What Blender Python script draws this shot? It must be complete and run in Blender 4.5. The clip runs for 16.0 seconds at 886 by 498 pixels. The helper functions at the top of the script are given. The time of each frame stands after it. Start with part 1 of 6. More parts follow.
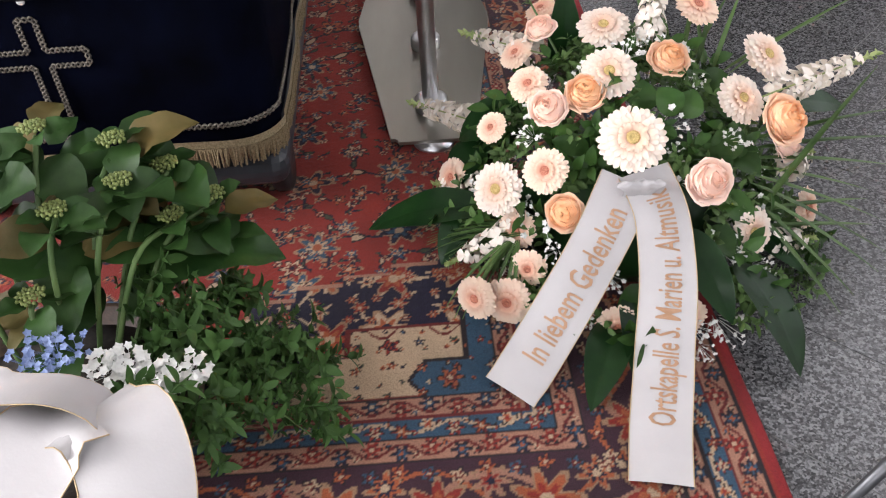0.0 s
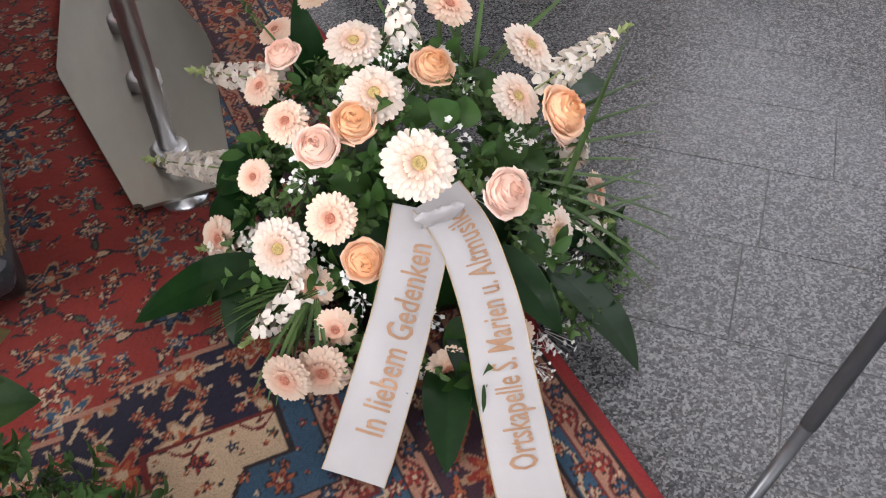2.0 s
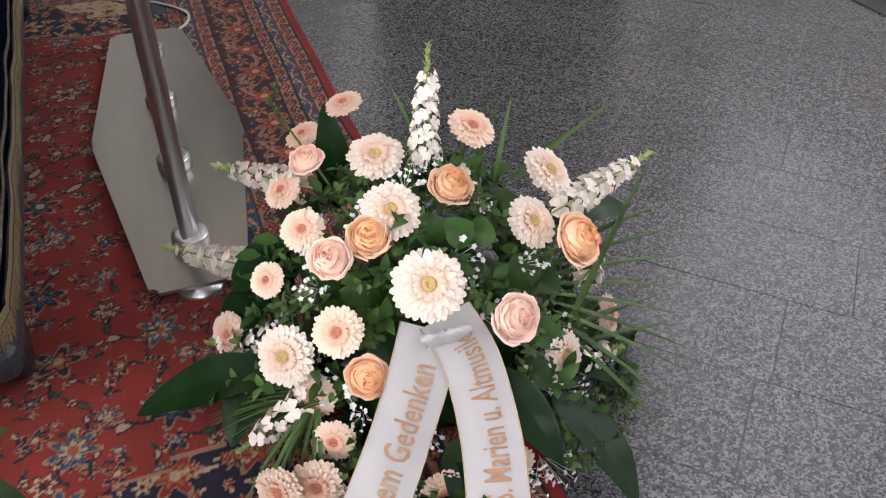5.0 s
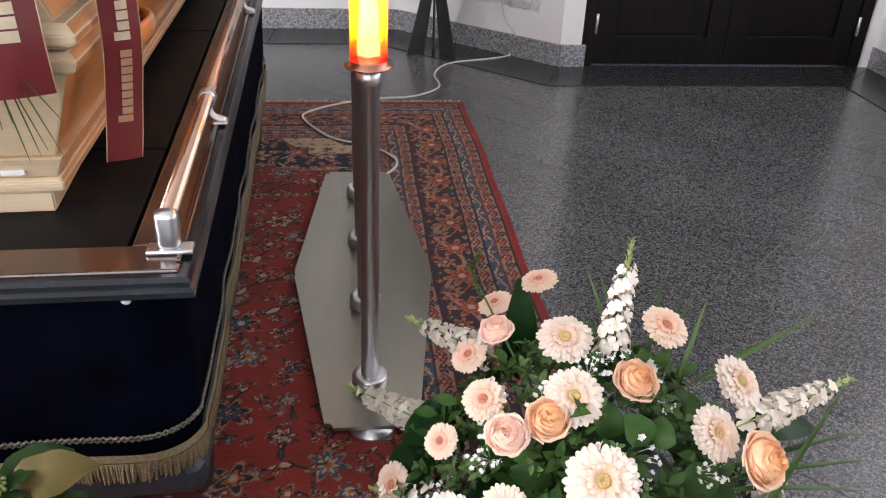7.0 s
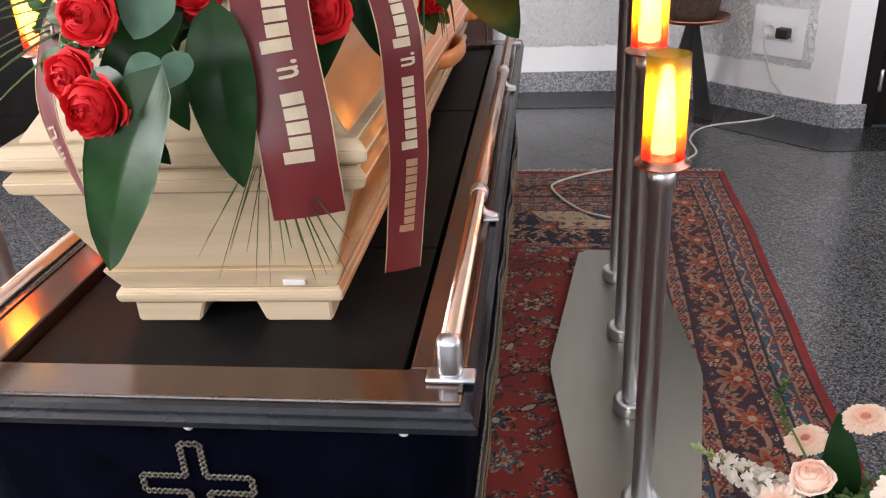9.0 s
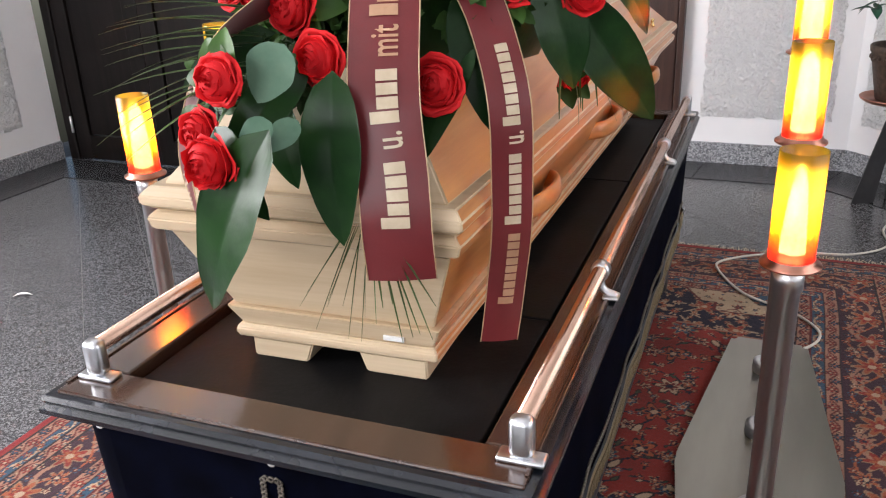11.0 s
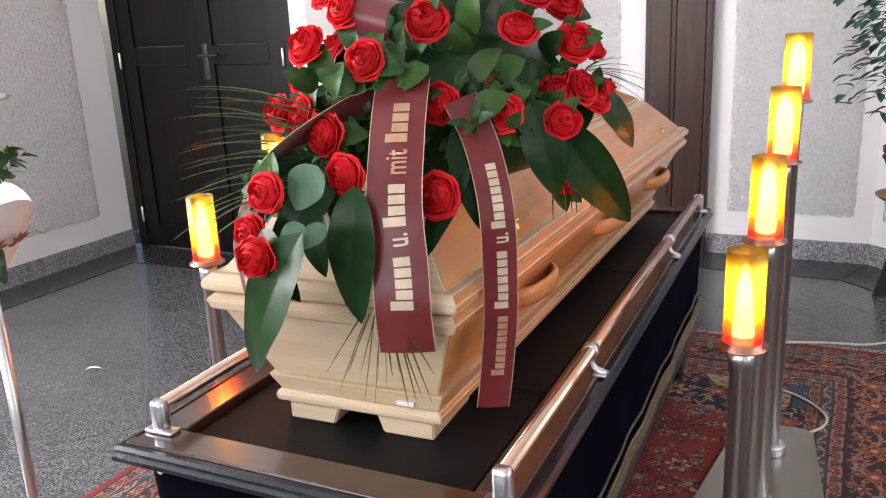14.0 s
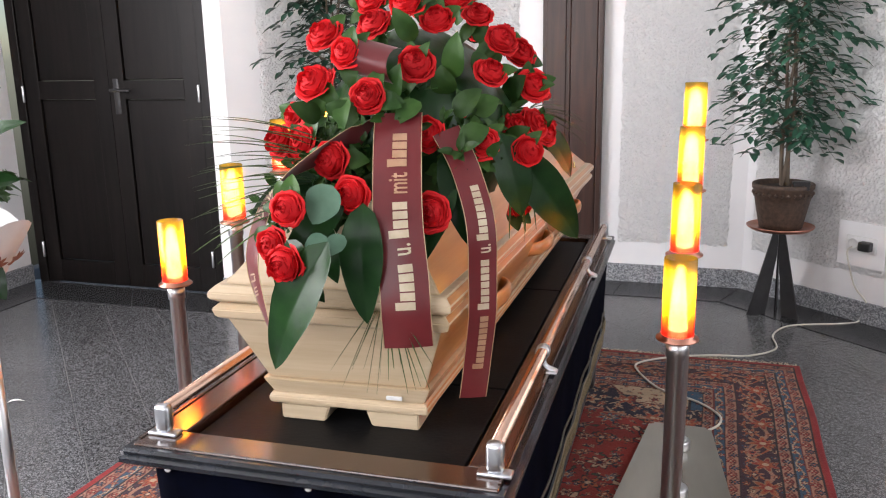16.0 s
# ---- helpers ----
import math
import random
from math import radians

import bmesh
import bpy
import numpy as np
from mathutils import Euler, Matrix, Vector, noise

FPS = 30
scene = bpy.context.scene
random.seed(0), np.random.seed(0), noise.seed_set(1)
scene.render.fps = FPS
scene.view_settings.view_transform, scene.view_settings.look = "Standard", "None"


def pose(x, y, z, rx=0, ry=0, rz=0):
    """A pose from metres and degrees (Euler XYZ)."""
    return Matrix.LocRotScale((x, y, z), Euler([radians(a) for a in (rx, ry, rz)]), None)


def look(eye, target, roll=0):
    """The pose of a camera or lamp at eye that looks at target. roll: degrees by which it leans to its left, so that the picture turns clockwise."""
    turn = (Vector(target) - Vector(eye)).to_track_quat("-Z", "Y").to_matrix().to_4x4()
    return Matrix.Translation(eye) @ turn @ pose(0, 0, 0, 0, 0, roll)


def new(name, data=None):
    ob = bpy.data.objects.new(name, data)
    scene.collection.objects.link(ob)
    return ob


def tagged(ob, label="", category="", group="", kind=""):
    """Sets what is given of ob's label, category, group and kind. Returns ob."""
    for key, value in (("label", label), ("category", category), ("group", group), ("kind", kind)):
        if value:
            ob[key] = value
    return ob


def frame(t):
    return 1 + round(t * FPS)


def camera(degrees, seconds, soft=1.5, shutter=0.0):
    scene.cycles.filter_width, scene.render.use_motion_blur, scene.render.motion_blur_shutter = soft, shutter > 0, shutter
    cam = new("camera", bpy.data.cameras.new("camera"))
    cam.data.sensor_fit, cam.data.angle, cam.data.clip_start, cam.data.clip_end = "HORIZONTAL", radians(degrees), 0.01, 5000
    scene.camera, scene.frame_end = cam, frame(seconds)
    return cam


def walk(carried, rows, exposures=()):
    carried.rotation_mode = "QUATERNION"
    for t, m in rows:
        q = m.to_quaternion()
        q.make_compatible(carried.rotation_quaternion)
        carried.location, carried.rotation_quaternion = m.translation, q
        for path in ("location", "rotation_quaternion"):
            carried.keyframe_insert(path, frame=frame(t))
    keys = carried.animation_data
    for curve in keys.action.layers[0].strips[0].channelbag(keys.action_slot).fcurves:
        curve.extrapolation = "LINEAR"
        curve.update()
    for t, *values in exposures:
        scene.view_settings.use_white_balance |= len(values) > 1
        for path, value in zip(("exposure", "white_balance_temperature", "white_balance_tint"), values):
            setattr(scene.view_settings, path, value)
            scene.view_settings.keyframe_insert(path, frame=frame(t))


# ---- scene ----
cam = camera(56.3, 16.0, soft=1.15)
PATH = [
    (0, (0.583, -1.133, 1.022), (0.612, 0.378, -0.288), -3.4),
    (0.5, (0.582, -1.066, 1.013), (0.801, 0.407, -0.323), -1.5),
    (1, (0.577, -0.991, 1.011), (0.959, 0.437, -0.336), -1.3),
    (1.5, (0.577, -0.95, 1.003), (1.061, 0.447, -0.345), -2.1),
    (2, (0.571, -0.933, 0.993), (1.145, 0.419, -0.364), -2.1),
    (2.5, (0.573, -0.927, 0.992), (1.188, 0.389, -0.383), -2.5),
    (3, (0.59, -0.912, 0.994), (1.206, 0.395, -0.388), -3.1),
    (3.2, (0.597, -0.904, 0.996), (1.213, 0.405, -0.385), -3.0),
    (5.3, (0.615, -0.889, 1.068), (1.152, 0.615, -0.135), 1.3),
    (5.5, (0.606, -0.888, 1.075), (1.12, 0.646, -0.101), 1.4),
    (6, (0.588, -0.883, 1.091), (1.021, 0.722, -0.021), 2.1),
    (6.5, (0.571, -0.878, 1.107), (0.94, 0.775, 0.044), 2.9),
    (7, (0.559, -0.871, 1.129), (0.796, 0.858, 0.151), 2.6),
    (7.5, (0.544, -0.835, 1.139), (0.645, 0.925, 0.194), 1.2),
    (8, (0.509, -0.762, 1.144), (0.477, 1.013, 0.223), -0.4),
    (8.5, (0.467, -0.725, 1.15), (0.269, 1.051, 0.254), -2.9),
    (9, (0.462, -0.7, 1.156), (0.172, 1.076, 0.282), -3.5),
    (9.5, (0.484, -0.677, 1.166), (0.074, 1.086, 0.315), -3.3),
    (9.7, (0.495, -0.668, 1.17), (0.035, 1.087, 0.329), -2.9),
    (11.8, (0.6, -0.666, 1.205), (-0.188, 1.038, 0.514), -2.4),
    (12, (0.599, -0.686, 1.214), (-0.184, 1.024, 0.536), -2.3),
    (12.5, (0.623, -0.736, 1.241), (-0.206, 0.978, 0.628), -3.3),
    (13, (0.655, -0.79, 1.259), (-0.189, 0.933, 0.695), -3.8),
    (13.5, (0.69, -0.818, 1.264), (-0.161, 0.904, 0.709), -3.9),
    (14, (0.744, -0.843, 1.26), (-0.123, 0.875, 0.715), -2.8),
    (14.5, (0.751, -0.876, 1.262), (-0.113, 0.85, 0.738), -2.7),
    (15, (0.713, -0.961, 1.264), (-0.113, 0.791, 0.766), -2.4),
    (15.5, (0.655, -1.056, 1.269), (-0.045, 0.755, 0.789), -1.6),
    (16, (0.641, -1.119, 1.27), (0.049, 0.735, 0.81), -1.1),
]
walk(cam, [(t, look(eye, target, roll)) for t, eye, target, roll in PATH], [(0.0, -0.24), (1.5, -0.32), (3.0, -0.38), (5.5, -0.37), (9.0, -0.20), (13.0, -0.16), (16.0, -0.24)])

# ---- light ----
world = bpy.data.worlds.new("sky")
scene.world = world
world.use_nodes = True
wn = world.node_tree.nodes
sky = wn.new("ShaderNodeTexSky")
sky.sky_type, sky.sun_disc = "NISHITA", False
sky.sun_elevation, sky.sun_rotation = radians(42), radians(120)
world.node_tree.links.new(sky.outputs[0], wn["Background"].inputs[0])
wn["Background"].inputs[1].default_value = 0.10


def window_light(name, m, w, h, watts, colour=(0.985, 0.955, 0.99)):
    """The sky's light in a window's opening."""
    la = bpy.data.lights.new(name, "AREA")
    la.shape, la.size, la.size_y, la.energy, la.color = "RECTANGLE", w, h, watts, colour
    ob = new(name, la)
    ob.matrix_world = m
    return ob


window_light("window_light", look((3.12, 0.6, 1.75), (0.6, 0.6, 0.5)), 2.8, 1.9, 38)
window_light("window_light", look((-0.9, -4.15, 1.9), (1.6, 2.0, 1.0)), 3.6, 1.8, 125)
window_light("window_light", look((-3.27, -0.6, 1.75), (1.6, 1.6, 0.9)), 2.6, 1.9, 320)

# ---- materials ----


def material(name, rough=0.5, metal=0.0, colour=(0.5, 0.5, 0.5)):
    mat = bpy.data.materials.new(name)
    mat.use_nodes = True
    b = mat.node_tree.nodes["Principled BSDF"]
    b.inputs["Roughness"].default_value = rough
    b.inputs["Metallic"].default_value = metal
    b.inputs["Base Color"].default_value = (*colour, 1)
    return mat


def node(mat, kind, **values):
    n = mat.node_tree.nodes.new(kind)
    for k, v in values.items():
        n.inputs[k.replace("_", " ")].default_value = v
    return n


def link(mat, a, b):
    mat.node_tree.links.new(a, b)


def ramp(mat, fac, stops):
    r = mat.node_tree.nodes.new("ShaderNodeValToRGB")
    e = r.color_ramp.elements
    while len(e) < len(stops):
        e.new(0.5)
    for el, (p, c) in zip(e, stops):
        el.position, el.color = p, (*c, 1)
    link(mat, fac, r.inputs[0])
    return r


def coords(mat, scale=(1, 1, 1), which="Object"):
    tc = mat.node_tree.nodes.new("ShaderNodeTexCoord")
    mp = mat.node_tree.nodes.new("ShaderNodeMapping")
    mp.inputs["Scale"].default_value = scale
    link(mat, tc.outputs[which], mp.inputs[0])
    return mp.outputs[0]


def bump(mat, height, strength=0.3, distance=0.002):
    n = node(mat, "ShaderNodeBump", Strength=strength, Distance=distance)
    link(mat, height, n.inputs["Height"])
    link(mat, n.outputs[0], mat.node_tree.nodes["Principled BSDF"].inputs["Normal"])


def bsdf(mat):
    return mat.node_tree.nodes["Principled BSDF"]


def noisy(name, stops, scale=20, rough=0.5, metal=0.0, stretch=(1, 1, 1), detail=6.0, bumps=0.0, bump_scale=None, which="Object", vary=0.0, rough_var=0.0):
    """Colour by noise, with a fine relief."""
    mat = material(name, rough, metal)
    co = coords(mat, stretch, which)
    nz = node(mat, "ShaderNodeTexNoise", Scale=scale, Detail=detail, Roughness=0.6)
    link(mat, co, nz.inputs["Vector"])
    r = ramp(mat, nz.outputs[0], stops)
    out = r.outputs[0]
    if vary:
        info = mat.node_tree.nodes.new("ShaderNodeObjectInfo")
        hsv = mat.node_tree.nodes.new("ShaderNodeHueSaturation")
        mr = node(mat, "ShaderNodeMapRange", To_Min=1 - vary, To_Max=1 + vary)
        link(mat, info.outputs["Random"], mr.inputs[0])
        link(mat, mr.outputs[0], hsv.inputs["Value"])
        link(mat, out, hsv.inputs["Color"])
        out = hsv.outputs[0]
    link(mat, out, bsdf(mat).inputs["Base Color"])
    if rough_var:
        n3 = node(mat, "ShaderNodeTexNoise", Scale=3.0, Detail=4.0)
        link(mat, co, n3.inputs["Vector"])
        m3 = node(mat, "ShaderNodeMapRange", To_Min=rough - rough_var, To_Max=rough + rough_var)
        link(mat, n3.outputs[0], m3.inputs[0])
        link(mat, m3.outputs[0], bsdf(mat).inputs["Roughness"])
    if bumps:
        n2 = node(mat, "ShaderNodeTexNoise", Scale=bump_scale or scale * 3, Detail=5.0)
        link(mat, co, n2.inputs["Vector"])
        bump(mat, n2.outputs[0], bumps)
    return mat


def granite(name, dark, mid, light, rough, scale=1.0, vary=0.08):
    mat = material(name, rough)
    co = coords(mat)
    vo = node(mat, "ShaderNodeTexVoronoi", Scale=150 * scale)
    nz = node(mat, "ShaderNodeTexNoise", Scale=190 * scale, Detail=6.0, Roughness=0.75)
    big = node(mat, "ShaderNodeTexNoise", Scale=2.2, Detail=3.0)
    for n in (vo, nz, big):
        link(mat, co, n.inputs["Vector"])
    sep = mat.node_tree.nodes.new("ShaderNodeSeparateColor")
    link(mat, vo.outputs["Color"], sep.inputs[0])
    add = mat.node_tree.nodes.new("ShaderNodeMath")
    add.operation = "MULTIPLY_ADD"
    add.inputs[1].default_value = 0.45
    link(mat, sep.outputs[0], add.inputs[0])
    m2 = node(mat, "ShaderNodeMath")
    m2.operation = "MULTIPLY_ADD"
    m2.inputs[1].default_value, m2.inputs[2].default_value = 0.8, -0.12
    link(mat, nz.outputs[0], m2.inputs[0])
    link(mat, m2.outputs[0], add.inputs[2])
    r = ramp(mat, add.outputs[0], [(0.28, dark), (0.5, mid), (0.72, light)])
    info = mat.node_tree.nodes.new("ShaderNodeObjectInfo")
    mix = mat.node_tree.nodes.new("ShaderNodeHueSaturation")
    s = mat.node_tree.nodes.new("ShaderNodeMath")
    s.operation = "MULTIPLY_ADD"
    s.inputs[1].default_value = 0.3
    link(mat, big.outputs[0], s.inputs[0])
    mr = node(mat, "ShaderNodeMapRange", To_Min=0.85 - vary, To_Max=0.85 + vary)
    link(mat, info.outputs["Random"], mr.inputs[0])
    link(mat, mr.outputs[0], s.inputs[2])
    link(mat, s.outputs[0], mix.inputs["Value"])
    link(mat, r.outputs[0], mix.inputs["Color"])
    link(mat, mix.outputs[0], bsdf(mat).inputs["Base Color"])
    rr = node(mat, "ShaderNodeMapRange", To_Min=rough - 0.06, To_Max=rough + 0.10)
    link(mat, big.outputs[0], rr.inputs[0])
    link(mat, rr.outputs[0], bsdf(mat).inputs["Roughness"])
    return mat


def wood(name, a, b, rough, axis=1, scale=1.0, coat=0.0, bumps=0.15):
    """Grain that runs along one axis."""
    mat = material(name, rough)
    st = [14.0 * scale] * 3
    st[axis] = 0.9 * scale
    co = coords(mat, tuple(st))
    n1 = node(mat, "ShaderNodeTexNoise", Scale=2.2, Detail=8.0, Roughness=0.65, Distortion=0.6)
    n2 = node(mat, "ShaderNodeTexNoise", Scale=14.0, Detail=4.0)
    link(mat, co, n1.inputs["Vector"])
    link(mat, co, n2.inputs["Vector"])
    mid = tuple((p + q) / 2 for p, q in zip(a, b))
    r = ramp(mat, n1.outputs[0], [(0.32, a), (0.5, mid), (0.68, b)])
    link(mat, r.outputs[0], bsdf(mat).inputs["Base Color"])
    bsdf(mat).inputs["Coat Weight"].default_value = coat
    bsdf(mat).inputs["Coat Roughness"].default_value = 0.15
    bump(mat, n2.outputs[0], bumps, 0.001)
    return mat


FLOOR = granite("floor_granite", (0.020, 0.020, 0.022), (0.078, 0.079, 0.083), (0.205, 0.207, 0.215), 0.20, 1.7)
BAND = granite("dark_granite", (0.012, 0.012, 0.013), (0.03, 0.03, 0.032), (0.07, 0.07, 0.075), 0.22, 1.2, 0.04)
PLINTH = granite("grey_granite", (0.10, 0.105, 0.115), (0.24, 0.25, 0.265), (0.48, 0.49, 0.51), 0.4, 1.1, 0.05)
JOINT = noisy("joint_grout", [(0.3, (0.10, 0.10, 0.10)), (0.7, (0.17, 0.17, 0.165))], 40, 0.9)
WHITE = noisy("white_paint", [(0.3, (0.82, 0.82, 0.83)), (0.7, (0.88, 0.88, 0.88))], 3, 0.7, bumps=0.12, bump_scale=90)
CEIL = noisy("ceiling_paint", [(0.3, (0.78, 0.78, 0.77)), (0.7, (0.84, 0.84, 0.83))], 3, 0.8, bumps=0.1, bump_scale=60)


def roughcast():
    mat = material("roughcast", 0.85)
    co = coords(mat)
    vo = node(mat, "ShaderNodeTexVoronoi", Scale=75.0)
    vo.feature = "SMOOTH_F1"
    nz = node(mat, "ShaderNodeTexNoise", Scale=42.0, Detail=6.0, Roughness=0.7, Distortion=0.8)
    link(mat, co, nz.inputs["Vector"])
    wv = mat.node_tree.nodes.new("ShaderNodeVectorMath")
    wv.operation = "MULTIPLY_ADD"
    wv.inputs[1].default_value = (0.03, 0.03, 0.03)
    link(mat, nz.outputs["Color"], wv.inputs[0])
    link(mat, co, wv.inputs[2])
    link(mat, wv.outputs[0], vo.inputs["Vector"])
    m = mat.node_tree.nodes.new("ShaderNodeMath")
    link(mat, vo.outputs["Distance"], m.inputs[0])
    link(mat, nz.outputs[0], m.inputs[1])
    r = ramp(mat, nz.outputs[0], [(0.3, (0.82, 0.82, 0.82)), (0.7, (0.90, 0.90, 0.89))])
    link(mat, r.outputs[0], bsdf(mat).inputs["Base Color"])
    bump(mat, m.outputs[0], 1.0, 0.015)
    return mat


ROUGH = roughcast()
DOOR = wood("dark_stained_wood", (0.003, 0.0024, 0.0022), (0.010, 0.0072, 0.0065), 0.42, 2, 1.0, 0.0, 0.2)
bsdf(DOOR).inputs["Specular IOR Level"].default_value = 0.20
DOOR_RED = wood("brown_stained_wood", (0.018, 0.008, 0.006), (0.06, 0.026, 0.018), 0.4, 2, 1.0, 0.0, 0.2)
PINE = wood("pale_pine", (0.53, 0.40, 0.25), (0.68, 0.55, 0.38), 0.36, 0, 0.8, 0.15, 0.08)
# the same lacquered pine with the lamps' orange glow put into its colour
PINE_LAMPLIT = wood("lamplit_lacquered_pine", (0.44, 0.180, 0.055), (0.60, 0.285, 0.100), 0.3, 1, 0.8, 0.3, 0.08)
BIERWOOD = wood("bier_frame_wood", (0.026, 0.013, 0.009), (0.070, 0.034, 0.021), 0.24, 1, 0.7, 0.8, 0.25)
BIERBLACK = noisy("black_board", [(0.3, (0.004, 0.004, 0.0045)), (0.7, (0.010, 0.010, 0.0105))], 9, 0.55, bumps=0.25, bump_scale=120)
bsdf(BIERBLACK).inputs["Specular IOR Level"].default_value = 0.12
BIEREDGE = noisy("blue_black_lacquer", [(0.35, (0.006, 0.008, 0.012)), (0.7, (0.016, 0.020, 0.028))], 14, 0.25, bumps=0.2, bump_scale=40)
VELVET = noisy("navy_velvet", [(0.3, (0.0006, 0.0007, 0.0016)), (0.7, (0.0018, 0.0026, 0.0090))], 12, 0.8, bumps=0.2, bump_scale=400)
bsdf(VELVET).inputs["Sheen Weight"].default_value = 0.004
bsdf(VELVET).inputs["Specular IOR Level"].default_value = 0.02
bsdf(VELVET).inputs["Sheen Tint"].default_value = (0.15, 0.2, 0.5, 1)
GOLD = noisy("gold_thread", [(0.3, (0.17, 0.13, 0.068)), (0.7, (0.42, 0.345, 0.215))], 300, 0.45, 0.35, bumps=0.5, bump_scale=500)
BRAID = noisy("silver_gold_braid", [(0.35, (0.035, 0.030, 0.025)), (0.6, (0.19, 0.165, 0.13))], 260, 0.5, 0.2, bumps=0.5, bump_scale=400)
CHASSIS = noisy("chassis_paint", [(0.3, (0.02, 0.024, 0.03)), (0.7, (0.05, 0.055, 0.065))], 10, 0.35)
STEEL = noisy("brushed_steel", [(0.3, (0.70, 0.70, 0.71)), (0.7, (0.82, 0.82, 0.83))], 8, 0.30, 0.95, (1, 1, 0.05), bumps=0.05, bump_scale=90)
PLATE = noisy("steel_plate", [(0.3, (0.29, 0.275, 0.24)), (0.7, (0.39, 0.37, 0.325))], 5, 0.30, 0.92, (1, 0.25, 1), bumps=0.05, bump_scale=60, rough_var=0.08)
ALU = noisy("cast_aluminium", [(0.3, (0.60, 0.62, 0.65)), (0.7, (0.74, 0.76, 0.79))], 12, 0.3, 1.0, bumps=0.06, bump_scale=90)
RAIL = noisy("copper_toned_rail", [(0.3, (0.62, 0.40, 0.30)), (0.7, (0.80, 0.56, 0.44))], 10, 0.24, 1.0, bumps=0.05, bump_scale=80)
BRASS = noisy("brass", [(0.3, (0.65, 0.45, 0.18)), (0.7, (0.8, 0.6, 0.3))], 20, 0.25, 1.0)
COPPER = noisy("copper", [(0.3, (0.42, 0.18, 0.12)), (0.7, (0.62, 0.30, 0.22))], 12, 0.3, 1.0)
BLACKMETAL = noisy("black_metal", [(0.3, (0.012, 0.012, 0.013)), (0.7, (0.03, 0.03, 0.032))], 12, 0.4)
PLASTIC = noisy("white_plastic", [(0.3, (0.74, 0.74, 0.73)), (0.7, (0.8, 0.8, 0.79))], 10, 0.4)
CABLE = noisy("cable_plastic", [(0.3, (0.56, 0.53, 0.46)), (0.7, (0.66, 0.63, 0.56))], 10, 0.45)
POT = noisy("brown_wicker_pot", [(0.3, (0.035, 0.022, 0.016)), (0.7, (0.10, 0.062, 0.042))], 60, 0.6, bumps=0.4, bump_scale=120)
SOIL = noisy("soil", [(0.3, (0.012, 0.009, 0.007)), (0.7, (0.05, 0.038, 0.03))], 80, 0.95, bumps=0.6, bump_scale=150)
BARK = noisy("bark", [(0.3, (0.10, 0.075, 0.055)), (0.7, (0.2, 0.16, 0.12))], 30, 0.85, stretch=(1, 1, 0.2), bumps=0.4)


def lamp_glass():
    """Amber glass, red at the foot and yellow at the rim."""
    mat = bpy.data.materials.new("amber_glass")
    mat.use_nodes = True
    nt = mat.node_tree
    nt.nodes.remove(nt.nodes["Principled BSDF"])
    out = nt.nodes["Material Output"]
    tc = nt.nodes.new("ShaderNodeTexCoord")
    sx = nt.nodes.new("ShaderNodeSeparateXYZ")
    link(mat, tc.outputs["Object"], sx.inputs[0])
    mr = node(mat, "ShaderNodeMapRange", From_Min=0.0, From_Max=0.155)
    link(mat, sx.outputs[2], mr.inputs[0])
    nz = node(mat, "ShaderNodeTexNoise", Scale=55.0, Detail=2.0)
    link(mat, tc.outputs["Object"], nz.inputs["Vector"])
    ad = nt.nodes.new("ShaderNodeMath")
    ad.operation = "MULTIPLY_ADD"
    ad.inputs[1].default_value = 0.25
    link(mat, nz.outputs[0], ad.inputs[0])
    link(mat, mr.outputs[0], ad.inputs[2])
    r = ramp(mat, ad.outputs[0], [(0.22, (0.85, 0.03, 0.02)), (0.35, (0.98, 0.16, 0.01)), (0.48, (1.0, 0.52, 0.03)), (1.0, (1.0, 0.76, 0.12))])
    tr = nt.nodes.new("ShaderNodeBsdfTransparent")
    tl = nt.nodes.new("ShaderNodeBsdfTranslucent")
    gl = node(mat, "ShaderNodeBsdfGlossy", Roughness=0.08)
    link(mat, r.outputs[0], tl.inputs["Color"])
    pale = nt.nodes.new("ShaderNodeMix")
    pale.data_type = "RGBA"
    pale.inputs["Factor"].default_value = 0.42
    link(mat, r.outputs[0], pale.inputs["A"])
    pale.inputs["B"].default_value = (1.0, 0.95, 0.85, 1)
    link(mat, pale.outputs["Result"], tr.inputs["Color"])
    m1 = node(mat, "ShaderNodeMixShader", Fac=0.68)
    link(mat, tr.outputs[0], m1.inputs[1])
    link(mat, tl.outputs[0], m1.inputs[2])
    m2 = nt.nodes.new("ShaderNodeMixShader")
    fr = node(mat, "ShaderNodeFresnel", IOR=1.45)
    link(mat, fr.outputs[0], m2.inputs[0])
    link(mat, m1.outputs[0], m2.inputs[1])
    link(mat, gl.outputs[0], m2.inputs[2])
    link(mat, m2.outputs[0], out.inputs[0])
    return mat


def glow(name, colour, strength):
    mat = bpy.data.materials.new(name)
    mat.use_nodes = True
    b = bsdf(mat)
    b.inputs["Base Color"].default_value = (*colour, 1)
    b.inputs["Emission Color"].default_value = (*colour, 1)
    b.inputs["Emission Strength"].default_value = strength
    return mat


AMBER = lamp_glass()
BULB = glow("lamp_bulb", (1.0, 0.72, 0.36), 112.0)

# ---- mesh helpers ----


def part(name, bm, mat, parent=None, label="", smooth=False):
    me = bpy.data.meshes.new(name)
    bmesh.ops.recalc_face_normals(bm, faces=bm.faces)
    bm.to_mesh(me)
    bm.free()
    for m in (mat if isinstance(mat, (list, tuple)) else [mat]):
        me.materials.append(m)
    if smooth:
        me.shade_smooth()
    ob = new(name, me)
    if parent is not None:
        ob.parent = parent
    if label:
        tagged(ob, label)
    return ob


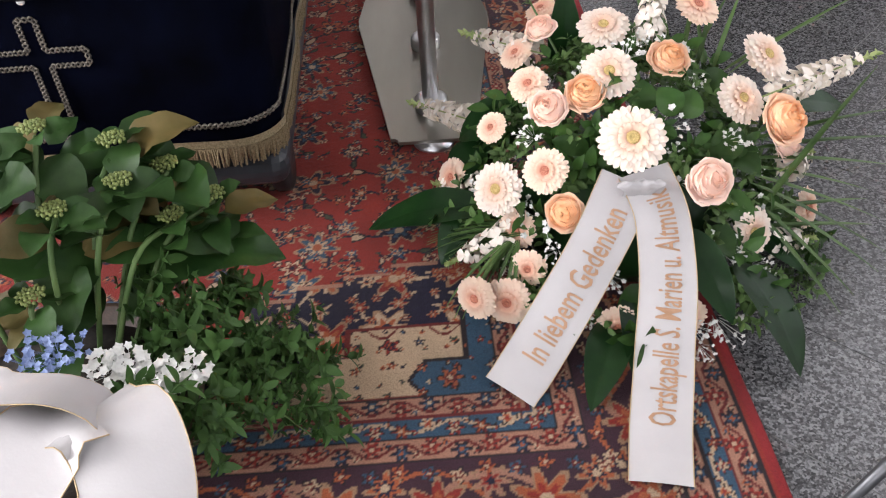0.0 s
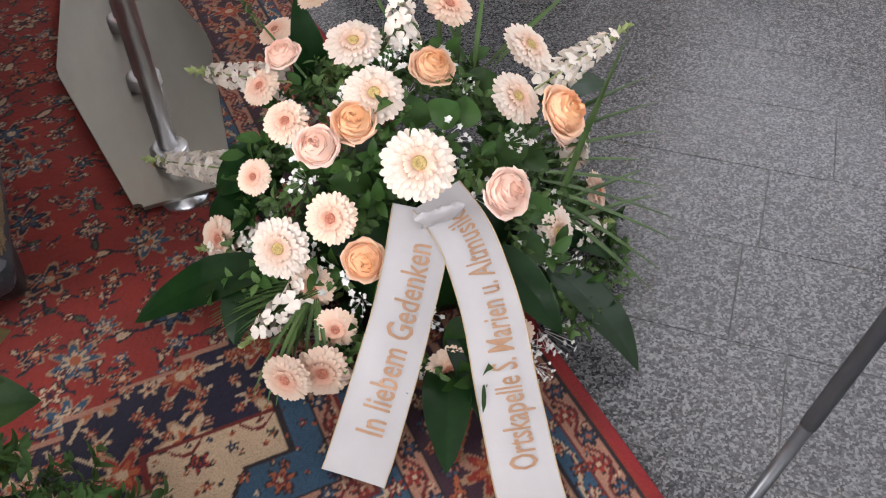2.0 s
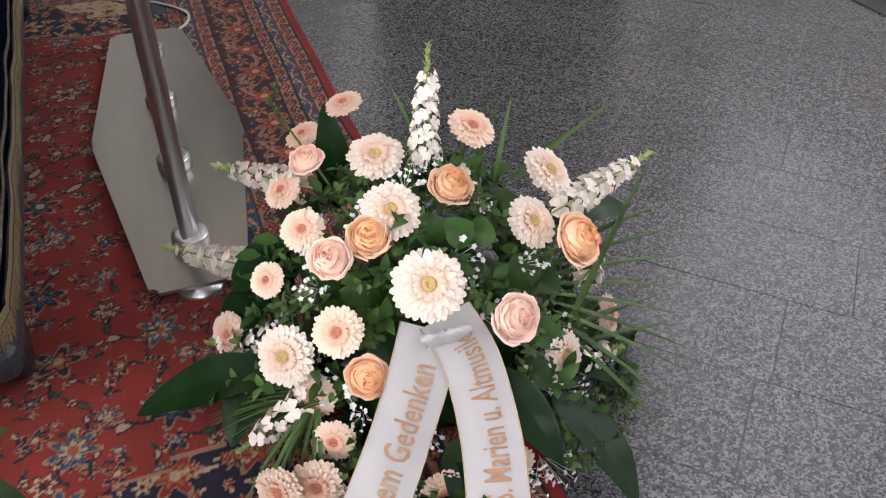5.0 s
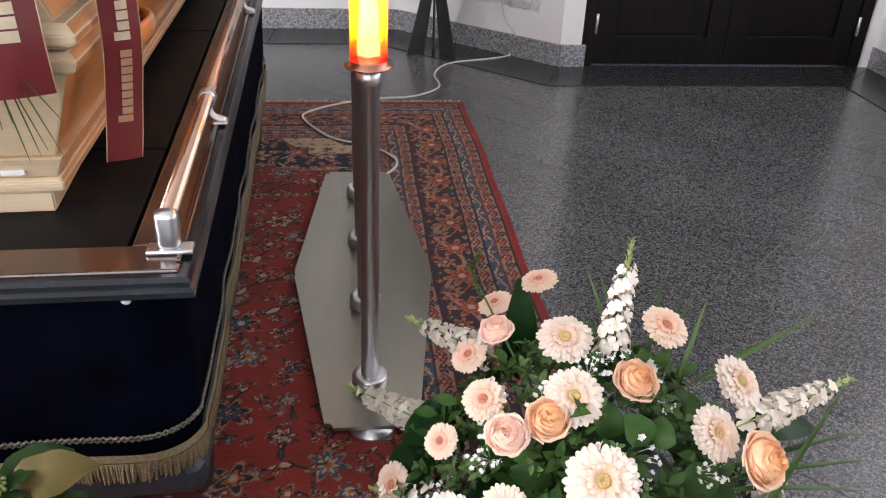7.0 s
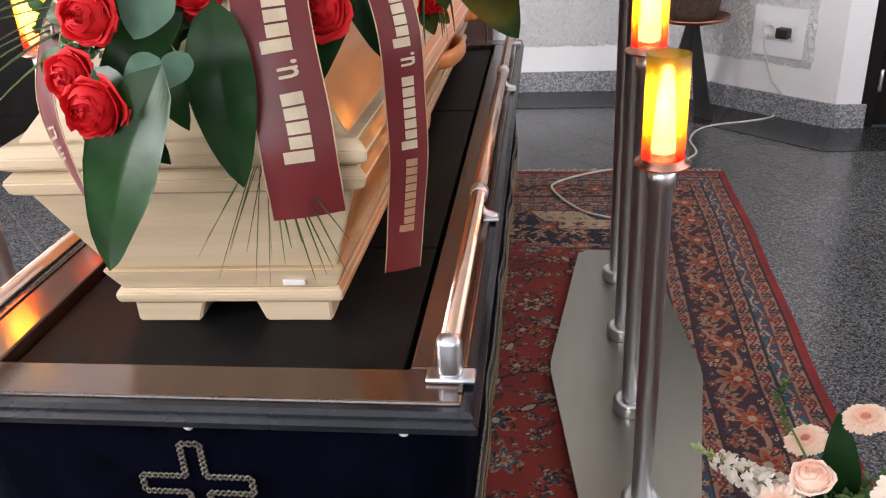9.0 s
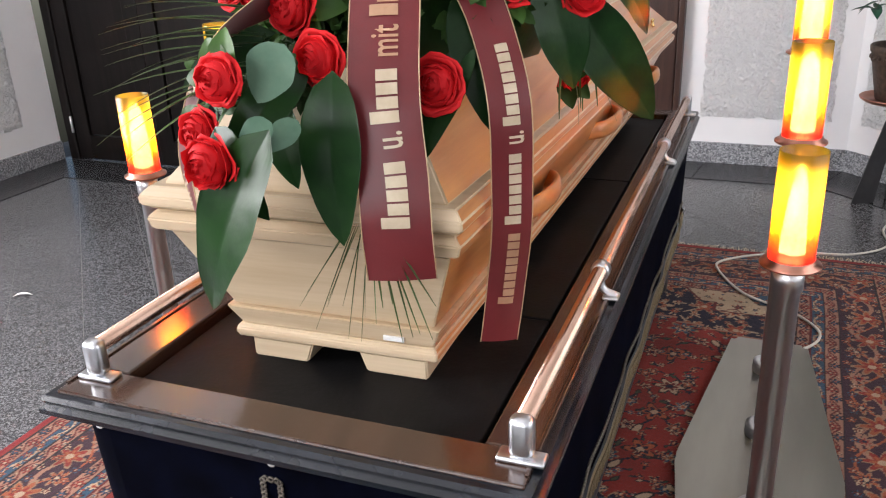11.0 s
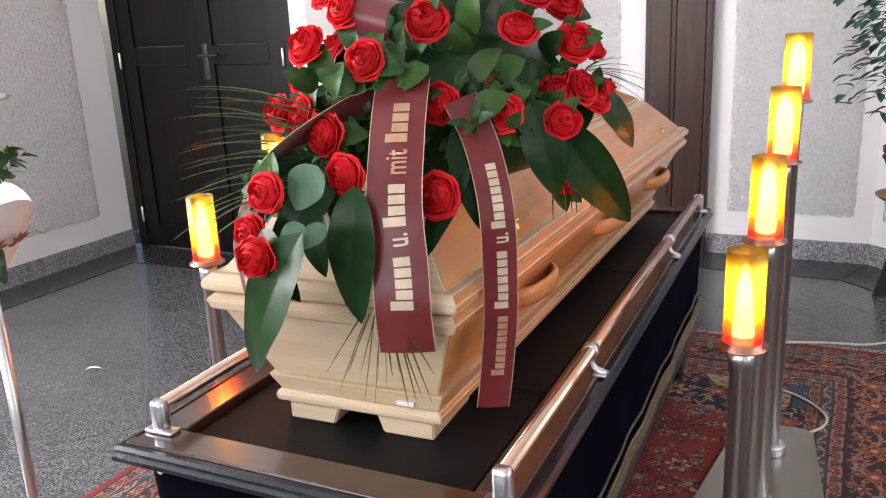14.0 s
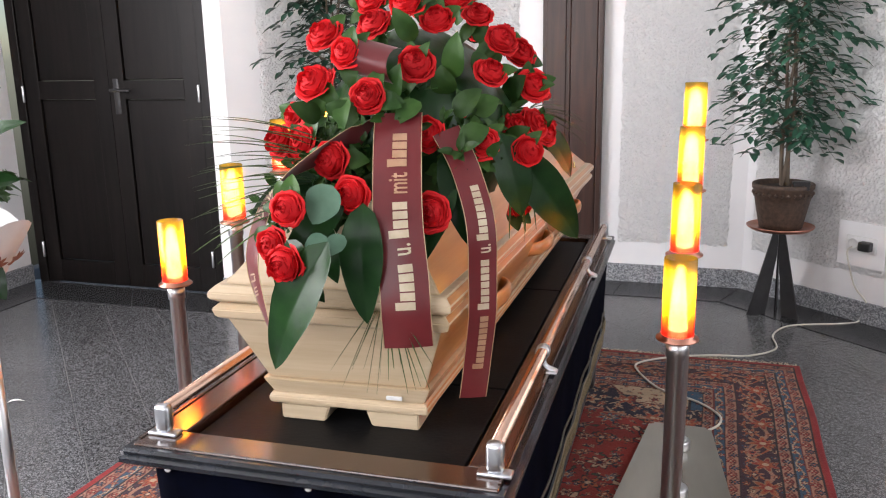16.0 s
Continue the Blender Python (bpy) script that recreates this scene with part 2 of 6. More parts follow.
def thing(name, m, label, category, group="", kind=""):
    ob = new(name)
    ob.empty_display_size = 0.05
    ob.matrix_world = m
    return tagged(ob, label, category, group, kind)


def box(bm, lo, hi, bevel=0.0, seg=2):
    r = bmesh.ops.create_cube(bm, size=1.0)
    c = [(a + b) / 2 for a, b in zip(lo, hi)]
    s = [b - a for a, b in zip(lo, hi)]
    for v in r["verts"]:
        v.co = Vector([v.co[i] * s[i] + c[i] for i in range(3)])
    if bevel:
        es = list({e for v in r["verts"] for e in v.link_edges})
        bmesh.ops.bevel(bm, geom=es, offset=bevel, segments=seg, affect="EDGES", profile=0.5)
    return bm


def lathe(bm, profile, n=24, at=(0, 0, 0), cap=True):
    """Turns (radius, height) points round z."""
    rings = []
    for r, z in profile:
        rings.append([bm.verts.new((at[0] + r * math.cos(2 * math.pi * i / n), at[1] + r * math.sin(2 * math.pi * i / n), at[2] + z)) for i in range(n)])
    for a, b in zip(rings, rings[1:]):
        for i in range(n):
            bm.faces.new((a[i], a[(i + 1) % n], b[(i + 1) % n], b[i]))
    if cap:
        bm.faces.new(rings[0][::-1])
        bm.faces.new(rings[-1])
    return bm


def tube(bm, pts, radius, n=10, cap=True):
    """A round rod along points; radius is one number or one a point."""
    pts = [Vector(p) for p in pts]
    rad = radius if isinstance(radius, (list, tuple)) else [radius] * len(pts)
    rings, up = [], None
    for i, p in enumerate(pts):
        d = (pts[min(i + 1, len(pts) - 1)] - pts[max(i - 1, 0)]).normalized()
        if up is None:
            up = d.orthogonal().normalized()
        up = (up - d * up.dot(d)).normalized()
        s = d.cross(up)
        rings.append([bm.verts.new(p + (up * math.cos(2 * math.pi * k / n) + s * math.sin(2 * math.pi * k / n)) * rad[i]) for k in range(n)])
    for a, b in zip(rings, rings[1:]):
        for k in range(n):
            bm.faces.new((a[k], a[(k + 1) % n], b[(k + 1) % n], b[k]))
    if cap:
        bm.faces.new(rings[0][::-1])
        bm.faces.new(rings[-1])
    return bm


def smooth_path(pts, k=6):
    """A Catmull-Rom line through points."""
    p = [Vector(q) for q in pts]
    p = [p[0] * 2 - p[1]] + p + [p[-1] * 2 - p[-2]]
    out = []
    for i in range(1, len(p) - 2):
        for j in range(k):
            t = j / k
            a, b, c, d = p[i - 1:i + 3]
            out.append(0.5 * (2 * b + (c - a) * t + (2 * a - 5 * b + 4 * c - d) * t * t + (3 * b - a - 3 * c + d) * t ** 3))
    out.append(p[-2])
    return out


def sheet_mesh(bm, rows):
    """A surface through rows of points."""
    vs = [[bm.verts.new(p) for p in row] for row in rows]
    for a, b in zip(vs, vs[1:]):
        for i in range(len(a) - 1):
            bm.faces.new((a[i], a[i + 1], b[i + 1], b[i]))
    return bm


def prism(bm, outline, z0, z1):
    """An upright block over an outline in plan."""
    a = [bm.verts.new((x, y, z0)) for x, y in outline]
    b = [bm.verts.new((x, y, z1)) for x, y in outline]
    n = len(a)
    bm.faces.new(a[::-1])
    bm.faces.new(b)
    for i in range(n):
        bm.faces.new((a[i], a[(i + 1) % n], b[(i + 1) % n], b[i]))
    return bm


# ---- the room ----
XL, XR, YB, YD, YE, YF, HC = -3.12, 3.13, 3.475, 2.835, 2.665, -4.20, 3.30
# YD and YE: the door walls on either side of the bay
T = 0.25


def structure(name, bm, mat, label=""):
    return tagged(part(name, bm, mat), label, kind="structure")


bm = bmesh.new()
box(bm, (XL - 0.3, YF - 0.3, -0.12), (XR + 0.3, YB + 0.3, -0.0014))
floor = structure("floor", bm, JOINT, "dark speckled granite floor laid diagonally in narrow slabs")
bm = bmesh.new()
box(bm, (XL - 0.3, YF - 0.3, HC), (XR + 0.3, YB + 0.3, HC + 0.15))
structure("ceiling", bm, CEIL, "plain white plastered ceiling of the chapel")


def wall_run(name, a, b, openings=(), label="", h=HC, mat=WHITE):
    """A wall whose inner face runs from a to b, room on its left; openings are (from, to, sill, head) along it."""
    a, b = Vector((*a, 0)), Vector((*b, 0))
    d = (b - a).normalized()
    nrm = Vector((d.y, -d.x, 0))
    L = (b - a).length
    bm = bmesh.new()

    def block(s0, s1, z0, z1):
        if s1 - s0 < 1e-4 or z1 - z0 < 1e-4:
            return
        p = [a + d * s0, a + d * s1, a + d * s1 + nrm * T, a + d * s0 + nrm * T]
        prism(bm, [(q.x, q.y) for q in p], z0, z1)
    s = 0.0
    for o0, o1, z0, z1 in sorted(openings):
        block(s, o0, 0, h)
        block(o0, o1, 0, z0)
        block(o0, o1, z1, h)
        s = o1
    block(s, L, 0, h)
    return structure(name, bm, mat, label or "white plastered chapel wall")


# inner faces, room on the left of each run (counter-clockwise)
wall_run("wall_right", (XR, YF), (XR, YD), [(3.4, 6.2, 0.8, 2.7)])
wall_run("wall_right_door", (XR, YD), (1.57, YD), [(0.05, 1.46, 0.0, 2.12)])
wall_run("wall_right_slant", (1.57, YD), (0.86, YB))
wall_run("wall_back", (0.86, YB), (-1.00, YB))
wall_run("wall_left_slant", (-1.00, YB), (-1.72, YE))
wall_run("wall_left_door", (-1.72, YE), (XL, YE), [(0.10, 1.44, 0.0, 2.12)])
wall_run("wall_left", (XL, YE), (XL, YF), [(2.1, 4.7, 0.8, 2.7)])
wall_run("wall_front", (XL, YF), (XR, YF), [(0.6, 4.2, 1.0, 2.8)])


def plinth(a, b, name="baseboard"):
    a, b = Vector((*a, 0)), Vector((*b, 0))
    d = (b - a).normalized()
    nrm = Vector((-d.y, d.x, 0))
    bm = bmesh.new()
    p = [a, b, b + nrm * 0.012, a + nrm * 0.012]
    prism(bm, [(q.x, q.y) for q in p], 0, 0.105)
    bmesh.ops.bevel(bm, geom=bm.edges[:], offset=0.002, segments=1, affect="EDGES")
    structure(name, bm, PLINTH, "grey speckled granite skirting along the wall")


plinth((XR, YF), (XR, YD))
plinth((1.69, YD), (1.57, YD))
plinth((1.57, YD), (0.86, YB))
plinth((0.86, YB), (0.11, YB))
plinth((-0.235, YB), (-1.00, YB))
plinth((-1.00, YB), (-1.72, YE))
plinth((-1.72, YE), (-1.82, YE))
plinth((XL, YE), (XL, YF))


def rough_panel(a, b, s0, s1, z0=0.23, z1=3.05):
    """A field of roughcast, thrown on a few millimetres proud, with an uneven edge."""
    a, b = Vector((*a, 0)), Vector((*b, 0))
    d = (b - a).normalized()
    nrm = Vector((-d.y, d.x, 0))
    bm = bmesh.new()
    rng = random.Random(int(s0 * 1000) + int(a.x * 77))
    nu, nv = max(4, int((s1 - s0) / 0.02)), int((z1 - z0) / 0.02)
    rows = []
    for j in range(nv + 1):
        row = []
        for i in range(nu + 1):
            s, z = s0 + (s1 - s0) * i / nu, z0 + (z1 - z0) * j / nv
            edge = min(i, nu - i, j, nv - j)
            if edge == 0:
                s, z = s + rng.uniform(-0.006, 0.006), z + rng.uniform(-0.006, 0.006)
            out = 0.001 if edge == 0 else 0.006 + rng.uniform(-0.0025, 0.0025)
            row.append(a + d * s + nrm * out + Vector((0, 0, z)))
        rows.append(row)
    sheet_mesh(bm, rows)
    ob = part("roughcast_panel", bm, ROUGH, smooth=True)
    tagged(ob, "white roughcast plaster field with an uneven edge", kind="structure")


rough_panel((0.86, YB), (-1.00, YB), 0.08, 0.66)
rough_panel((0.86, YB), (-1.00, YB), 1.22, 1.80)
rough_panel((-1.00, YB), (-1.72, YE), 0.12, 0.90)
rough_panel((1.57, YD), (0.86, YB), 0.12, 0.90)
rough_panel((XL, YE), (XL, YF), 0.22, 1.95)
rough_panel((XR, YF), (XR, YD), 6.34, 6.8)


def window_unit(name, m, w, h):
    """A window in its opening, frame in the x z plane, panes of glass."""
    th = thing(name, m, "white framed window letting in daylight", "window", kind="structure")
    bm = bmesh.new()
    for x in (-w / 2, -0.03, w / 2 - 0.06):
        box(bm, (x, -0.03, 0), (x + 0.06, 0.03, h), 0.004)
    for z in (0.0, h - 0.06):
        box(bm, (-w / 2 + 0.06, -0.03, z), (w / 2 - 0.06, 0.03, z + 0.06), 0.004)
    part("window_frame", bm, WHITE, th)


window_unit("window_1", pose(XR + 0.2, 0.6, 0.8, 0, 0, 90), 2.8, 1.9)
window_unit("window_2", pose(XL - 0.2, -0.59, 0.8, 0, 0, 90), 2.6, 1.9)
window_unit("window_3", pose(-0.9, YF - 0.2, 1.0), 3.6, 1.8)


def panel_door(name, x0, x1, y, label, mat, handle_side=0.0):
    """A dark double door: frame, two panelled leaves, hinges, handle."""
    th = thing(name, pose(0, y, 0), label, "door", kind="structure")
    w = x1 - x0
    bm = bmesh.new()
    for a in (x0, x1 - 0.06):
        box(bm, (a, -0.035, 0), (a + 0.06, 0.06, 2.12), 0.004)
    box(bm, (x0 + 0.06, -0.035, 2.06), (x1 - 0.06, 0.06, 2.12), 0.004)
    part("door_frame", bm, mat, th)
    mid = (x0 + x1) / 2
    for k, (a, b) in enumerate(((x0 + 0.063, mid - 0.0015), (mid + 0.0015, x1 - 0.063))):
        bm = bmesh.new()
        st = 0.095
        for lo, hi in (((a, 0.008), (a + st, 2.055)), ((b - st, 0.008), (b, 2.055))):
            box(bm, (lo[0], -0.025, lo[1]), (hi[0], 0.02, hi[1]), 0.002)
        rails = [(0.008, 0.14), (1.06, 1.16), (1.96, 2.055)]
        for z0, z1 in rails:
            box(bm, (a + st, -0.025, z0), (b - st, 0.02, z1), 0.002)
        leaf = part("door_leaf", bm, mat, th)
        for (z0, z1) in ((0.14, 1.06), (1.16, 1.96)):
            bm = bmesh.new()
            box(bm, (a + st + 0.002, -0.012, z0 + 0.002), (b - st - 0.002, 0.01, z1 - 0.002), 0.006)
            part("door_panel", bm, mat, leaf)
        for z in (0.20, 1.09, 1.85):
            bm = bmesh.new()
            hx = a - 0.002 if k == 0 else b + 0.002
            lathe(bm, [(0.006, -0.045), (0.0075, -0.043), (0.0075, 0.043), (0.006, 0.045)], 10, (hx, -0.041, z))
            part("hinge", bm, STEEL, leaf, "bright steel hinge", True)
        if k == 1:
            bm = bmesh.new()
            box(bm, (mid + 0.03, -0.031, 0.98), (mid + 0.065, -0.025, 1.17), 0.003)
            tube(bm, smooth_path([(mid + 0.047, -0.03, 1.11), (mid + 0.047, -0.075, 1.11), (mid + 0.07, -0.082, 1.11), (mid + 0.17, -0.078, 1.108)], 5), 0.008, 8)
            part("door_handle", bm, BLACKMETAL, leaf, "black metal lever handle", True)
    return th


panel_door("door_1", XR - 1.46 + 0.002, XR - 0.052, YD + 0.045, "closed dark-stained wooden double door on the granite floor", DOOR)
panel_door("door_2", XL + 0.042, -1.822, YE + 0.045, "closed dark-stained wooden double door with a black handle", DOOR)
pil = thing("trim", pose(0, YB, 0), "tall dark brown wooden pilaster on the white wall behind the coffin", "trim", kind="structure")
for x0, x1, d in ((-0.228, -0.075, 0.030), (-0.073, 0.070, 0.042), (0.072, 0.100, 0.060)):
    bm = bmesh.new()
    box(bm, (x0, -d, 0.0), (x1, -0.001, HC - 0.001), 0.006)
    part("board", bm, DOOR_RED, pil)
bm = bmesh.new()
box(bm, (-0.205, -0.038, 0.30), (-0.10, -0.0305, 3.0), 0.004)
part("raised_panel", bm, DOOR_RED, pil)

# ---- dark band of slabs along the walls ----
inner = [(XR, YF), (XR, YD), (1.57, YD), (0.86, YB), (-1.00, YB), (-1.72, YE), (XL, YE), (XL, YF)]


def band_offset(pts, w):
    out = []
    n = len(pts)
    for i in range(n):
        p, q, r = Vector(pts[i - 1]), Vector(pts[i]), Vector(pts[(i + 1) % n])
        d1, d2 = (q - p).normalized(), (r - q).normalized()
        n1, n2 = Vector((-d1.y, d1.x)), Vector((-d2.y, d2.x))
        b = (n1 + n2) / (1 + n1.dot(n2))
        out.append(q + b * w)
    return out


offs = band_offset(inner, 0.29)
band_edge = [(p.x, p.y) for p in offs]
rng = random.Random(4)
for i in range(len(inner)):
    j = (i + 1) % len(inner)
    a0, a1 = Vector(inner[i]), Vector(inner[j])
    b0, b1 = offs[i], offs[j]
    k = max(1, round((a1 - a0).length / 0.62))
    for s in range(k):
        f0, f1 = s / k, (s + 1) / k
        q = [a0.lerp(a1, f0), a0.lerp(a1, f1), b0.lerp(b1, f1), b0.lerp(b1, f0)]
        c = sum(q, Vector((0, 0))) / 4
        q = [p + (c - p).normalized() * 0.0025 for p in q]
        bm = bmesh.new()
        prism(bm, [(p.x, p.y) for p in q], -0.0055, 0.0036)
        part("slab", bm, BAND, floor)

# ---- the rug, with its woven pattern ----
RX0, RX1, RY0, RY1 = -1.115, 1.056, -0.69, 2.325


def rug_colours(xx, yy):
    """Colours of the knots: borders of vines and rosettes round a red field with navy corners."""
    red, dred, navy, blue, cream, rust, green, dark = [np.array(c) for c in (
        (0.235, 0.020, 0.012), (0.120, 0.012, 0.010), (0.010, 0.008, 0.026), (0.026, 0.070, 0.120), (0.44, 0.32, 0.21),
        (0.33, 0.085, 0.030), (0.045, 0.060, 0.035), (0.016, 0.010, 0.012))]
    pink = np.array((0.33, 0.165, 0.11))
    tan = np.array((0.30, 0.18, 0.105))
    hx, hy = (RX1 - RX0) / 2, (RY1 - RY0) / 2
    cx, cy = (RX0 + RX1) / 2, (RY0 + RY1) / 2
    u, v = xx - cx, yy - cy
    dx, dy = hx - np.abs(u), hy - np.abs(v)
    d = np.minimum(dx, dy)
    along = np.where(dx < dy, v, u)
    col = np.empty(xx.shape + (3,))
    col[:] = red

    def put(mask, c):
        col[mask] = c

    def rosette(mask, a, b, r, petals, c1, c2, c3, turn=0.0, line=None):
        rr, th = np.hypot(a, b), np.arctan2(b, a) + turn
        edge = r * (0.72 + 0.28 * np.cos(petals * th))
        put(mask & (rr < edge * 1.22), dark if line is None else line)
        put(mask & (rr < edge), c1)
        put(mask & (rr < edge * 0.62), c2)
        put(mask & (rr < r * 0.24), c3)

    def vine(mask, a, b, wave, amp, width, c):
        put(mask & (np.abs(b - amp * np.sin(2 * np.pi * a / wave)) < width), c)

    def hashed(i, j, k):
        return np.mod(np.sin(i * 127.1 + j * 311.7 + k * 74.7) * 43758.5453, 1.0)

    # field: sprigs on a shaken lattice
    field = d > 0.38
    for cell, size, salt in ((0.066, 0.0095, 4), (0.098, 0.0155, 3), (0.120, 0.0230, 2), (0.175, 0.0400, 1), (0.085, 0.0115, 6)):
        iu, iv = np.floor(u / cell + salt * 0.37), np.floor(v / cell + salt * 0.61)
        iu = np.abs(iu + 0.5)
        h1, h2, h3 = hashed(iu, iv, salt), hashed(iu, iv, salt + 9), hashed(iu, iv, salt + 21)
        a = (np.mod(np.abs(u) / cell + salt * 0.37, 1) - 0.3 - 0.4 * h1) * cell
        b = (np.mod(v / cell + salt * 0.61, 1) - 0.3 - 0.4 * h2) * cell
        m = field
        tone = np.floor(h3 * 5)
        for tn, (c1, c2, c3) in enumerate(((navy, rust, cream), (cream, dred, navy), (blue, cream, rust), (rust, navy, cream), (navy, blue, cream))):
            rosette(m & (tone == tn), a, b, size * 0.95, 5 + tn % 3, c1, c2, c3, tn, tan if tn in (0, 2, 4) else dark)
        ang = h1 * 6.28
        la, lb = a * np.cos(ang) + b * np.sin(ang), -a * np.sin(ang) + b * np.cos(ang)
        put(m & (np.abs(lb - 0.25 * size * np.sin(la / size * 2)) < 0.0032) & (la > size * 0.8) & (la < size * 2.4), navy)
        put(m & (np.hypot((la - size * 2.2) / 2.2, lb) < size * 0.30), dark)
        put(m & (np.hypot((la - size * 2.2) / 2.4, lb) < size * 0.20), cream if salt % 2 else green)
    # corners: stepped navy ground with a cream cartouche
    fx, fy = dx - 0.38, dy - 0.38
    step = np.floor(fx / 0.085) * 0.085
    corner = field & (fy < 0.335 - step * 0.25 - 0.9 * np.maximum(0, step - 0.33)) & (fy > 0)
    rim = corner & ~(field & (fy < 0.327 - step * 0.25 - 0.9 * np.maximum(0, step - 0.33)))
    put(corner, navy)
    for cell, size, salt in ((0.125, 0.036, 31), (0.07, 0.013, 32), (0.05, 0.008, 33)):
        iu, iv = np.floor(fx / cell + 0.2 * salt), np.floor(fy / cell + 0.3 * salt)
        h1, h2, h3 = hashed(iu, iv, salt), hashed(iu, iv, salt + 3), hashed(iu, iv, salt + 5)
        a = (np.mod(fx / cell + 0.2 * salt, 1) - 0.35 - 0.3 * h1) * cell
        b = (np.mod(fy / cell + 0.3 * salt, 1) - 0.35 - 0.3 * h2) * cell
        tone = np.floor(h3 * 3)
        for tn, (c1, c2, c3) in enumerate(((rust, dred, cream), (red, rust, cream), (cream, rust, navy))):
            rosette(corner & (tone == tn), a, b, size * 1.1, 6, c1, c2, c3, tn, tan)
        ang = h2 * 6.28
        la, lb = a * np.cos(ang) + b * np.sin(ang), -a * np.sin(ang) + b * np.cos(ang)
        put(corner & (np.abs(lb) < 0.003) & (la > size) & (la < size * 2.2), cream)
    put(rim, pink)
    slope = np.where(fy > 0.092, 0.236, 0.282 + (0.092 - fy) * 0.62)
    cart = (fy < 0.157) & (fx > 0.036) & (fx < slope + 0.009)
    put(cart & field, dred)
    cart2 = (fy > 0.004) & (fy < 0.149) & (fx > 0.044) & (fx < slope)
    put(cart2 & field, cream)
    for ox, oy, r, c1, c2, c3 in ((0.235, 0.17, 0.030, red, dred, cream), (0.15, 0.19, 0.018, blue, navy, rust), (0.29, 0.12, 0.018, rust, red, navy),
                                  (0.17, 0.11, 0.016, red, navy, cream), (0.235, 0.11, 0.015, navy, rust, cream)):
        rosette(cart2 & field, fx - ox, fy - oy, r, 5, c1, c2, c3)
    hexa = ((fy < 0.078) & (fx + 0.7 * np.abs(fy - 0.035) < 0.145)) | ((fx < 0.05) & (fy < 0.18))
    put(hexa & field, dark)
    hexb = ((fy < 0.071) & (fx + 0.7 * np.abs(fy - 0.035) < 0.137)) | ((fx < 0.042) & (fy < 0.172))
    put(hexb & field, blue)
    for cell, size, salt in ((0.052, 0.0085, 51), (0.036, 0.0050, 52)):
        iu, iv = np.floor(fx / cell + 0.2 * salt), np.floor(fy / cell + 0.3 * salt)
        h1, h2, h3 = hashed(iu, iv, salt), hashed(iu, iv, salt + 3), hashed(iu, iv, salt + 5)
        a = (np.mod(fx / cell + 0.2 * salt, 1) - 0.35 - 0.3 * h1) * cell
        b = (np.mod(fy / cell + 0.3 * salt, 1) - 0.35 - 0.3 * h2) * cell
        tone = np.floor(h3 * 4)
        for tn, (c1, c2, c3) in enumerate(((red, rust, navy), (navy, blue, cream), (rust, dred, cream), (green, rust, navy))):
            rosette(cart2 & field & (tone == tn), a, b, size, 5, c1, c2, c3, tn)
            rosette(hexb & field & (tone == tn), a, b, size * 0.8, 5, (cream, red, rust, navy)[tn], dred, cream, tn)
    put(cart2 & field & (np.abs(fy - 0.15 - 0.02 * np.sin(fx * 60)) < 0.0028), dred)
    rosette(hexb & field, fx - 0.075, fy - 0.035, 0.020, 6, rust, dred, cream)
    # borders

    def strip(lo, hi, ground, wave, c_vine, flowers, amp=0.35):
        m = (d >= lo) & (d < hi)
        put(m, ground)
        w = hi - lo
        b = d - (lo + hi) / 2
        vine(m, along, b, wave, amp * w * 0.8, 0.0030, c_vine)
        for s, (c1, c2, c3) in enumerate(flowers):
            a = (np.mod(along / wave + s / len(flowers) + 0.25, 1) - 0.5) * wave
            side = 0.16 * w * (1 if s % 2 else -1)
            rosette(m, a, b - side, w * 0.40, 6, c1, c2, c3)
            a2 = (np.mod(along / wave + (s + 0.5) / len(flowers) + 0.25, 1) - 0.5) * wave
            rosette(m, a2, b + side * 1.6, w * 0.16, 5, c3, c2, c1)

    strip(0.030, 0.068, pink, 0.088, dred, ((navy, blue, rust), (red, dred, cream)))
    strip(0.072, 0.102, blue, 0.120, cream, ((red, cream, dred), (cream, rust, red), (rust, dred, cream)))
    strip(0.106, 0.142, pink, 0.088, dred, ((navy, blue, cream), (red, dred, cream)))
    m = (d >= 0.146) & (d < 0.262)
    put(m, np.array((0.040, 0.013, 0.024)))
    b = d - 0.204
    vine(m, along, b, 0.30, 0.034, 0.0065, pink)
    vine(m, along + 0.09, b, 0.30, 0.040, 0.0036, rust)
    for s, (r, c1, c2, c3) in enumerate(((0.046, rust, red, cream), (0.026, pink, red, navy), (0.042, red, rust, cream), (0.026, rust, navy, cream))):
        a = (np.mod(along / 0.30 + s / 4, 1) - 0.5) * 0.30
        rosette(m, a, b - 0.018 * (1 if s % 2 else -1), r, 7, c1, c2, c3, s, tan)
    for s in range(10):
        a = (np.mod(along / 0.21 + s / 10, 1) - 0.5) * 0.21
        rosette(m, a, b - 0.043 * (1 if s % 2 else -1) + 0.006 * (s % 3), 0.0125, 5, (rust, blue, cream)[s % 3], dred, cream)
    strip(0.266, 0.302, pink, 0.088, dred, ((navy, blue, rust), (red, dred, cream)))
    strip(0.306, 0.340, blue, 0.120, cream, ((red, cream, dred), (cream, rust, red), (dred, rust, cream)))
    strip(0.344, 0.380, pink, 0.088, dred, ((red, dred, cream), (navy, blue, cream)))
    for e in (0.028, 0.070, 0.104, 0.144, 0.264, 0.304, 0.342, 0.380):
        put(np.abs(d - e) < 0.0024, dred if int(e * 1000) % 4 else dark)
    put(d < 0.019, np.array((0.235, 0.012, 0.015)))
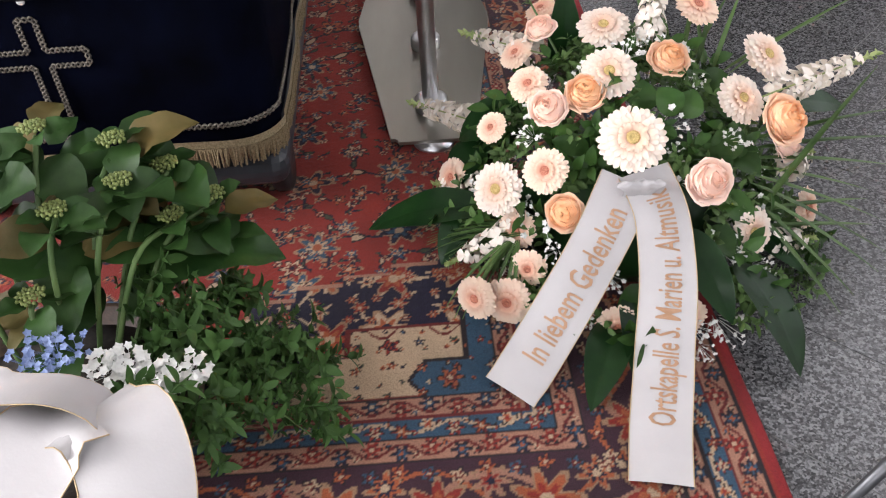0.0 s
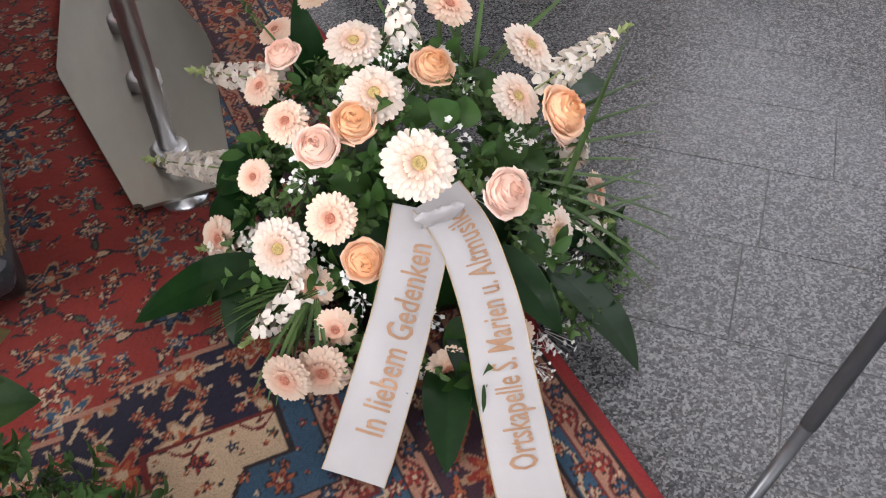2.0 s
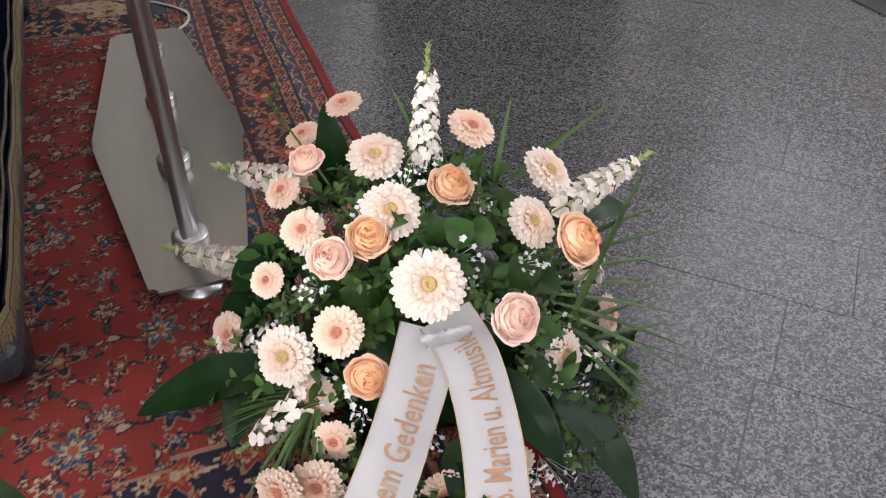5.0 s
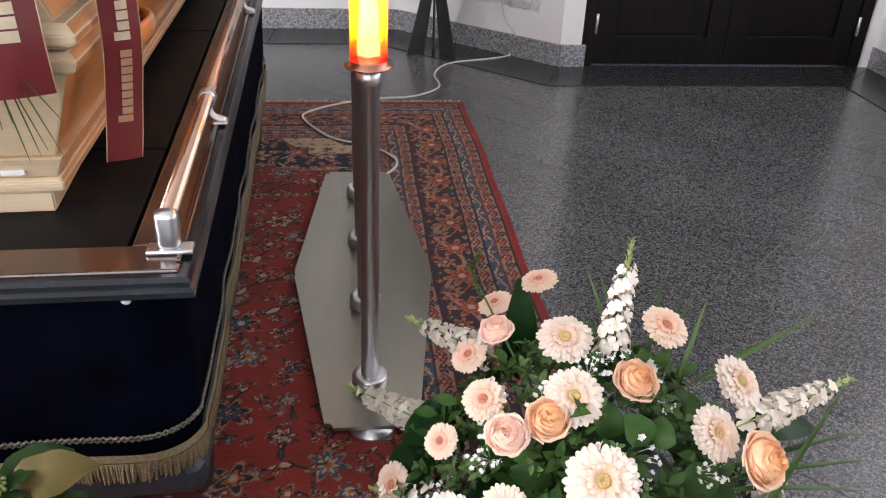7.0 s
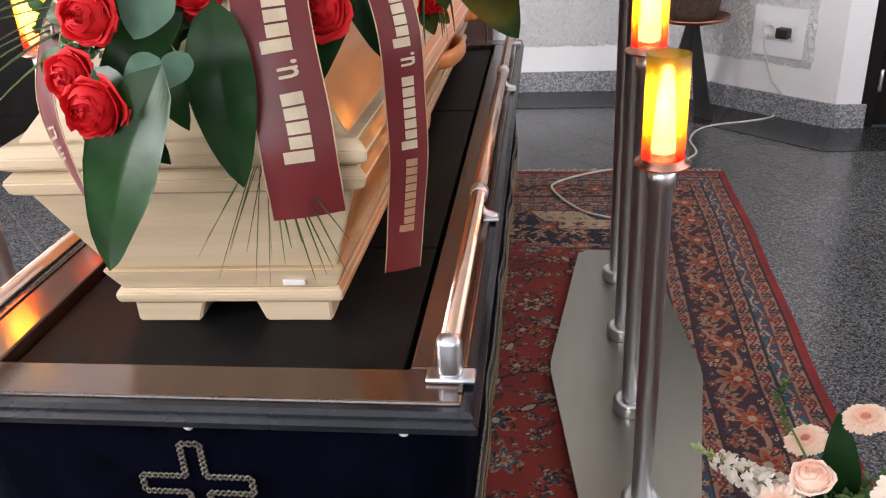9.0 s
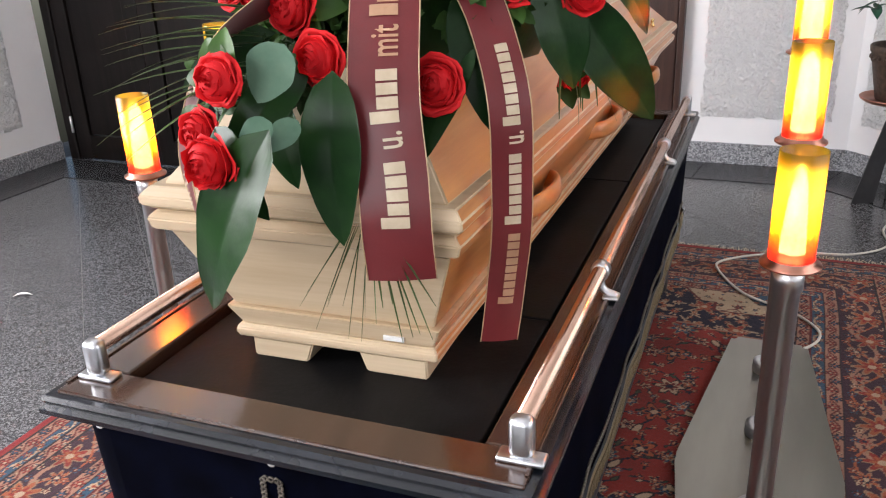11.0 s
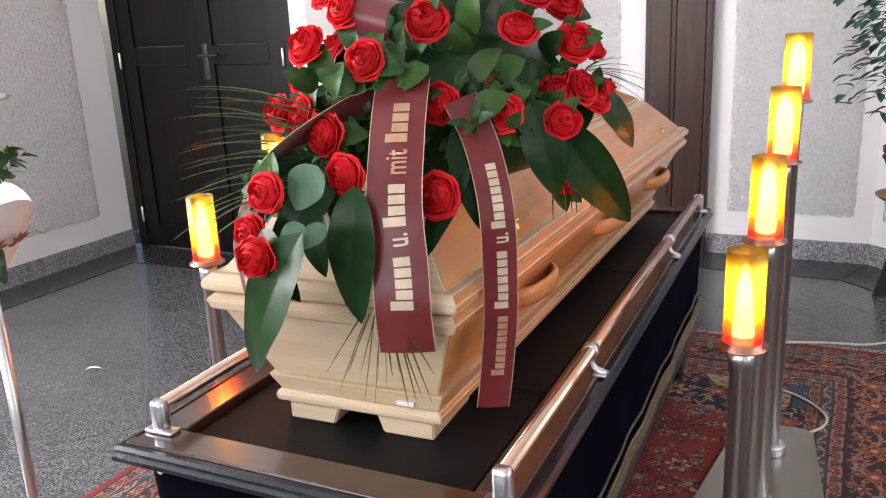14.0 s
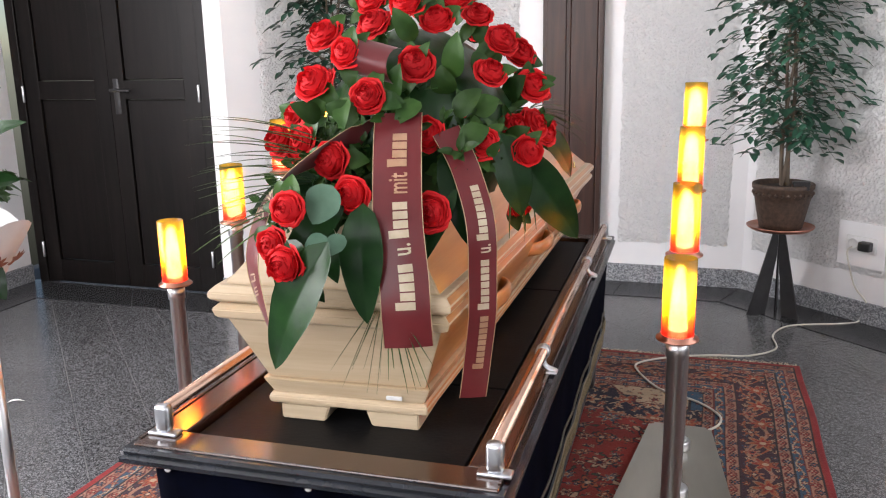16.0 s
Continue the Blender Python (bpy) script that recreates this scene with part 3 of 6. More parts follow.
    # yarn lots: slow bands of tone across the weave
    tone = 1 + 0.12 * np.sin(yy * 37 + 2 * np.sin(yy * 11)) * np.sin(yy * 5.3) + 0.05 * np.sin(xx * 61 + yy * 23)
    return col * tone[..., None] * 0.82


def rug():
    st = 0.0033
    nx, ny = int((RX1 - RX0) / st) + 1, int((RY1 - RY0) / st) + 1
    gx, gy = np.meshgrid(np.linspace(RX0, RX1, nx), np.linspace(RY0, RY1, ny))
    wob = 0.004 * np.sin(gy * 4.1 + 0.6) + 0.002 * np.sin(gy * 11.0)
    z = 0.0075 + 0.0012 * np.sin(gx * 9 + gy * 4) * np.sin(gy * 7) + np.random.RandomState(3).uniform(-0.0007, 0.0007, gx.shape)
    z[0], z[-1], z[:, 0], z[:, -1] = 0.0008, 0.0008, 0.0008, 0.0008
    co = np.stack([gx + wob * np.clip((gx - RX0) / (RX1 - RX0), 0, 1), gy, z], -1).reshape(-1, 3)
    me = bpy.data.meshes.new("rug")
    idx = np.arange(nx * ny).reshape(ny, nx)
    quads = np.stack([idx[:-1, :-1], idx[:-1, 1:], idx[1:, 1:], idx[1:, :-1]], -1).reshape(-1, 4)
    me.vertices.add(len(co))
    me.vertices.foreach_set("co", co.astype(np.float32).ravel())
    me.loops.add(quads.size)
    me.loops.foreach_set("vertex_index", quads.astype(np.int32).ravel())
    me.polygons.add(len(quads))
    me.polygons.foreach_set("loop_start", np.arange(0, quads.size, 4, dtype=np.int32))
    me.update(calc_edges=True)
    at = me.color_attributes.new("knots", "FLOAT_COLOR", "POINT")
    c = rug_colours(gx, gy).reshape(-1, 3)
    at.data.foreach_set("color", np.concatenate([c, np.ones((len(c), 1))], 1).astype(np.float32).ravel())
    mat = material("knotted_wool", 0.95)
    a = mat.node_tree.nodes.new("ShaderNodeAttribute")
    a.attribute_name = "knots"
    co2 = coords(mat)
    nz = node(mat, "ShaderNodeTexNoise", Scale=420.0, Detail=3.0)
    link(mat, co2, nz.inputs["Vector"])
    n2 = node(mat, "ShaderNodeTexNoise", Scale=5.0, Detail=4.0)
    link(mat, co2, n2.inputs["Vector"])
    hs = mat.node_tree.nodes.new("ShaderNodeHueSaturation")
    mr = node(mat, "ShaderNodeMapRange", From_Min=0.3, From_Max=0.7, To_Min=0.76, To_Max=1.24)
    link(mat, nz.outputs[0], mr.inputs[0])
    m2 = node(mat, "ShaderNodeMath")
    m2.operation = "MULTIPLY"
    mr2 = node(mat, "ShaderNodeMapRange", From_Min=0.3, From_Max=0.7, To_Min=0.85, To_Max=1.15)
    link(mat, n2.outputs[0], mr2.inputs[0])
    link(mat, mr.outputs[0], m2.inputs[0])
    link(mat, mr2.outputs[0], m2.inputs[1])
    link(mat, a.outputs["Color"], hs.inputs["Color"])
    link(mat, m2.outputs[0], hs.inputs["Value"])
    link(mat, hs.outputs[0], bsdf(mat).inputs["Base Color"])
    bsdf(mat).inputs["Sheen Weight"].default_value = 0.05
    bump(mat, nz.outputs[0], 0.6, 0.002)
    me.materials.append(mat)
    me.shade_smooth()
    th = thing("rug", pose(0, 0, 0), "patterned red oriental rug with navy corners on the floor", "rug")
    ob = new("woven_field", me)
    ob.parent = th
    fr = noisy("fringe_wool", [(0.3, (0.30, 0.25, 0.18)), (0.7, (0.5, 0.43, 0.33))], 60, 0.95)
    for y, s in ((RY1, 1), (RY0, -1)):
        bm = bmesh.new()
        rg = random.Random(8)
        x = RX0 + 0.01
        while x < RX1 - 0.01:
            l = rg.uniform(0.025, 0.045)
            tube(bm, [(x, y - s * 0.004, 0.004), (x + rg.uniform(-.006, .006), y + s * l * 0.5, 0.003), (x + rg.uniform(-.012, .012), y + s * l, 0.002)], [0.002, 0.0018, 0.001], 4)
            x += rg.uniform(0.004, 0.009)
        part("fringe", bm, fr, th, "cream wool fringe")
    return th


rug()

# ---- the bier: a draped trolley ----
BIER_TURN = 1.2


def bier():
    th = thing("bier", pose(0, 0, 0, 0, 0, BIER_TURN), "dark wooden bier with navy velvet drape and gold fringe", "bier")
    x1, x0, y0, y1, zt = 0.364, -0.388, 0.070, 2.13, 0.559
    ix0, ix1, iy0, iy1 = -0.297, 0.272, 0.160, 2.04
    # top frame: four boards round a sunken black panel
    for lo, hi in (((x0 + 0.02, y0 + 0.02), (x1 - 0.02, iy0)), ((x0 + 0.02, iy1), (x1 - 0.02, y1 - 0.02)), ((x0 + 0.02, iy0 + 0.001), (ix0, iy1 - 0.001)), ((ix1, iy0 + 0.001), (x1 - 0.02, iy1 - 0.001))):
        bm = bmesh.new()
        box(bm, (*lo, zt - 0.03), (*hi, zt), 0.003)
        part("frame_board", bm, BIERWOOD, th)
    for ya, yb in ((iy0 + 0.006, 0.54), (0.544, 1.34), (1.344, iy1 - 0.006)):
        bm = bmesh.new()
        box(bm, (ix0 + 0.012, ya, zt - 0.045), (ix1 - 0.012, yb, zt - 0.014), 0.003)
        part("top_panel", bm, BIERBLACK, th, "matt black boarded top panel")
    # moulded edge, swept round the top
    prof = [(0.0, -0.004), (0.012, -0.004), (0.017, -0.010), (0.012, -0.018), (0.020, -0.024), (0.020, -0.032), (0.010, -0.040), (0.0, -0.042)]
    corners = [(x0 + 0.02, y0 + 0.02), (x1 - 0.02, y0 + 0.02), (x1 - 0.02, y1 - 0.02), (x0 + 0.02, y1 - 0.02)]
    bm = bmesh.new()
    rings = []
    for (cx, cy), (sx, sy) in zip(corners, ((-1, -1), (1, -1), (1, 1), (-1, 1))):
        rings.append([bm.verts.new((cx + sx * o, cy + sy * o, zt + z)) for o, z in prof])
    for i in range(4):
        a, b = rings[i], rings[(i + 1) % 4]
        for k in range(len(prof) - 1):
            bm.faces.new((a[k], b[k], b[k + 1], a[k + 1]))
    part("edge_moulding", bm, [BIEREDGE], th, "scuffed blue-black lacquered edge moulding")
    bm = bmesh.new()
    for a, b in (((ix1 + 0.066, iy0 - 0.05, zt), (ix1 + 0.072, iy1 + 0.04, zt + 0.003)), ((ix0 - 0.072, iy0 - 0.05, zt), (ix0 - 0.066, iy1 + 0.04, zt + 0.003))):
        box(bm, a, b, 0.001)
    part("edge_strip", bm, BIERWOOD, th)
    # drape: a velvet skirt with soft folds and rounded corners
    def skirt_line(inset, z, flare=0.0, n=300):
        ax0, ax1, ay0, ay1, r = x0 + inset, x1 - inset, y0 + inset, y1 - inset, 0.085
        pts = []
        segs = [((ax0 + r, ay0), (ax1 - r, ay0)), ((ax1 - r, ay0 + r), -90), ((ax1, ay0 + r), (ax1, ay1 - r)), ((ax1 - r, ay1 - r), 0), ((ax1 - r, ay1), (ax0 + r, ay1)), ((ax0 + r, ay1 - r), 90), ((ax0, ay1 - r), (ax0, ay0 + r)), ((ax0 + r, ay0 + r), 180)]
        for a, b in segs:
            if isinstance(b, tuple):
                k = 36 if abs(a[1] - b[1]) < 0.5 else 110
                for i in range(k):
                    t = i / k
                    x, y = a[0] + (b[0] - a[0]) * t, a[1] + (b[1] - a[1]) * t
                    d = Vector((b[0] - a[0], b[1] - a[1])).normalized()
                    w = flare * (math.sin(x * 23 + y * 17) + 0.6 * math.sin(x * 9 - y * 31)) * 0.5
                    pts.append((x + d.y * w, y - d.x * w, z))
            else:
                for i in range(8):
                    th_ = radians(b + 90 * i / 8)
                    pts.append((a[0] + r * math.cos(th_), a[1] + r * math.sin(th_), z))
        return pts + [pts[0]]
    rows = [skirt_line(0.030 - 0.010 * (1 - f), zt - 0.042 - (zt - 0.042 - 0.228) * f, 0.0045 * f) for f in [i / 10 for i in range(11)]]
    bm = bmesh.new()
    sheet_mesh(bm, rows)
    drape = part("drape", bm, VELVET, th, "navy velvet drape", True)
    # braid: two twisted cords along the hem
    base = skirt_line(0.026, 0.268, 0.0040)
    bm = bmesh.new()
    for ph in (0, math.pi):
        line, s = [], 0.0
        for p, q in zip(base, base[1:]):
            for k in range(3):
                t = k / 3
                s += math.dist(p, q) / 3
                line.append((p[0] + (q[0] - p[0]) * t, p[1] + (q[1] - p[1]) * t, p[2] + 0.0045 * math.sin(s * 320 + ph)))
        tube(bm, line, 0.0027, 4)
    part("braid", bm, BRAID, drape, "silver-gold braid along the hem", True)
    # fringe: hanging threads under a woven head
    bm = bmesh.new()
    top, mid, low = skirt_line(0.022, 0.240, 0.0045), skirt_line(0.021, 0.226, 0.0045), skirt_line(0.024, 0.188, 0.0045)
    sheet_mesh(bm, [top, mid])
    rg = random.Random(2)
    for a, b, c, d in zip(mid, mid[1:], low, low[1:]):
        k = max(1, int(math.dist(a, b) / 0.0022))
        for i in range(k):
            t = (i + rg.random() * 0.6) / k
            p = Vector(a).lerp(Vector(b), t)
            q = Vector(c).lerp(Vector(d), t) + Vector((rg.uniform(-.003, .003), rg.uniform(-.003, .003), rg.uniform(-.006, .004)))
            tube(bm, [p, p.lerp(q, 0.5) + Vector((rg.uniform(-.0015, .0015), rg.uniform(-.0015, .0015), 0)), q], [0.0024, 0.0026, 0.0018], 4, False)
    part("fringe", bm, GOLD, drape, "gold thread fringe", True)
    # embroidered cross on the front
    bm = bmesh.new()

    def chain(a, b):
        a, b = Vector(a), Vector(b)
        n = int((b - a).length / 0.007)
        for ph in (0, math.pi):
            pts = []
            for i in range(n * 4 + 1):
                f = i / (n * 4)
                p = a.lerp(b, f)
                side = Vector((b.z - a.z, 0, a.x - b.x)).normalized()
                pts.append(p + side * 0.004 * math.sin(i / 4 * math.pi + ph))
            tube(bm, pts, 0.0018, 4)
    w, yy = 0.0135, 0.0885
    cxm, zb, arm = -0.010, 0.419, 0.075
    zt2, zl = 0.486, 0.305
    outline = [(-w, zt2), (w, zt2), (w, zb + w), (arm, zb + w), (arm, zb - w), (w, zb - w), (w, zl), (-w, zl), (-w, zb - w), (-arm, zb - w), (-arm, zb + w), (-w, zb + w)]
    for (ax, az), (bx, bz) in zip(outline, outline[1:] + outline[:1]):
        chain((cxm + ax, yy, az), (cxm + bx, yy, bz))
    part("cross", bm, BRAID, drape, "braided cross on the drape", True)
    for x in (-0.004, 0.272, -0.294):
        bm = bmesh.new()
        bmesh.ops.create_uvsphere(bm, u_segments=12, v_segments=8, radius=0.007)
        for v in bm.verts:
            v.co = Vector((v.co.x + x, v.co.y * 0.5 + y0 + 0.016, v.co.z + zt - 0.042))
        part("drape_button", bm, PLASTIC, drape, "pale button pinning the drape", True)
    # chassis with wheels, in the shade under the drape
    bm = bmesh.new()
    box(bm, (x0 + 0.05, y0 + 0.06, 0.10), (x1 - 0.03, y1 - 0.05, 0.17), 0.03, 3)
    part("chassis", bm, CHASSIS, th)
    for x in (x0 + 0.10, x1 - 0.065):
        for y in (y0 + 0.20, y1 - 0.25):
            bm = bmesh.new()
            lathe(bm, [(0.02, -0.02), (0.05, -0.02), (0.058, -0.012), (0.058, 0.012), (0.05, 0.02), (0.02, 0.02)], 24)
            bmesh.ops.rotate(bm, verts=bm.verts, cent=(0, 0, 0), matrix=Matrix.Rotation(radians(90), 3, "Y"))
            bmesh.ops.translate(bm, verts=bm.verts, vec=(x, y, 0.064))
            part("wheel", bm, BLACKMETAL, th, "", True)
    # rails on their brackets
    zr = zt + 0.050
    for side, xr in ((1, 0.327), (-1, -0.330)):
        bm = bmesh.new()
        tube(bm, [(xr, 0.145, zr), (xr, 2.03, zr)], 0.0125, 16)
        rail = part("rail", bm, RAIL, th, "polished copper-toned side rail", True)
        for y in (0.140, 2.035):
            bm = bmesh.new()
            box(bm, (xr - 0.016, y - 0.013, zt + 0.006), (xr + 0.016, y + 0.013, zt + 0.064), 0.010, 3)
            box(bm, (xr - 0.031, y - 0.014, zt), (xr + 0.031, y + 0.014, zt + 0.008), 0.003)
            part("rail_end", bm, ALU, rail, "cast aluminium end post", True)
        for y in (0.628, 1.475):
            bm = bmesh.new()
            lathe(bm, [(0.0128, -0.012), (0.0165, -0.011), (0.0165, 0.011), (0.0128, 0.012)], 18)
            bmesh.ops.rotate(bm, verts=bm.verts, cent=(0, 0, 0), matrix=Matrix.Rotation(radians(90), 3, "X"))
            bmesh.ops.translate(bm, verts=bm.verts, vec=(xr, y, zr))
            tube(bm, smooth_path([(xr, y, zr - 0.010), (xr + 0.002 * side, y, zr - 0.026), (xr + 0.010 * side, y, zt + 0.012), (xr + 0.030 * side, y, zt + 0.005)], 4), 0.0075, 8)
            box(bm, (xr - 0.012, y - 0.012, zt), (xr + 0.012, y + 0.012, zt + 0.005), 0.002) if side < 0 else box(bm, (xr + 0.006, y - 0.014, zt), (xr + 0.034, y + 0.014, zt + 0.007), 0.003)
            part("rail_bracket", bm, ALU, rail, "cast aluminium bracket", True)
    return th


bier()

# ---- the coffin ----
COFFIN = pose(-0.014, 0.247, 0.545, 0, 0, 2.8)


def coffin():
    """Local frame: foot end at y = 0, x across, z from the bier's panel."""
    th = thing("coffin", COFFIN, "pale pine coffin with faceted lid standing on the bier", "coffin")
    L = 1.80

    def ring(f0, f1, inset, z):
        """Half widths at foot and head, inset of the ends."""
        return [(-f0, inset, z), (f0, inset, z), (f1, L - inset, z), (-f1, L - inset, z)]

    def shell(name, levels, label="", bev=0.003, mats=(PINE, PINE_LAMPLIT)):
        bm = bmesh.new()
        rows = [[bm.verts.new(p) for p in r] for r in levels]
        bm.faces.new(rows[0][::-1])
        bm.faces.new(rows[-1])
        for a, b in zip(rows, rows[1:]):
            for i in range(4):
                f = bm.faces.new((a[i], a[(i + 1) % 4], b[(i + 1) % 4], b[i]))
                # long sides take the pine with lamp glow painted in, ends the pale one
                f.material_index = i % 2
        if bev:
            bmesh.ops.bevel(bm, geom=bm.edges[:], offset=bev, segments=2, affect="EDGES")
        return part(name, bm, list(mats), th, label)

    for x0, x1 in ((-0.147, -0.040), (0.036, 0.147)):
        for y in (0.048, L - 0.22):
            bm = bmesh.new()
            prism(bm, [(x0, 0), (x1, 0), (x1, 0.17), (x0, 0.17)], 0.0, 0.034)
            s = 0.012
            for v in bm.verts:
                if v.co.z < 0.01:
                    v.co.x += s if (v.co.x < (x0 + x1) / 2 and x0 > 0) else (-s if (v.co.x > (x0 + x1) / 2 and x0 < 0) else 0)
                v.co.y += y
            bmesh.ops.bevel(bm, geom=bm.edges[:], offset=0.003, segments=2, affect="EDGES")
            part("foot_block", bm, PINE, th)
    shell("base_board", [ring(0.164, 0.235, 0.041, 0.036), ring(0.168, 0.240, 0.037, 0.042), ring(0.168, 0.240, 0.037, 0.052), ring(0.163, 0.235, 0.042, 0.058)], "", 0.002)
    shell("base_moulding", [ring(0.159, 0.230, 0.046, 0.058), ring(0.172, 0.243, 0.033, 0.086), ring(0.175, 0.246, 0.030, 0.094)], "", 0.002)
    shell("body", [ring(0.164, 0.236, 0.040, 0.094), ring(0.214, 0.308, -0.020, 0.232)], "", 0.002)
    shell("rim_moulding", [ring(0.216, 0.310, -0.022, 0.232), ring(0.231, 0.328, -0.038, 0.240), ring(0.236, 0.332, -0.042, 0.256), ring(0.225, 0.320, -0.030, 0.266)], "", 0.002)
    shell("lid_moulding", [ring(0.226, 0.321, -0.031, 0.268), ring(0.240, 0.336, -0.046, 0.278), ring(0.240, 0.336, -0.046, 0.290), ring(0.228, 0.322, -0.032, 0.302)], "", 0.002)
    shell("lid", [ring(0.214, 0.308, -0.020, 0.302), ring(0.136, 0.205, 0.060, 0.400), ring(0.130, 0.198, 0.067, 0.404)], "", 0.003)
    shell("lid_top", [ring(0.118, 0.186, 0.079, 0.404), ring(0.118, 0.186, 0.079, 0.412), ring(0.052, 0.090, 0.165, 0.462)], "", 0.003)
    # carved handles: bent wooden loops on both sides
    for s in (-1, 1):
        for y in (0.42, 0.98, 1.54):
            hw = 0.175 + (0.265 - 0.175) * y / L
            bm = bmesh.new()
            x = s * (hw + 0.004)
            pts = smooth_path([(x, y - 0.10, 0.175), (x + s * 0.035, y - 0.075, 0.178), (x + s * 0.052, y - 0.02, 0.182), (x + s * 0.052, y + 0.03, 0.182), (x + s * 0.035, y + 0.08, 0.178), (x, y + 0.10, 0.175)], 5)
            rows = []
            for p in pts:
                c = Vector((s * hw, y, 0.178))
                rd = (p - c).normalized()
                ring_ = []
                for k in range(10):
                    an = 2 * math.pi * k / 10
                    ring_.append(p + rd * 0.009 * math.cos(an) + Vector((0, 0, 0.020 * math.sin(an))))
                rows.append(ring_ + [ring_[0]])
            sheet_mesh(bm, rows)
            bmesh.ops.remove_doubles(bm, verts=bm.verts, dist=1e-5)
            # handles share the sides' painted lamp glow
            part("handle", bm, PINE_LAMPLIT, th, "bent wooden handle", True)
        for y in (0.33, 0.95, 1.60):
            hw = 0.205 + (0.308 - 0.205) * y / L
            bm = bmesh.new()
            x = s * (hw - 0.012)
            lathe(bm, [(0.007, 0), (0.008, 0.004), (0.004, 0.008), (0.0035, 0.016), (0.006, 0.020), (0.001, 0.023)], 10, (x, y, 0.314))
            tube(bm, [(x, y - 0.018, 0.331), (x, y + 0.018, 0.331)], 0.0035, 8)
            part("lid_screw", bm, BRASS, th, "brass wing screw", True)
    bm = bmesh.new()
    box(bm, (0.085, 0.0345, 0.066), (0.118, 0.0385, 0.074), 0.001)
    part("tag", bm, PLASTIC, th, "small white tag")
    return th


coffin()

# ---- lamp stands ----


def lamp_stand(name, x, ys, tops, y0, y1, tilt=0.0):
    th = thing(name, pose(x, 0, 0, 0, 0, tilt), "steel stand of four glowing amber lamps on a hexagonal plate", "lamp stand", "lamp stands beside the bier")
    ym = y0 + (y1 - y0) * 0.485
    bm = bmesh.new()
    prism(bm, [(-0.092, y0), (0.092, y0), (0.177, ym), (0.10, y1), (-0.10, y1), (-0.177, ym)], 0.018, 0.026)
    bmesh.ops.bevel(bm, geom=[e for e in bm.edges if abs(e.verts[0].co.z - e.verts[1].co.z) > 0.001], offset=0.015, segments=3, affect="EDGES")
    part("base_plate", bm, PLATE, th, "brushed steel base plate")
    for fx, fy in ((0.0, y0 + 0.02), (0.0, y1 - 0.04), (-0.13, ym), (0.13, ym)):
        bm = bmesh.new()
        lathe(bm, [(0.042, 0.0005), (0.045, 0.003), (0.045, 0.0178)], 24, (fx, fy, 0))
        part("plate_foot", bm, ALU, th, "", True)
    for y, top in zip(ys, tops):
        bm = bmesh.new()
        lathe(bm, [(0.036, 0), (0.037, 0.002), (0.037, 0.026), (0.035, 0.029), (0.022, 0.029)], 32, (0, y, 0.0262))
        part("collar", bm, STEEL, th, "", True)
        bm = bmesh.new()
        lathe(bm, [(0.0185, 0), (0.0185, top - 0.07), (0.0215, top - 0.07), (0.0215, top - 0.035)], 28, (0, y, 0.03))
        pole = part("pole", bm, STEEL, th, "", True)
        bm = bmesh.new()
        lathe(bm, [(0.020, 0), (0.038, 0.001), (0.042, 0.003), (0.042, 0.006), (0.034, 0.008), (0.034, 0.014), (0.02, 0.014)], 32, (0, y, top - 0.006))
        part("dish", bm, COPPER, pole, "copper drip dish", True)
        bm = bmesh.new()
        n = 36
        lathe(bm, [(0.0318, 0.0), (0.0318, 0.155), (0.0310, 0.1555), (0.0302, 0.155), (0.0302, 0.0)], n, (0, 0, 0), False)
        g = part("glass", bm, AMBER, pole, "amber glass cylinder, red at its foot", True)
        g.location = (0, y, top + 0.008)
        bm = bmesh.new()
        lathe(bm, [(0.012, 0.0), (0.0195, 0.004), (0.0215, 0.03), (0.0215, 0.080), (0.017, 0.104), (0.012, 0.120), (0.005, 0.131), (0.0005, 0.133)], 20, (0, y, top + 0.014))
        part("bulb", bm, BULB, pole, "glowing lamp", True)
    return th


lamp_stand("lamp_stand", 0.607, (0.510, 0.812, 1.118, 1.425), (0.711, 0.811, 0.911, 1.011), 0.378, 1.598)
lamp_stand("lamp_stand", -0.634, (0.62, 0.92, 1.22, 1.53), (0.711, 0.813, 0.915, 1.015), 0.495, 1.715)

# ---- flowers ----


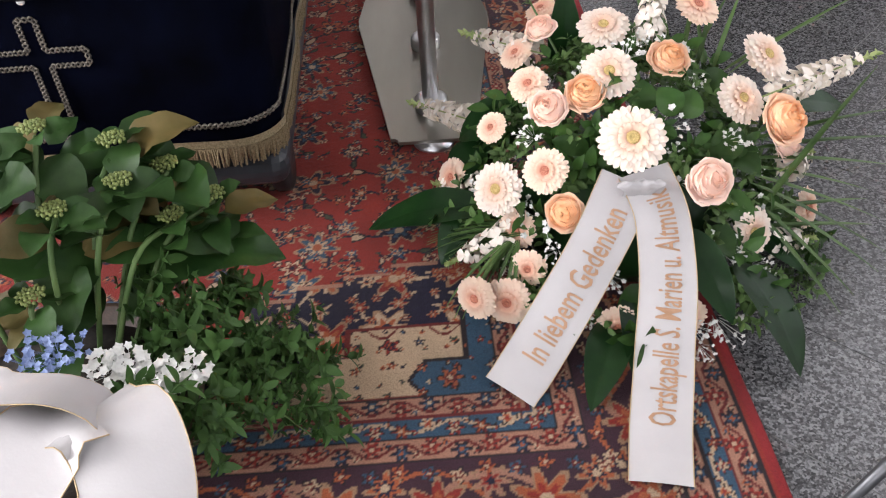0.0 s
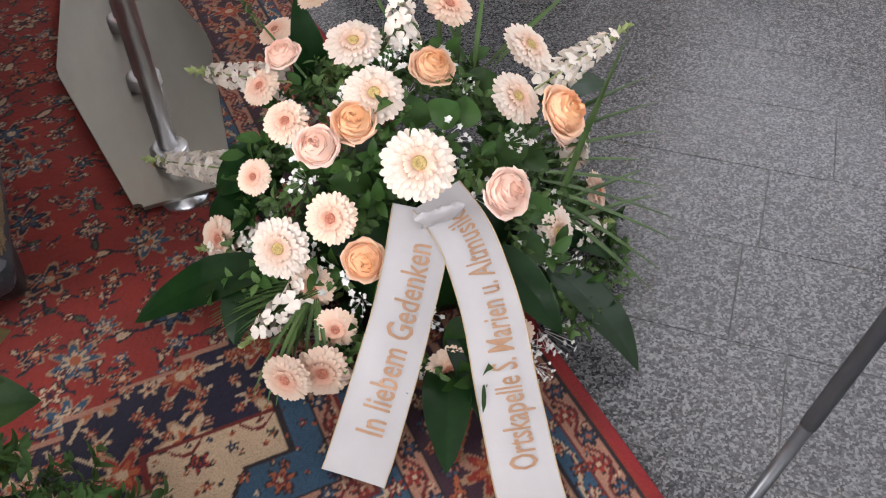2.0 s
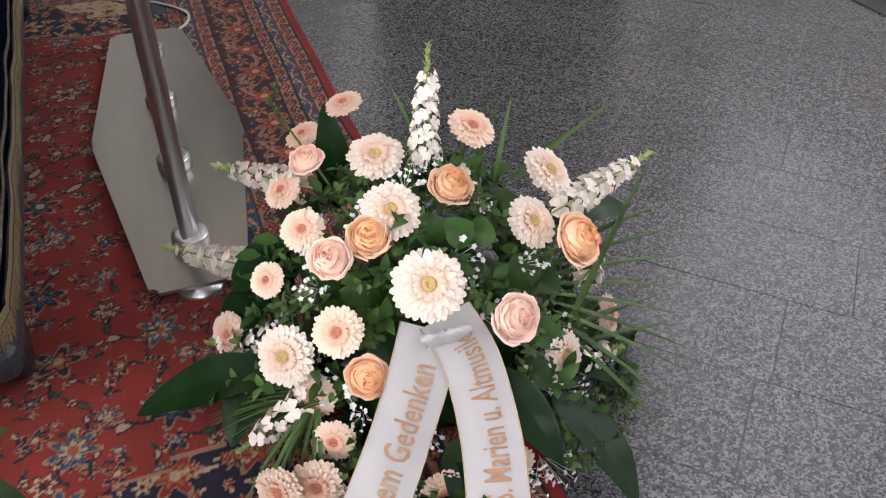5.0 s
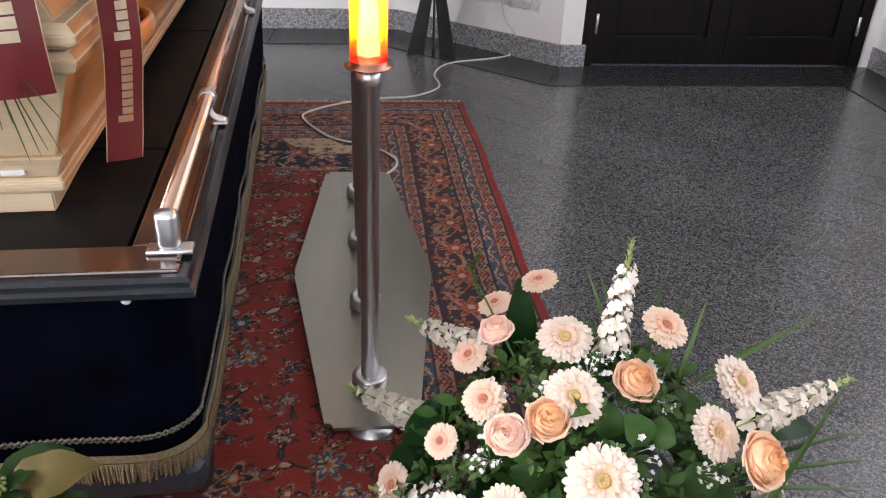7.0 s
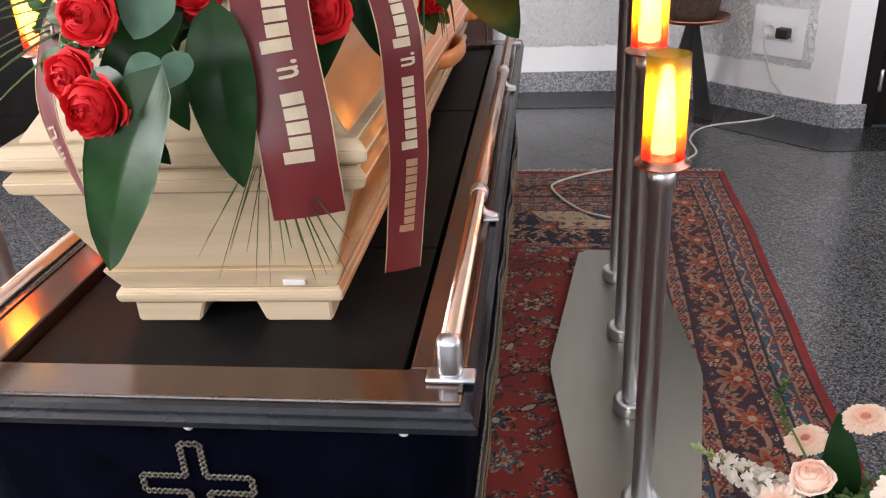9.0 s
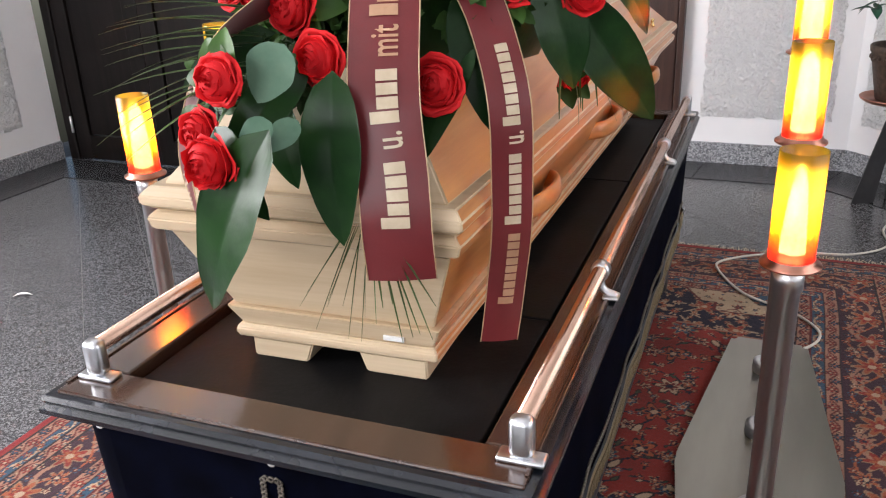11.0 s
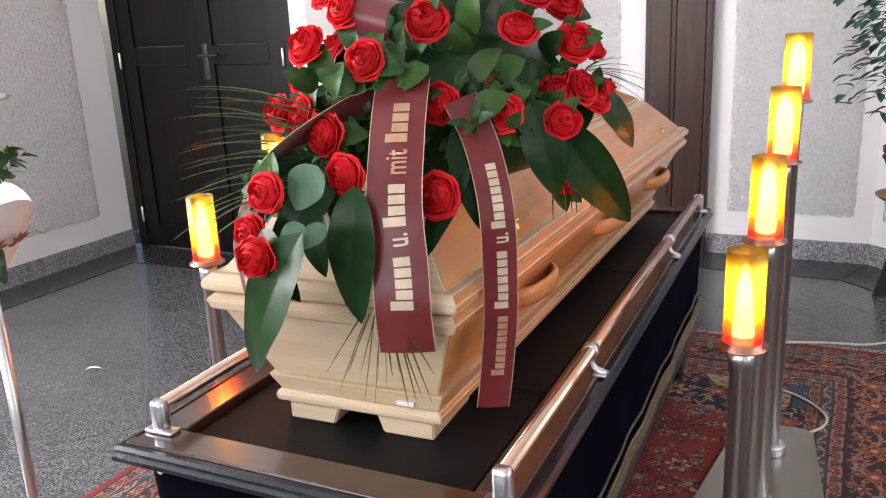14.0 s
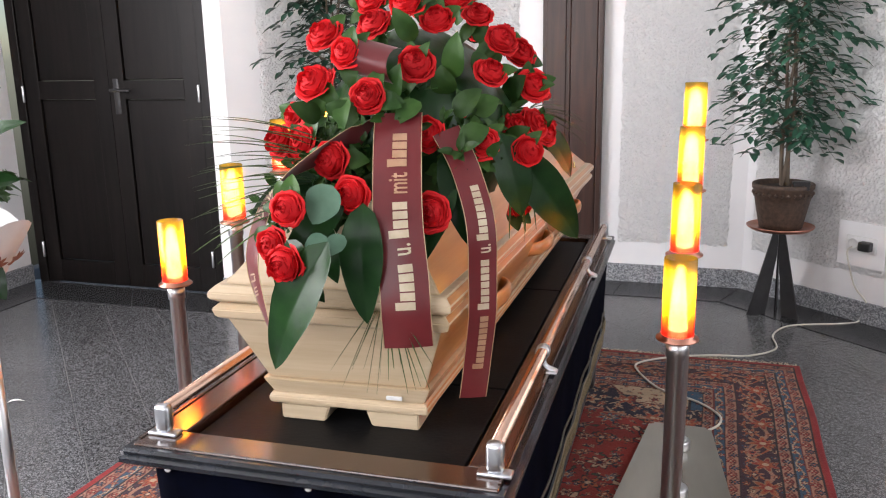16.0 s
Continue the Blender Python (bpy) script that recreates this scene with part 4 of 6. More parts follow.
def petal_material(name, inner, outer, r0=0.0, r1=1.0, rough=0.55, mid=None):
    """Petals whose colour runs from the heart to the tips, with fine streaks."""
    mat = material(name, rough)
    tc = mat.node_tree.nodes.new("ShaderNodeTexCoord")
    ln = mat.node_tree.nodes.new("ShaderNodeVectorMath")
    ln.operation = "LENGTH"
    link(mat, tc.outputs["Object"], ln.inputs[0])
    mr = node(mat, "ShaderNodeMapRange", From_Min=r0, From_Max=r1)
    link(mat, ln.outputs["Value"], mr.inputs[0])
    nz = node(mat, "ShaderNodeTexNoise", Scale=90.0, Detail=3.0)
    link(mat, tc.outputs["Object"], nz.inputs["Vector"])
    ad = mat.node_tree.nodes.new("ShaderNodeMath")
    ad.operation = "MULTIPLY_ADD"
    ad.inputs[1].default_value = 0.3
    link(mat, nz.outputs[0], ad.inputs[0])
    sb = node(mat, "ShaderNodeMath")
    sb.operation = "SUBTRACT"
    sb.inputs[1].default_value = 0.15
    link(mat, mr.outputs[0], sb.inputs[0])
    link(mat, sb.outputs[0], ad.inputs[2])
    stops = [(0.05, inner), (0.95, outer)] if mid is None else [(0.05, inner), (0.5, mid), (0.95, outer)]
    r = ramp(mat, ad.outputs[0], stops)
    info = mat.node_tree.nodes.new("ShaderNodeObjectInfo")
    hs = mat.node_tree.nodes.new("ShaderNodeHueSaturation")
    m2 = node(mat, "ShaderNodeMapRange", To_Min=0.86, To_Max=1.1)
    link(mat, info.outputs["Random"], m2.inputs[0])
    link(mat, m2.outputs[0], hs.inputs["Value"])
    link(mat, r.outputs[0], hs.inputs["Color"])
    link(mat, hs.outputs[0], bsdf(mat).inputs["Base Color"])
    bsdf(mat).inputs["Subsurface Weight"].default_value = 0.08
    bsdf(mat).inputs["Specular IOR Level"].default_value = 0.2
    bsdf(mat).inputs["Subsurface Radius"].default_value = (0.01, 0.005, 0.003)
    return mat


G_WHITE = petal_material("gerbera_cream_petal", (0.70, 0.38, 0.24), (0.87, 0.76, 0.66), 0.008, 0.040, mid=(0.84, 0.60, 0.46))
G_PEACH = petal_material("gerbera_peach_petal", (0.74, 0.30, 0.22), (0.87, 0.68, 0.54), 0.008, 0.040, mid=(0.83, 0.50, 0.36))
G_DISC = noisy("gerbera_disc", [(0.35, (0.42, 0.30, 0.09)), (0.65, (0.72, 0.54, 0.24))], 500, 0.8, bumps=0.8, bump_scale=700)
G_DISC2 = noisy("gerbera_rosy_disc", [(0.35, (0.40, 0.10, 0.07)), (0.65, (0.70, 0.32, 0.20))], 500, 0.8, bumps=0.8, bump_scale=700)
R_PEACH = petal_material("peach_rose_petal", (0.84, 0.36, 0.13), (0.88, 0.58, 0.40), 0.008, 0.036, mid=(0.86, 0.46, 0.23))
R_PINK = petal_material("pink_rose_petal", (0.84, 0.44, 0.29), (0.88, 0.65, 0.55), 0.008, 0.036, mid=(0.86, 0.55, 0.43))
R_RED = petal_material("red_rose_petal", (0.42, 0.004, 0.008), (0.66, 0.016, 0.020), 0.012, 0.040, 0.65, mid=(0.54, 0.008, 0.013))
STOCKP = noisy("stock_petal", [(0.3, (0.86, 0.76, 0.65)), (0.7, (0.93, 0.88, 0.81))], 60, 0.6)
bsdf(STOCKP).inputs["Specular IOR Level"].default_value = 0.15
WHITEP = noisy("white_blossom", [(0.3, (0.74, 0.74, 0.70)), (0.7, (0.86, 0.86, 0.84))], 60, 0.6)
BLUEP = noisy("blue_blossom", [(0.3, (0.10, 0.15, 0.34)), (0.7, (0.24, 0.31, 0.50))], 60, 0.6)
BUD_HYD = noisy("hydrangea_bud", [(0.3, (0.09, 0.13, 0.03)), (0.7, (0.25, 0.29, 0.09))], 80, 0.6)
BUDG = noisy("pale_green_bud", [(0.3, (0.20, 0.28, 0.08)), (0.7, (0.42, 0.48, 0.20))], 80, 0.6)


def leaf_material(name, a, b, rough=0.35):
    mat = noisy(name, [(0.3, a), (0.7, b)], 14, rough, bumps=0.25, bump_scale=60, vary=0.30)
    bsdf(mat).inputs["Specular IOR Level"].default_value = 0.22
    return mat


LEAF_DARK = leaf_material("aspidistra_leaf", (0.0050, 0.021, 0.006), (0.014, 0.048, 0.011), 0.30)
bsdf(LEAF_DARK).inputs["Specular IOR Level"].default_value = 0.20
LEAF = leaf_material("green_leaf", (0.016, 0.050, 0.010), (0.050, 0.110, 0.022), 0.42)
LEAF_FINE = leaf_material("filler_leaf", (0.042, 0.092, 0.024), (0.115, 0.185, 0.060), 0.5)
LEAF_GREY = leaf_material("eucalyptus_leaf", (0.055, 0.115, 0.075), (0.100, 0.175, 0.120), 0.5)
LEAF_HYD = leaf_material("hydrangea_leaf", (0.011, 0.036, 0.008), (0.034, 0.078, 0.018), 0.45)
LEAF_BROWN = leaf_material("wilting_leaf", (0.060, 0.060, 0.018), (0.120, 0.085, 0.030), 0.5)
PALM = leaf_material("palm_blade", (0.040, 0.085, 0.024), (0.095, 0.155, 0.050), 0.38)
LEAF_TRAIL = leaf_material("trailing_leaf", (0.026, 0.070, 0.016), (0.075, 0.150, 0.040), 0.5)
STEM = leaf_material("stem", (0.05, 0.10, 0.03), (0.11, 0.17, 0.06), 0.5)
LEAF_FICUS = leaf_material("ficus_leaf", (0.018, 0.058, 0.036), (0.048, 0.125, 0.080), 0.38)


def facing(p, nrm, spin=0.0, scale=1.0):
    """A pose at p with z along nrm."""
    q = Vector(nrm).normalized().to_track_quat("Z", "Y").to_matrix().to_4x4()
    return Matrix.Translation(p) @ q @ Matrix.Rotation(spin, 4, "Z") @ Matrix.Scale(scale, 4)


def mesh_of(bm, mat, name, smooth=True):
    me = bpy.data.meshes.new(name)
    bmesh.ops.recalc_face_normals(bm, faces=bm.faces)
    bm.to_mesh(me)
    bm.free()
    me.materials.append(mat)
    if smooth:
        me.shade_smooth()
    return me


def put(name, me, parent, m, label=""):
    """One more part on a shared mesh."""
    ob = new(name, me)
    ob.parent = parent
    ob.matrix_local = m
    return tagged(ob, label)


def gerbera_meshes(seed, mat, dmat):
    """Four rings of narrow petals, radius 0.05, and a domed disc."""
    rg = random.Random(seed)
    bm = bmesh.new()
    for ring, (n, r, lift, w) in enumerate(((30, 0.051, 0.001, 0.0064), (28, 0.047, 0.006, 0.0058), (24, 0.037, 0.010, 0.0050), (26, 0.024, 0.013, 0.0032))):
        for i in range(n):
            a = 2 * math.pi * (i + rg.uniform(-0.25, 0.25) + ring * 0.5) / n
            rr = r * rg.uniform(0.94, 1.04)
            ca, sa = math.cos(a), math.sin(a)
            bend = rg.uniform(-0.0025, 0.0025)
            rows = []
            for f, wf, zf in ((0.0, 0.0, -0.4), (0.16, 0.45, 0.0), (0.45, 0.9, 0.55), (0.75, 1.0, 0.85), (0.93, 0.75, 0.75), (1.0, 0.25, 0.65)):
                x, z = rr * f, lift * (0.4 + zf) + bend * f * f
                hw = w * wf
                rows.append([Vector((x * ca - k * hw * sa, x * sa + k * hw * ca, (z + (0.0014 if k == 0 else 0.0022 * abs(k))) if f else 0.0)) for k in (-1, 0, 1)])
            sheet_mesh(bm, rows)
    bmesh.ops.remove_doubles(bm, verts=[v for v in bm.verts if v.co.length < 0.004], dist=0.006)
    pet = mesh_of(bm, mat, "gerbera")
    bm = bmesh.new()
    lathe(bm, [(0.0115, 0.004), (0.0105, 0.013), (0.0085, 0.0155), (0.005, 0.0155), (0.0026, 0.0135), (0.0004, 0.013)], 18)
    return pet, mesh_of(bm, dmat, "disc")


def rose_mesh(seed, mat, opened=1.0):
    """Nested petals, the inner ones closed over the heart, the outer ones curled back; radius about 0.042."""
    rg = random.Random(seed)
    bm = bmesh.new()
    # petals, radius, height, inward closing, outward curl
    layers = [(2, 0.0045, 0.0430, 0.75, 0.0), (3, 0.0080, 0.0428, 0.52, 0.0), (3, 0.0115, 0.0420, 0.36, 0.0), (3, 0.0155, 0.0408, 0.26, 0.0), (4, 0.0195, 0.0390, 0.18, 0.10),
              (4, 0.0240, 0.0365, 0.10, 0.25), (5, 0.0285, 0.0330, 0.04, 0.45), (5, 0.0325, 0.0280, 0.0, 0.65), (5, 0.0360, 0.0215, 0.0, 0.85)]
    for li, (n, r, top, close, curl) in enumerate(layers):
        off = li * 2.1 + rg.uniform(-0.3, 0.3)
        for i in range(n):
            a0 = off + 2 * math.pi * i / n + rg.uniform(-0.18, 0.18)
            span = math.pi / n * 1.45
            rr, tp = r * rg.uniform(0.84, 1.12), top * rg.uniform(0.86, 1.08)
            skew = rg.uniform(-0.28, 0.28)
            rows = []
            for v in (0.0, 0.3, 0.55, 0.75, 0.88, 0.96, 1.0):
                row = []
                for u in (-1, -0.66, -0.33, 0, 0.33, 0.66, 1):
                    body = math.sin(min(1, v * 1.5) * math.pi / 2) if v else 0.0
                    rad = rr * body * (1 - close * max(0, v - 0.5) * 2) + 0.0012 * u * (v > 0)
                    over = max(0, v - 0.72) / 0.28
                    rad += (curl * opened * 0.0060 + 0.0016) * over * (1 - 0.35 * u * u)
                    z = tp * v * (1 - 0.13 * u * u + skew * u * 0.4) - curl * opened * 0.0065 * over * over
                    z += 0.0030 * math.sin(u * 4.5 + i * 2 + li * 1.3) * v * v
                    rad += 0.0023 * math.sin(u * 5.5 + i * 3 + li) * v * v
                    a = a0 + span * u * (0.25 + 0.75 * min(1, v * 2))
                    row.append(Vector((rad * math.cos(a), rad * math.sin(a), z - 0.018)))
                rows.append(row)
            sheet_mesh(bm, rows)
    lathe(bm, [(0.0005, -0.018), (0.020, -0.012), (0.033, -0.006), (0.0275, 0.0090), (0.0190, 0.0160), (0.0110, 0.0200), (0.0040, 0.0215), (0.0005, 0.0218)], 20, cap=False)
    bmesh.ops.remove_doubles(bm, verts=[v for v in bm.verts if v.co.z < -0.0179], dist=0.0015)
    return mesh_of(bm, mat, "rose")


def leaf_shape(bm, base, tip, width, up, bow=0.15, fold=0.18, n=9, wave=0.0, blunt=0.5, ribs=0):
    """A leaf from base to tip that bows towards up and is folded along its midrib."""
    base, tip, up = Vector(base), Vector(tip), Vector(up)
    ax = tip - base
    L = ax.length
    d = ax.normalized()
    up = (up - d * up.dot(d)).normalized()
    side = d.cross(up)
    rows = []
    for i in range(n + 1):
        t = i / n
        w = width * 0.5 * (math.sin(math.pi * min(1, t ** (0.5 + blunt * 0.5))) ** 0.75 if t < 1 else 0) + 0.0006
        c = base + ax * t + up * (bow * L * 4 * t * (1 - t) - 0.0)
        row = []
        for j in range(-2 - ribs, 3 + ribs):
            k = j / (2 + ribs)
            rib = 0.011 * w * (1 if j % 2 else -1) if ribs else 0.0
            row.append(c + side * w * k + up * (fold * w * abs(k) + wave * w * math.sin(t * 14 + k * 2) * abs(k) + rib))
        rows.append(row)
    sheet_mesh(bm, rows)
    return bm


def leaf_part(parent, base, tip, width, up=(0, -0.5, 0.8), mat=None, bow=0.12, fold=0.18, name="leaf", label="", wave=0.05):
    bm = bmesh.new()
    leaf_shape(bm, base, tip, width, up, bow, fold, 12, wave, ribs=9 if name == "broad_leaf" else 0)
    ob = part(name, bm, mat or LEAF_DARK, parent, label, True)
    return ob


def sprig_mesh(seed, mat, n=12, length=0.07, leaf=0.022, width=0.009):
    """A fine stalk with leaflets all round."""
    rg = random.Random(seed)
    bm = bmesh.new()
    line = [Vector((0.006 * math.sin(i * 0.9 + seed), 0.006 * math.cos(i * 1.3 + seed), length * i / 6)) for i in range(7)]
    tube(bm, line, 0.0009, 4)
    for i in range(n):
        f = 0.15 + 0.85 * i / n
        p = line[min(6, int(f * 6))]
        a = i * 2.4 + rg.uniform(-0.3, 0.3)
        d = Vector((math.cos(a), math.sin(a), rg.uniform(0.2, 0.9))).normalized()
        l = leaf * rg.uniform(0.7, 1.25)
        leaf_shape(bm, p, p + d * l, width * rg.uniform(0.8, 1.2), (0, 0, 1), 0.08, 0.2, 4)
    bmesh.ops.remove_doubles(bm, verts=bm.verts, dist=0.0012)
    return mesh_of(bm, mat, "sprig")


def blossom_mesh(seed, mat, n=16, spread=0.035, size=0.0048):
    """A loose cluster of five-petalled blossoms on fine stalks."""
    rg = random.Random(seed)
    bm = bmesh.new()
    for i in range(n):
        r, a = spread * math.sqrt(rg.random()), rg.uniform(0, 6.28)
        c = Vector((r * math.cos(a), r * math.sin(a), 0.012 + rg.uniform(-0.008, 0.010) - r * 0.2))
        tube(bm, [(c.x * 0.25, c.y * 0.25, -0.03), c - Vector((0, 0, 0.002))], 0.0006, 3, False)
        tl = Vector((rg.uniform(-.5, .5), rg.uniform(-.5, .5), 1)).normalized()
        e1 = tl.orthogonal().normalized()
        e2 = tl.cross(e1)
        s = size * rg.uniform(0.75, 1.2)
        for k in range(5):
            an = 2 * math.pi * k / 5
            d, sd = e1 * math.cos(an) + e2 * math.sin(an), -e1 * math.sin(an) + e2 * math.cos(an)
            v = [bm.verts.new(q) for q in (c, c + d * s * 0.6 + sd * s * 0.45 + tl * s * 0.2, c + d * s * 1.15 + tl * s * 0.25, c + d * s * 0.6 - sd * s * 0.45 + tl * s * 0.2)]
            bm.faces.new(v)
    return mesh_of(bm, mat, "blossom", False)


def stock_part(parent, base, tip, label="cream stock flower spike"):
    """A spike of ruffled florets with green buds at its tip."""
    base, tip = Vector(base), Vector(tip)
    rg = random.Random(int(abs(base.x * 1000) + abs(tip.y * 777)))
    L = (tip - base).length
    d = (tip - base).normalized()
    e1 = d.orthogonal().normalized()
    e2 = d.cross(e1)
    bm = bmesh.new()
    n = int(L / 0.0048)
    for i in range(n):
        t = i / n
        if t > 0.78:
            continue
        a = i * 2.4
        rad = 0.021 * (1 - t * 0.55)
        c = base + d * L * t + (e1 * math.cos(a) + e2 * math.sin(a)) * rad
        out = ((c - base - d * L * t).normalized() + d * 0.5).normalized()
        u1 = out.orthogonal().normalized()
        u2 = out.cross(u1)
        s = 0.0175 * (1 - t * 0.5) * rg.uniform(0.8, 1.2)
        for k in range(4):
            an = math.pi / 2 * k + rg.uniform(-.3, .3)
            q, w = u1 * math.cos(an) + u2 * math.sin(an), -u1 * math.sin(an) + u2 * math.cos(an)
            row = [[c - out * 0.002 - w * s * 0.1, c - out * 0.002 + w * s * 0.1], [c + q * s * 0.6 - w * s * 0.5 + out * s * 0.35, c + q * s * 0.6 + w * s * 0.5 + out * s * 0.25], [c + q * s * 1.0 - w * s * 0.35 + out * s * 0.1, c + q * s * 1.0 + w * s * 0.35 + out * s * 0.25]]
            sheet_mesh(bm, row)
    sp = part("stock", bm, STOCKP, parent, label, True)
    bm = bmesh.new()
    tube(bm, [base - d * 0.03, tip], 0.0016, 5)
    for i in range(16):
        t = 0.70 + 0.30 * i / 16
        a = i * 2.4
        c = base + d * L * t + (e1 * math.cos(a) + e2 * math.sin(a)) * 0.010 * (1.25 - t)
        leaf_shape(bm, c, c + (d + (e1 * math.cos(a) + e2 * math.sin(a)) * 0.6).normalized() * 0.013, 0.007, d, 0.25, 0.4, 4)
    part("bud_tip", bm, BUDG, sp, "pale green buds", True)
    return sp


def blade_part(parent, base, tip, width=0.008, sag=0.06, name="palm_blade"):
    bm = bmesh.new()
    leaf_shape(bm, base, tip, width, (0, 0, 1), sag, 0.35, 8, 0, 0.2)
    return part(name, bm, PALM, parent, "", True)


def ribbon_surface(points, width, across, k=8):
    """A function of (along 0..1, across -0.5..0.5, lift) on a ribbon that runs through points."""
    line = smooth_path(points, k)
    acc = [0.0]
    for a, b in zip(line, line[1:]):
        acc.append(acc[-1] + (b - a).length)
    total = acc[-1]
    ac = [Vector(a) for a in across] if isinstance(across[0], (tuple, list)) else [Vector(across)] * 2

    def at(s, c, lift=0.0):
        s = max(0.0, min(1.0, s)) * total
        i = 0
        while i < len(acc) - 2 and acc[i + 1] < s:
            i += 1
        f = (s - acc[i]) / max(1e-6, acc[i + 1] - acc[i])
        p = line[i].lerp(line[i + 1], f)
        d = (line[min(i + 2, len(line) - 1)] - line[max(i - 1, 0)]).normalized()
        g = s / total * (len(ac) - 1)
        j = min(int(g), len(ac) - 2)
        w = ac[j].lerp(ac[j + 1], g - j)
        w = (w - d * w.dot(d)).normalized()
        nrm = w.cross(d).normalized()
        if nrm.y > 0.25 or nrm.z < -0.5:
            nrm = -nrm
        return p + w * (c * width) + nrm * (lift + 0.0022 * math.sin(s * 38) * (0.4 + abs(c)) + 0.004 * math.cos(c * 3.1) * 0.8)
    return at, total


def ribbon(parent, points, width, across, mat, edge_mat, name="ribbon", label="", cut=0.0):
    at, total = ribbon_surface(points, width, across)
    n = max(12, int(total / 0.012))
    bm = bmesh.new()
    rows = []
    for i in range(n + 1):
        rows.append([at(min(1.0, i / n + (cut * (c + 0.5) / total if i == n else 0)), c) for c in (-0.5, -0.375, -0.25, -0.125, 0, 0.125, 0.25, 0.375, 0.5)])
    sheet_mesh(bm, rows)
    ob = part(name, bm, mat, parent, label, True)
    bm = bmesh.new()
    for c in (-0.493, 0.493):
        tube(bm, [at(i / n, c, 0.0006) for i in range(n + 1)], 0.0009, 4)
    part("ribbon_edge", bm, edge_mat, ob, "", True)
    return ob, at, total


def print_on(parent, at, total, width, text, start, size, mat, flip=1, c0=0.0, squeeze=0.62):
    """Lettering laid on a ribbon, running along it; returns where it ends (metres)."""
    cu = bpy.data.curves.new("lettering", "FONT")
    cu.body, cu.size, cu.resolution_u, cu.offset = text, size, 2, 0.0006
    tmp = bpy.data.objects.new("lettering", cu)
    scene.collection.objects.link(tmp)
    dg = bpy.context.evaluated_depsgraph_get()
    me = bpy.data.meshes.new_from_object(tmp.evaluated_get(dg))
    bpy.data.objects.remove(tmp)
    end = start
    for v in me.vertices:
        s = start + v.co.x * squeeze
        end = max(end, s)
        c = c0 + (v.co.y - size * 0.36) / width
        v.co = at((total - s if flip > 0 else s) / total, -c if flip > 0 else c, 0.0016)
    me.materials.clear()
    me.materials.append(mat)
    ob = new("lettering", me)
    ob.parent = parent
    return end


def print_bar(parent, at, total, width, start, length, mat, flip=1, h=0.27, c0=0.0, letters=1):
    """Plain bars of print on a ribbon, one for each letter that cannot be given."""
    bm = bmesh.new()
    pitch = length / letters
    for n in range(letters):
        tall = h * (1.0 if n == 0 else 0.74)
        low = c0 + h * 0.5 if flip > 0 else c0 - h * 0.5
        rows = []
        for i in range(5):
            s = start + pitch * (n + (0.84 if letters > 1 else 1.0) * i / 4)
            s = (total - s if flip > 0 else s) / total
            rows.append([at(s, low - (1 if flip > 0 else -1) * tall * k / 4, 0.0016) for k in range(5)])
        sheet_mesh(bm, rows)
    part("print_bar", bm, mat, parent)
    return start + length


def satin(name, a, b, rough=0.38):
    mat = noisy(name, [(0.3, a), (0.7, b)], 6, rough, bumps=0.08, bump_scale=300)
    bsdf(mat).inputs["Sheen Weight"].default_value = 0.2
    bsdf(mat).inputs["Anisotropic"].default_value = 0.4
    return mat


SATIN_WHITE = satin("white_satin", (0.45, 0.435, 0.44), (0.53, 0.515, 0.515))
SATIN_RED = satin("wine_red_satin", (0.105, 0.006, 0.009), (0.160, 0.011, 0.014), 0.36)
PRINT_GOLD = noisy("bronze_print", [(0.3, (0.42, 0.24, 0.14)), (0.7, (0.52, 0.32, 0.20))], 40, 0.4, 0.3)
PRINT_CREAM = noisy("pale_gold_print", [(0.3, (0.50, 0.40, 0.27)), (0.7, (0.62, 0.52, 0.38))], 40, 0.4, 0.2)
EDGE_GOLD = noisy("gold_edge", [(0.3, (0.45, 0.33, 0.18)), (0.7, (0.6, 0.46, 0.28))], 40, 0.4, 0.4)

GER_W = [gerbera_meshes(s, G_WHITE, G_DISC) for s in (1, 2)]
GER_P = [gerbera_meshes(s, G_PEACH, G_DISC2) for s in (3, 4)]
ROSE_P = [rose_mesh(s, R_PEACH) for s in (1, 2)]
ROSE_K = [rose_mesh(s, R_PINK) for s in (3, 4)]
ROSE_R = [rose_mesh(s, R_RED, 0.9 + 0.15 * s) for s in range(4)]
SPRIG = [sprig_mesh(s, LEAF_FINE) for s in (1, 2, 3)]
SPRIG_B = [sprig_mesh(s, LEAF_TRAIL, 13, 0.075, 0.026, 0.009) for s in (7, 8, 9)]
SPRIG_D = [sprig_mesh(s, LEAF, 10, 0.08, 0.035, 0.017) for s in (4, 5, 6)]
GYPS = [blossom_mesh(s, WHITEP) for s in (1, 2, 3)]


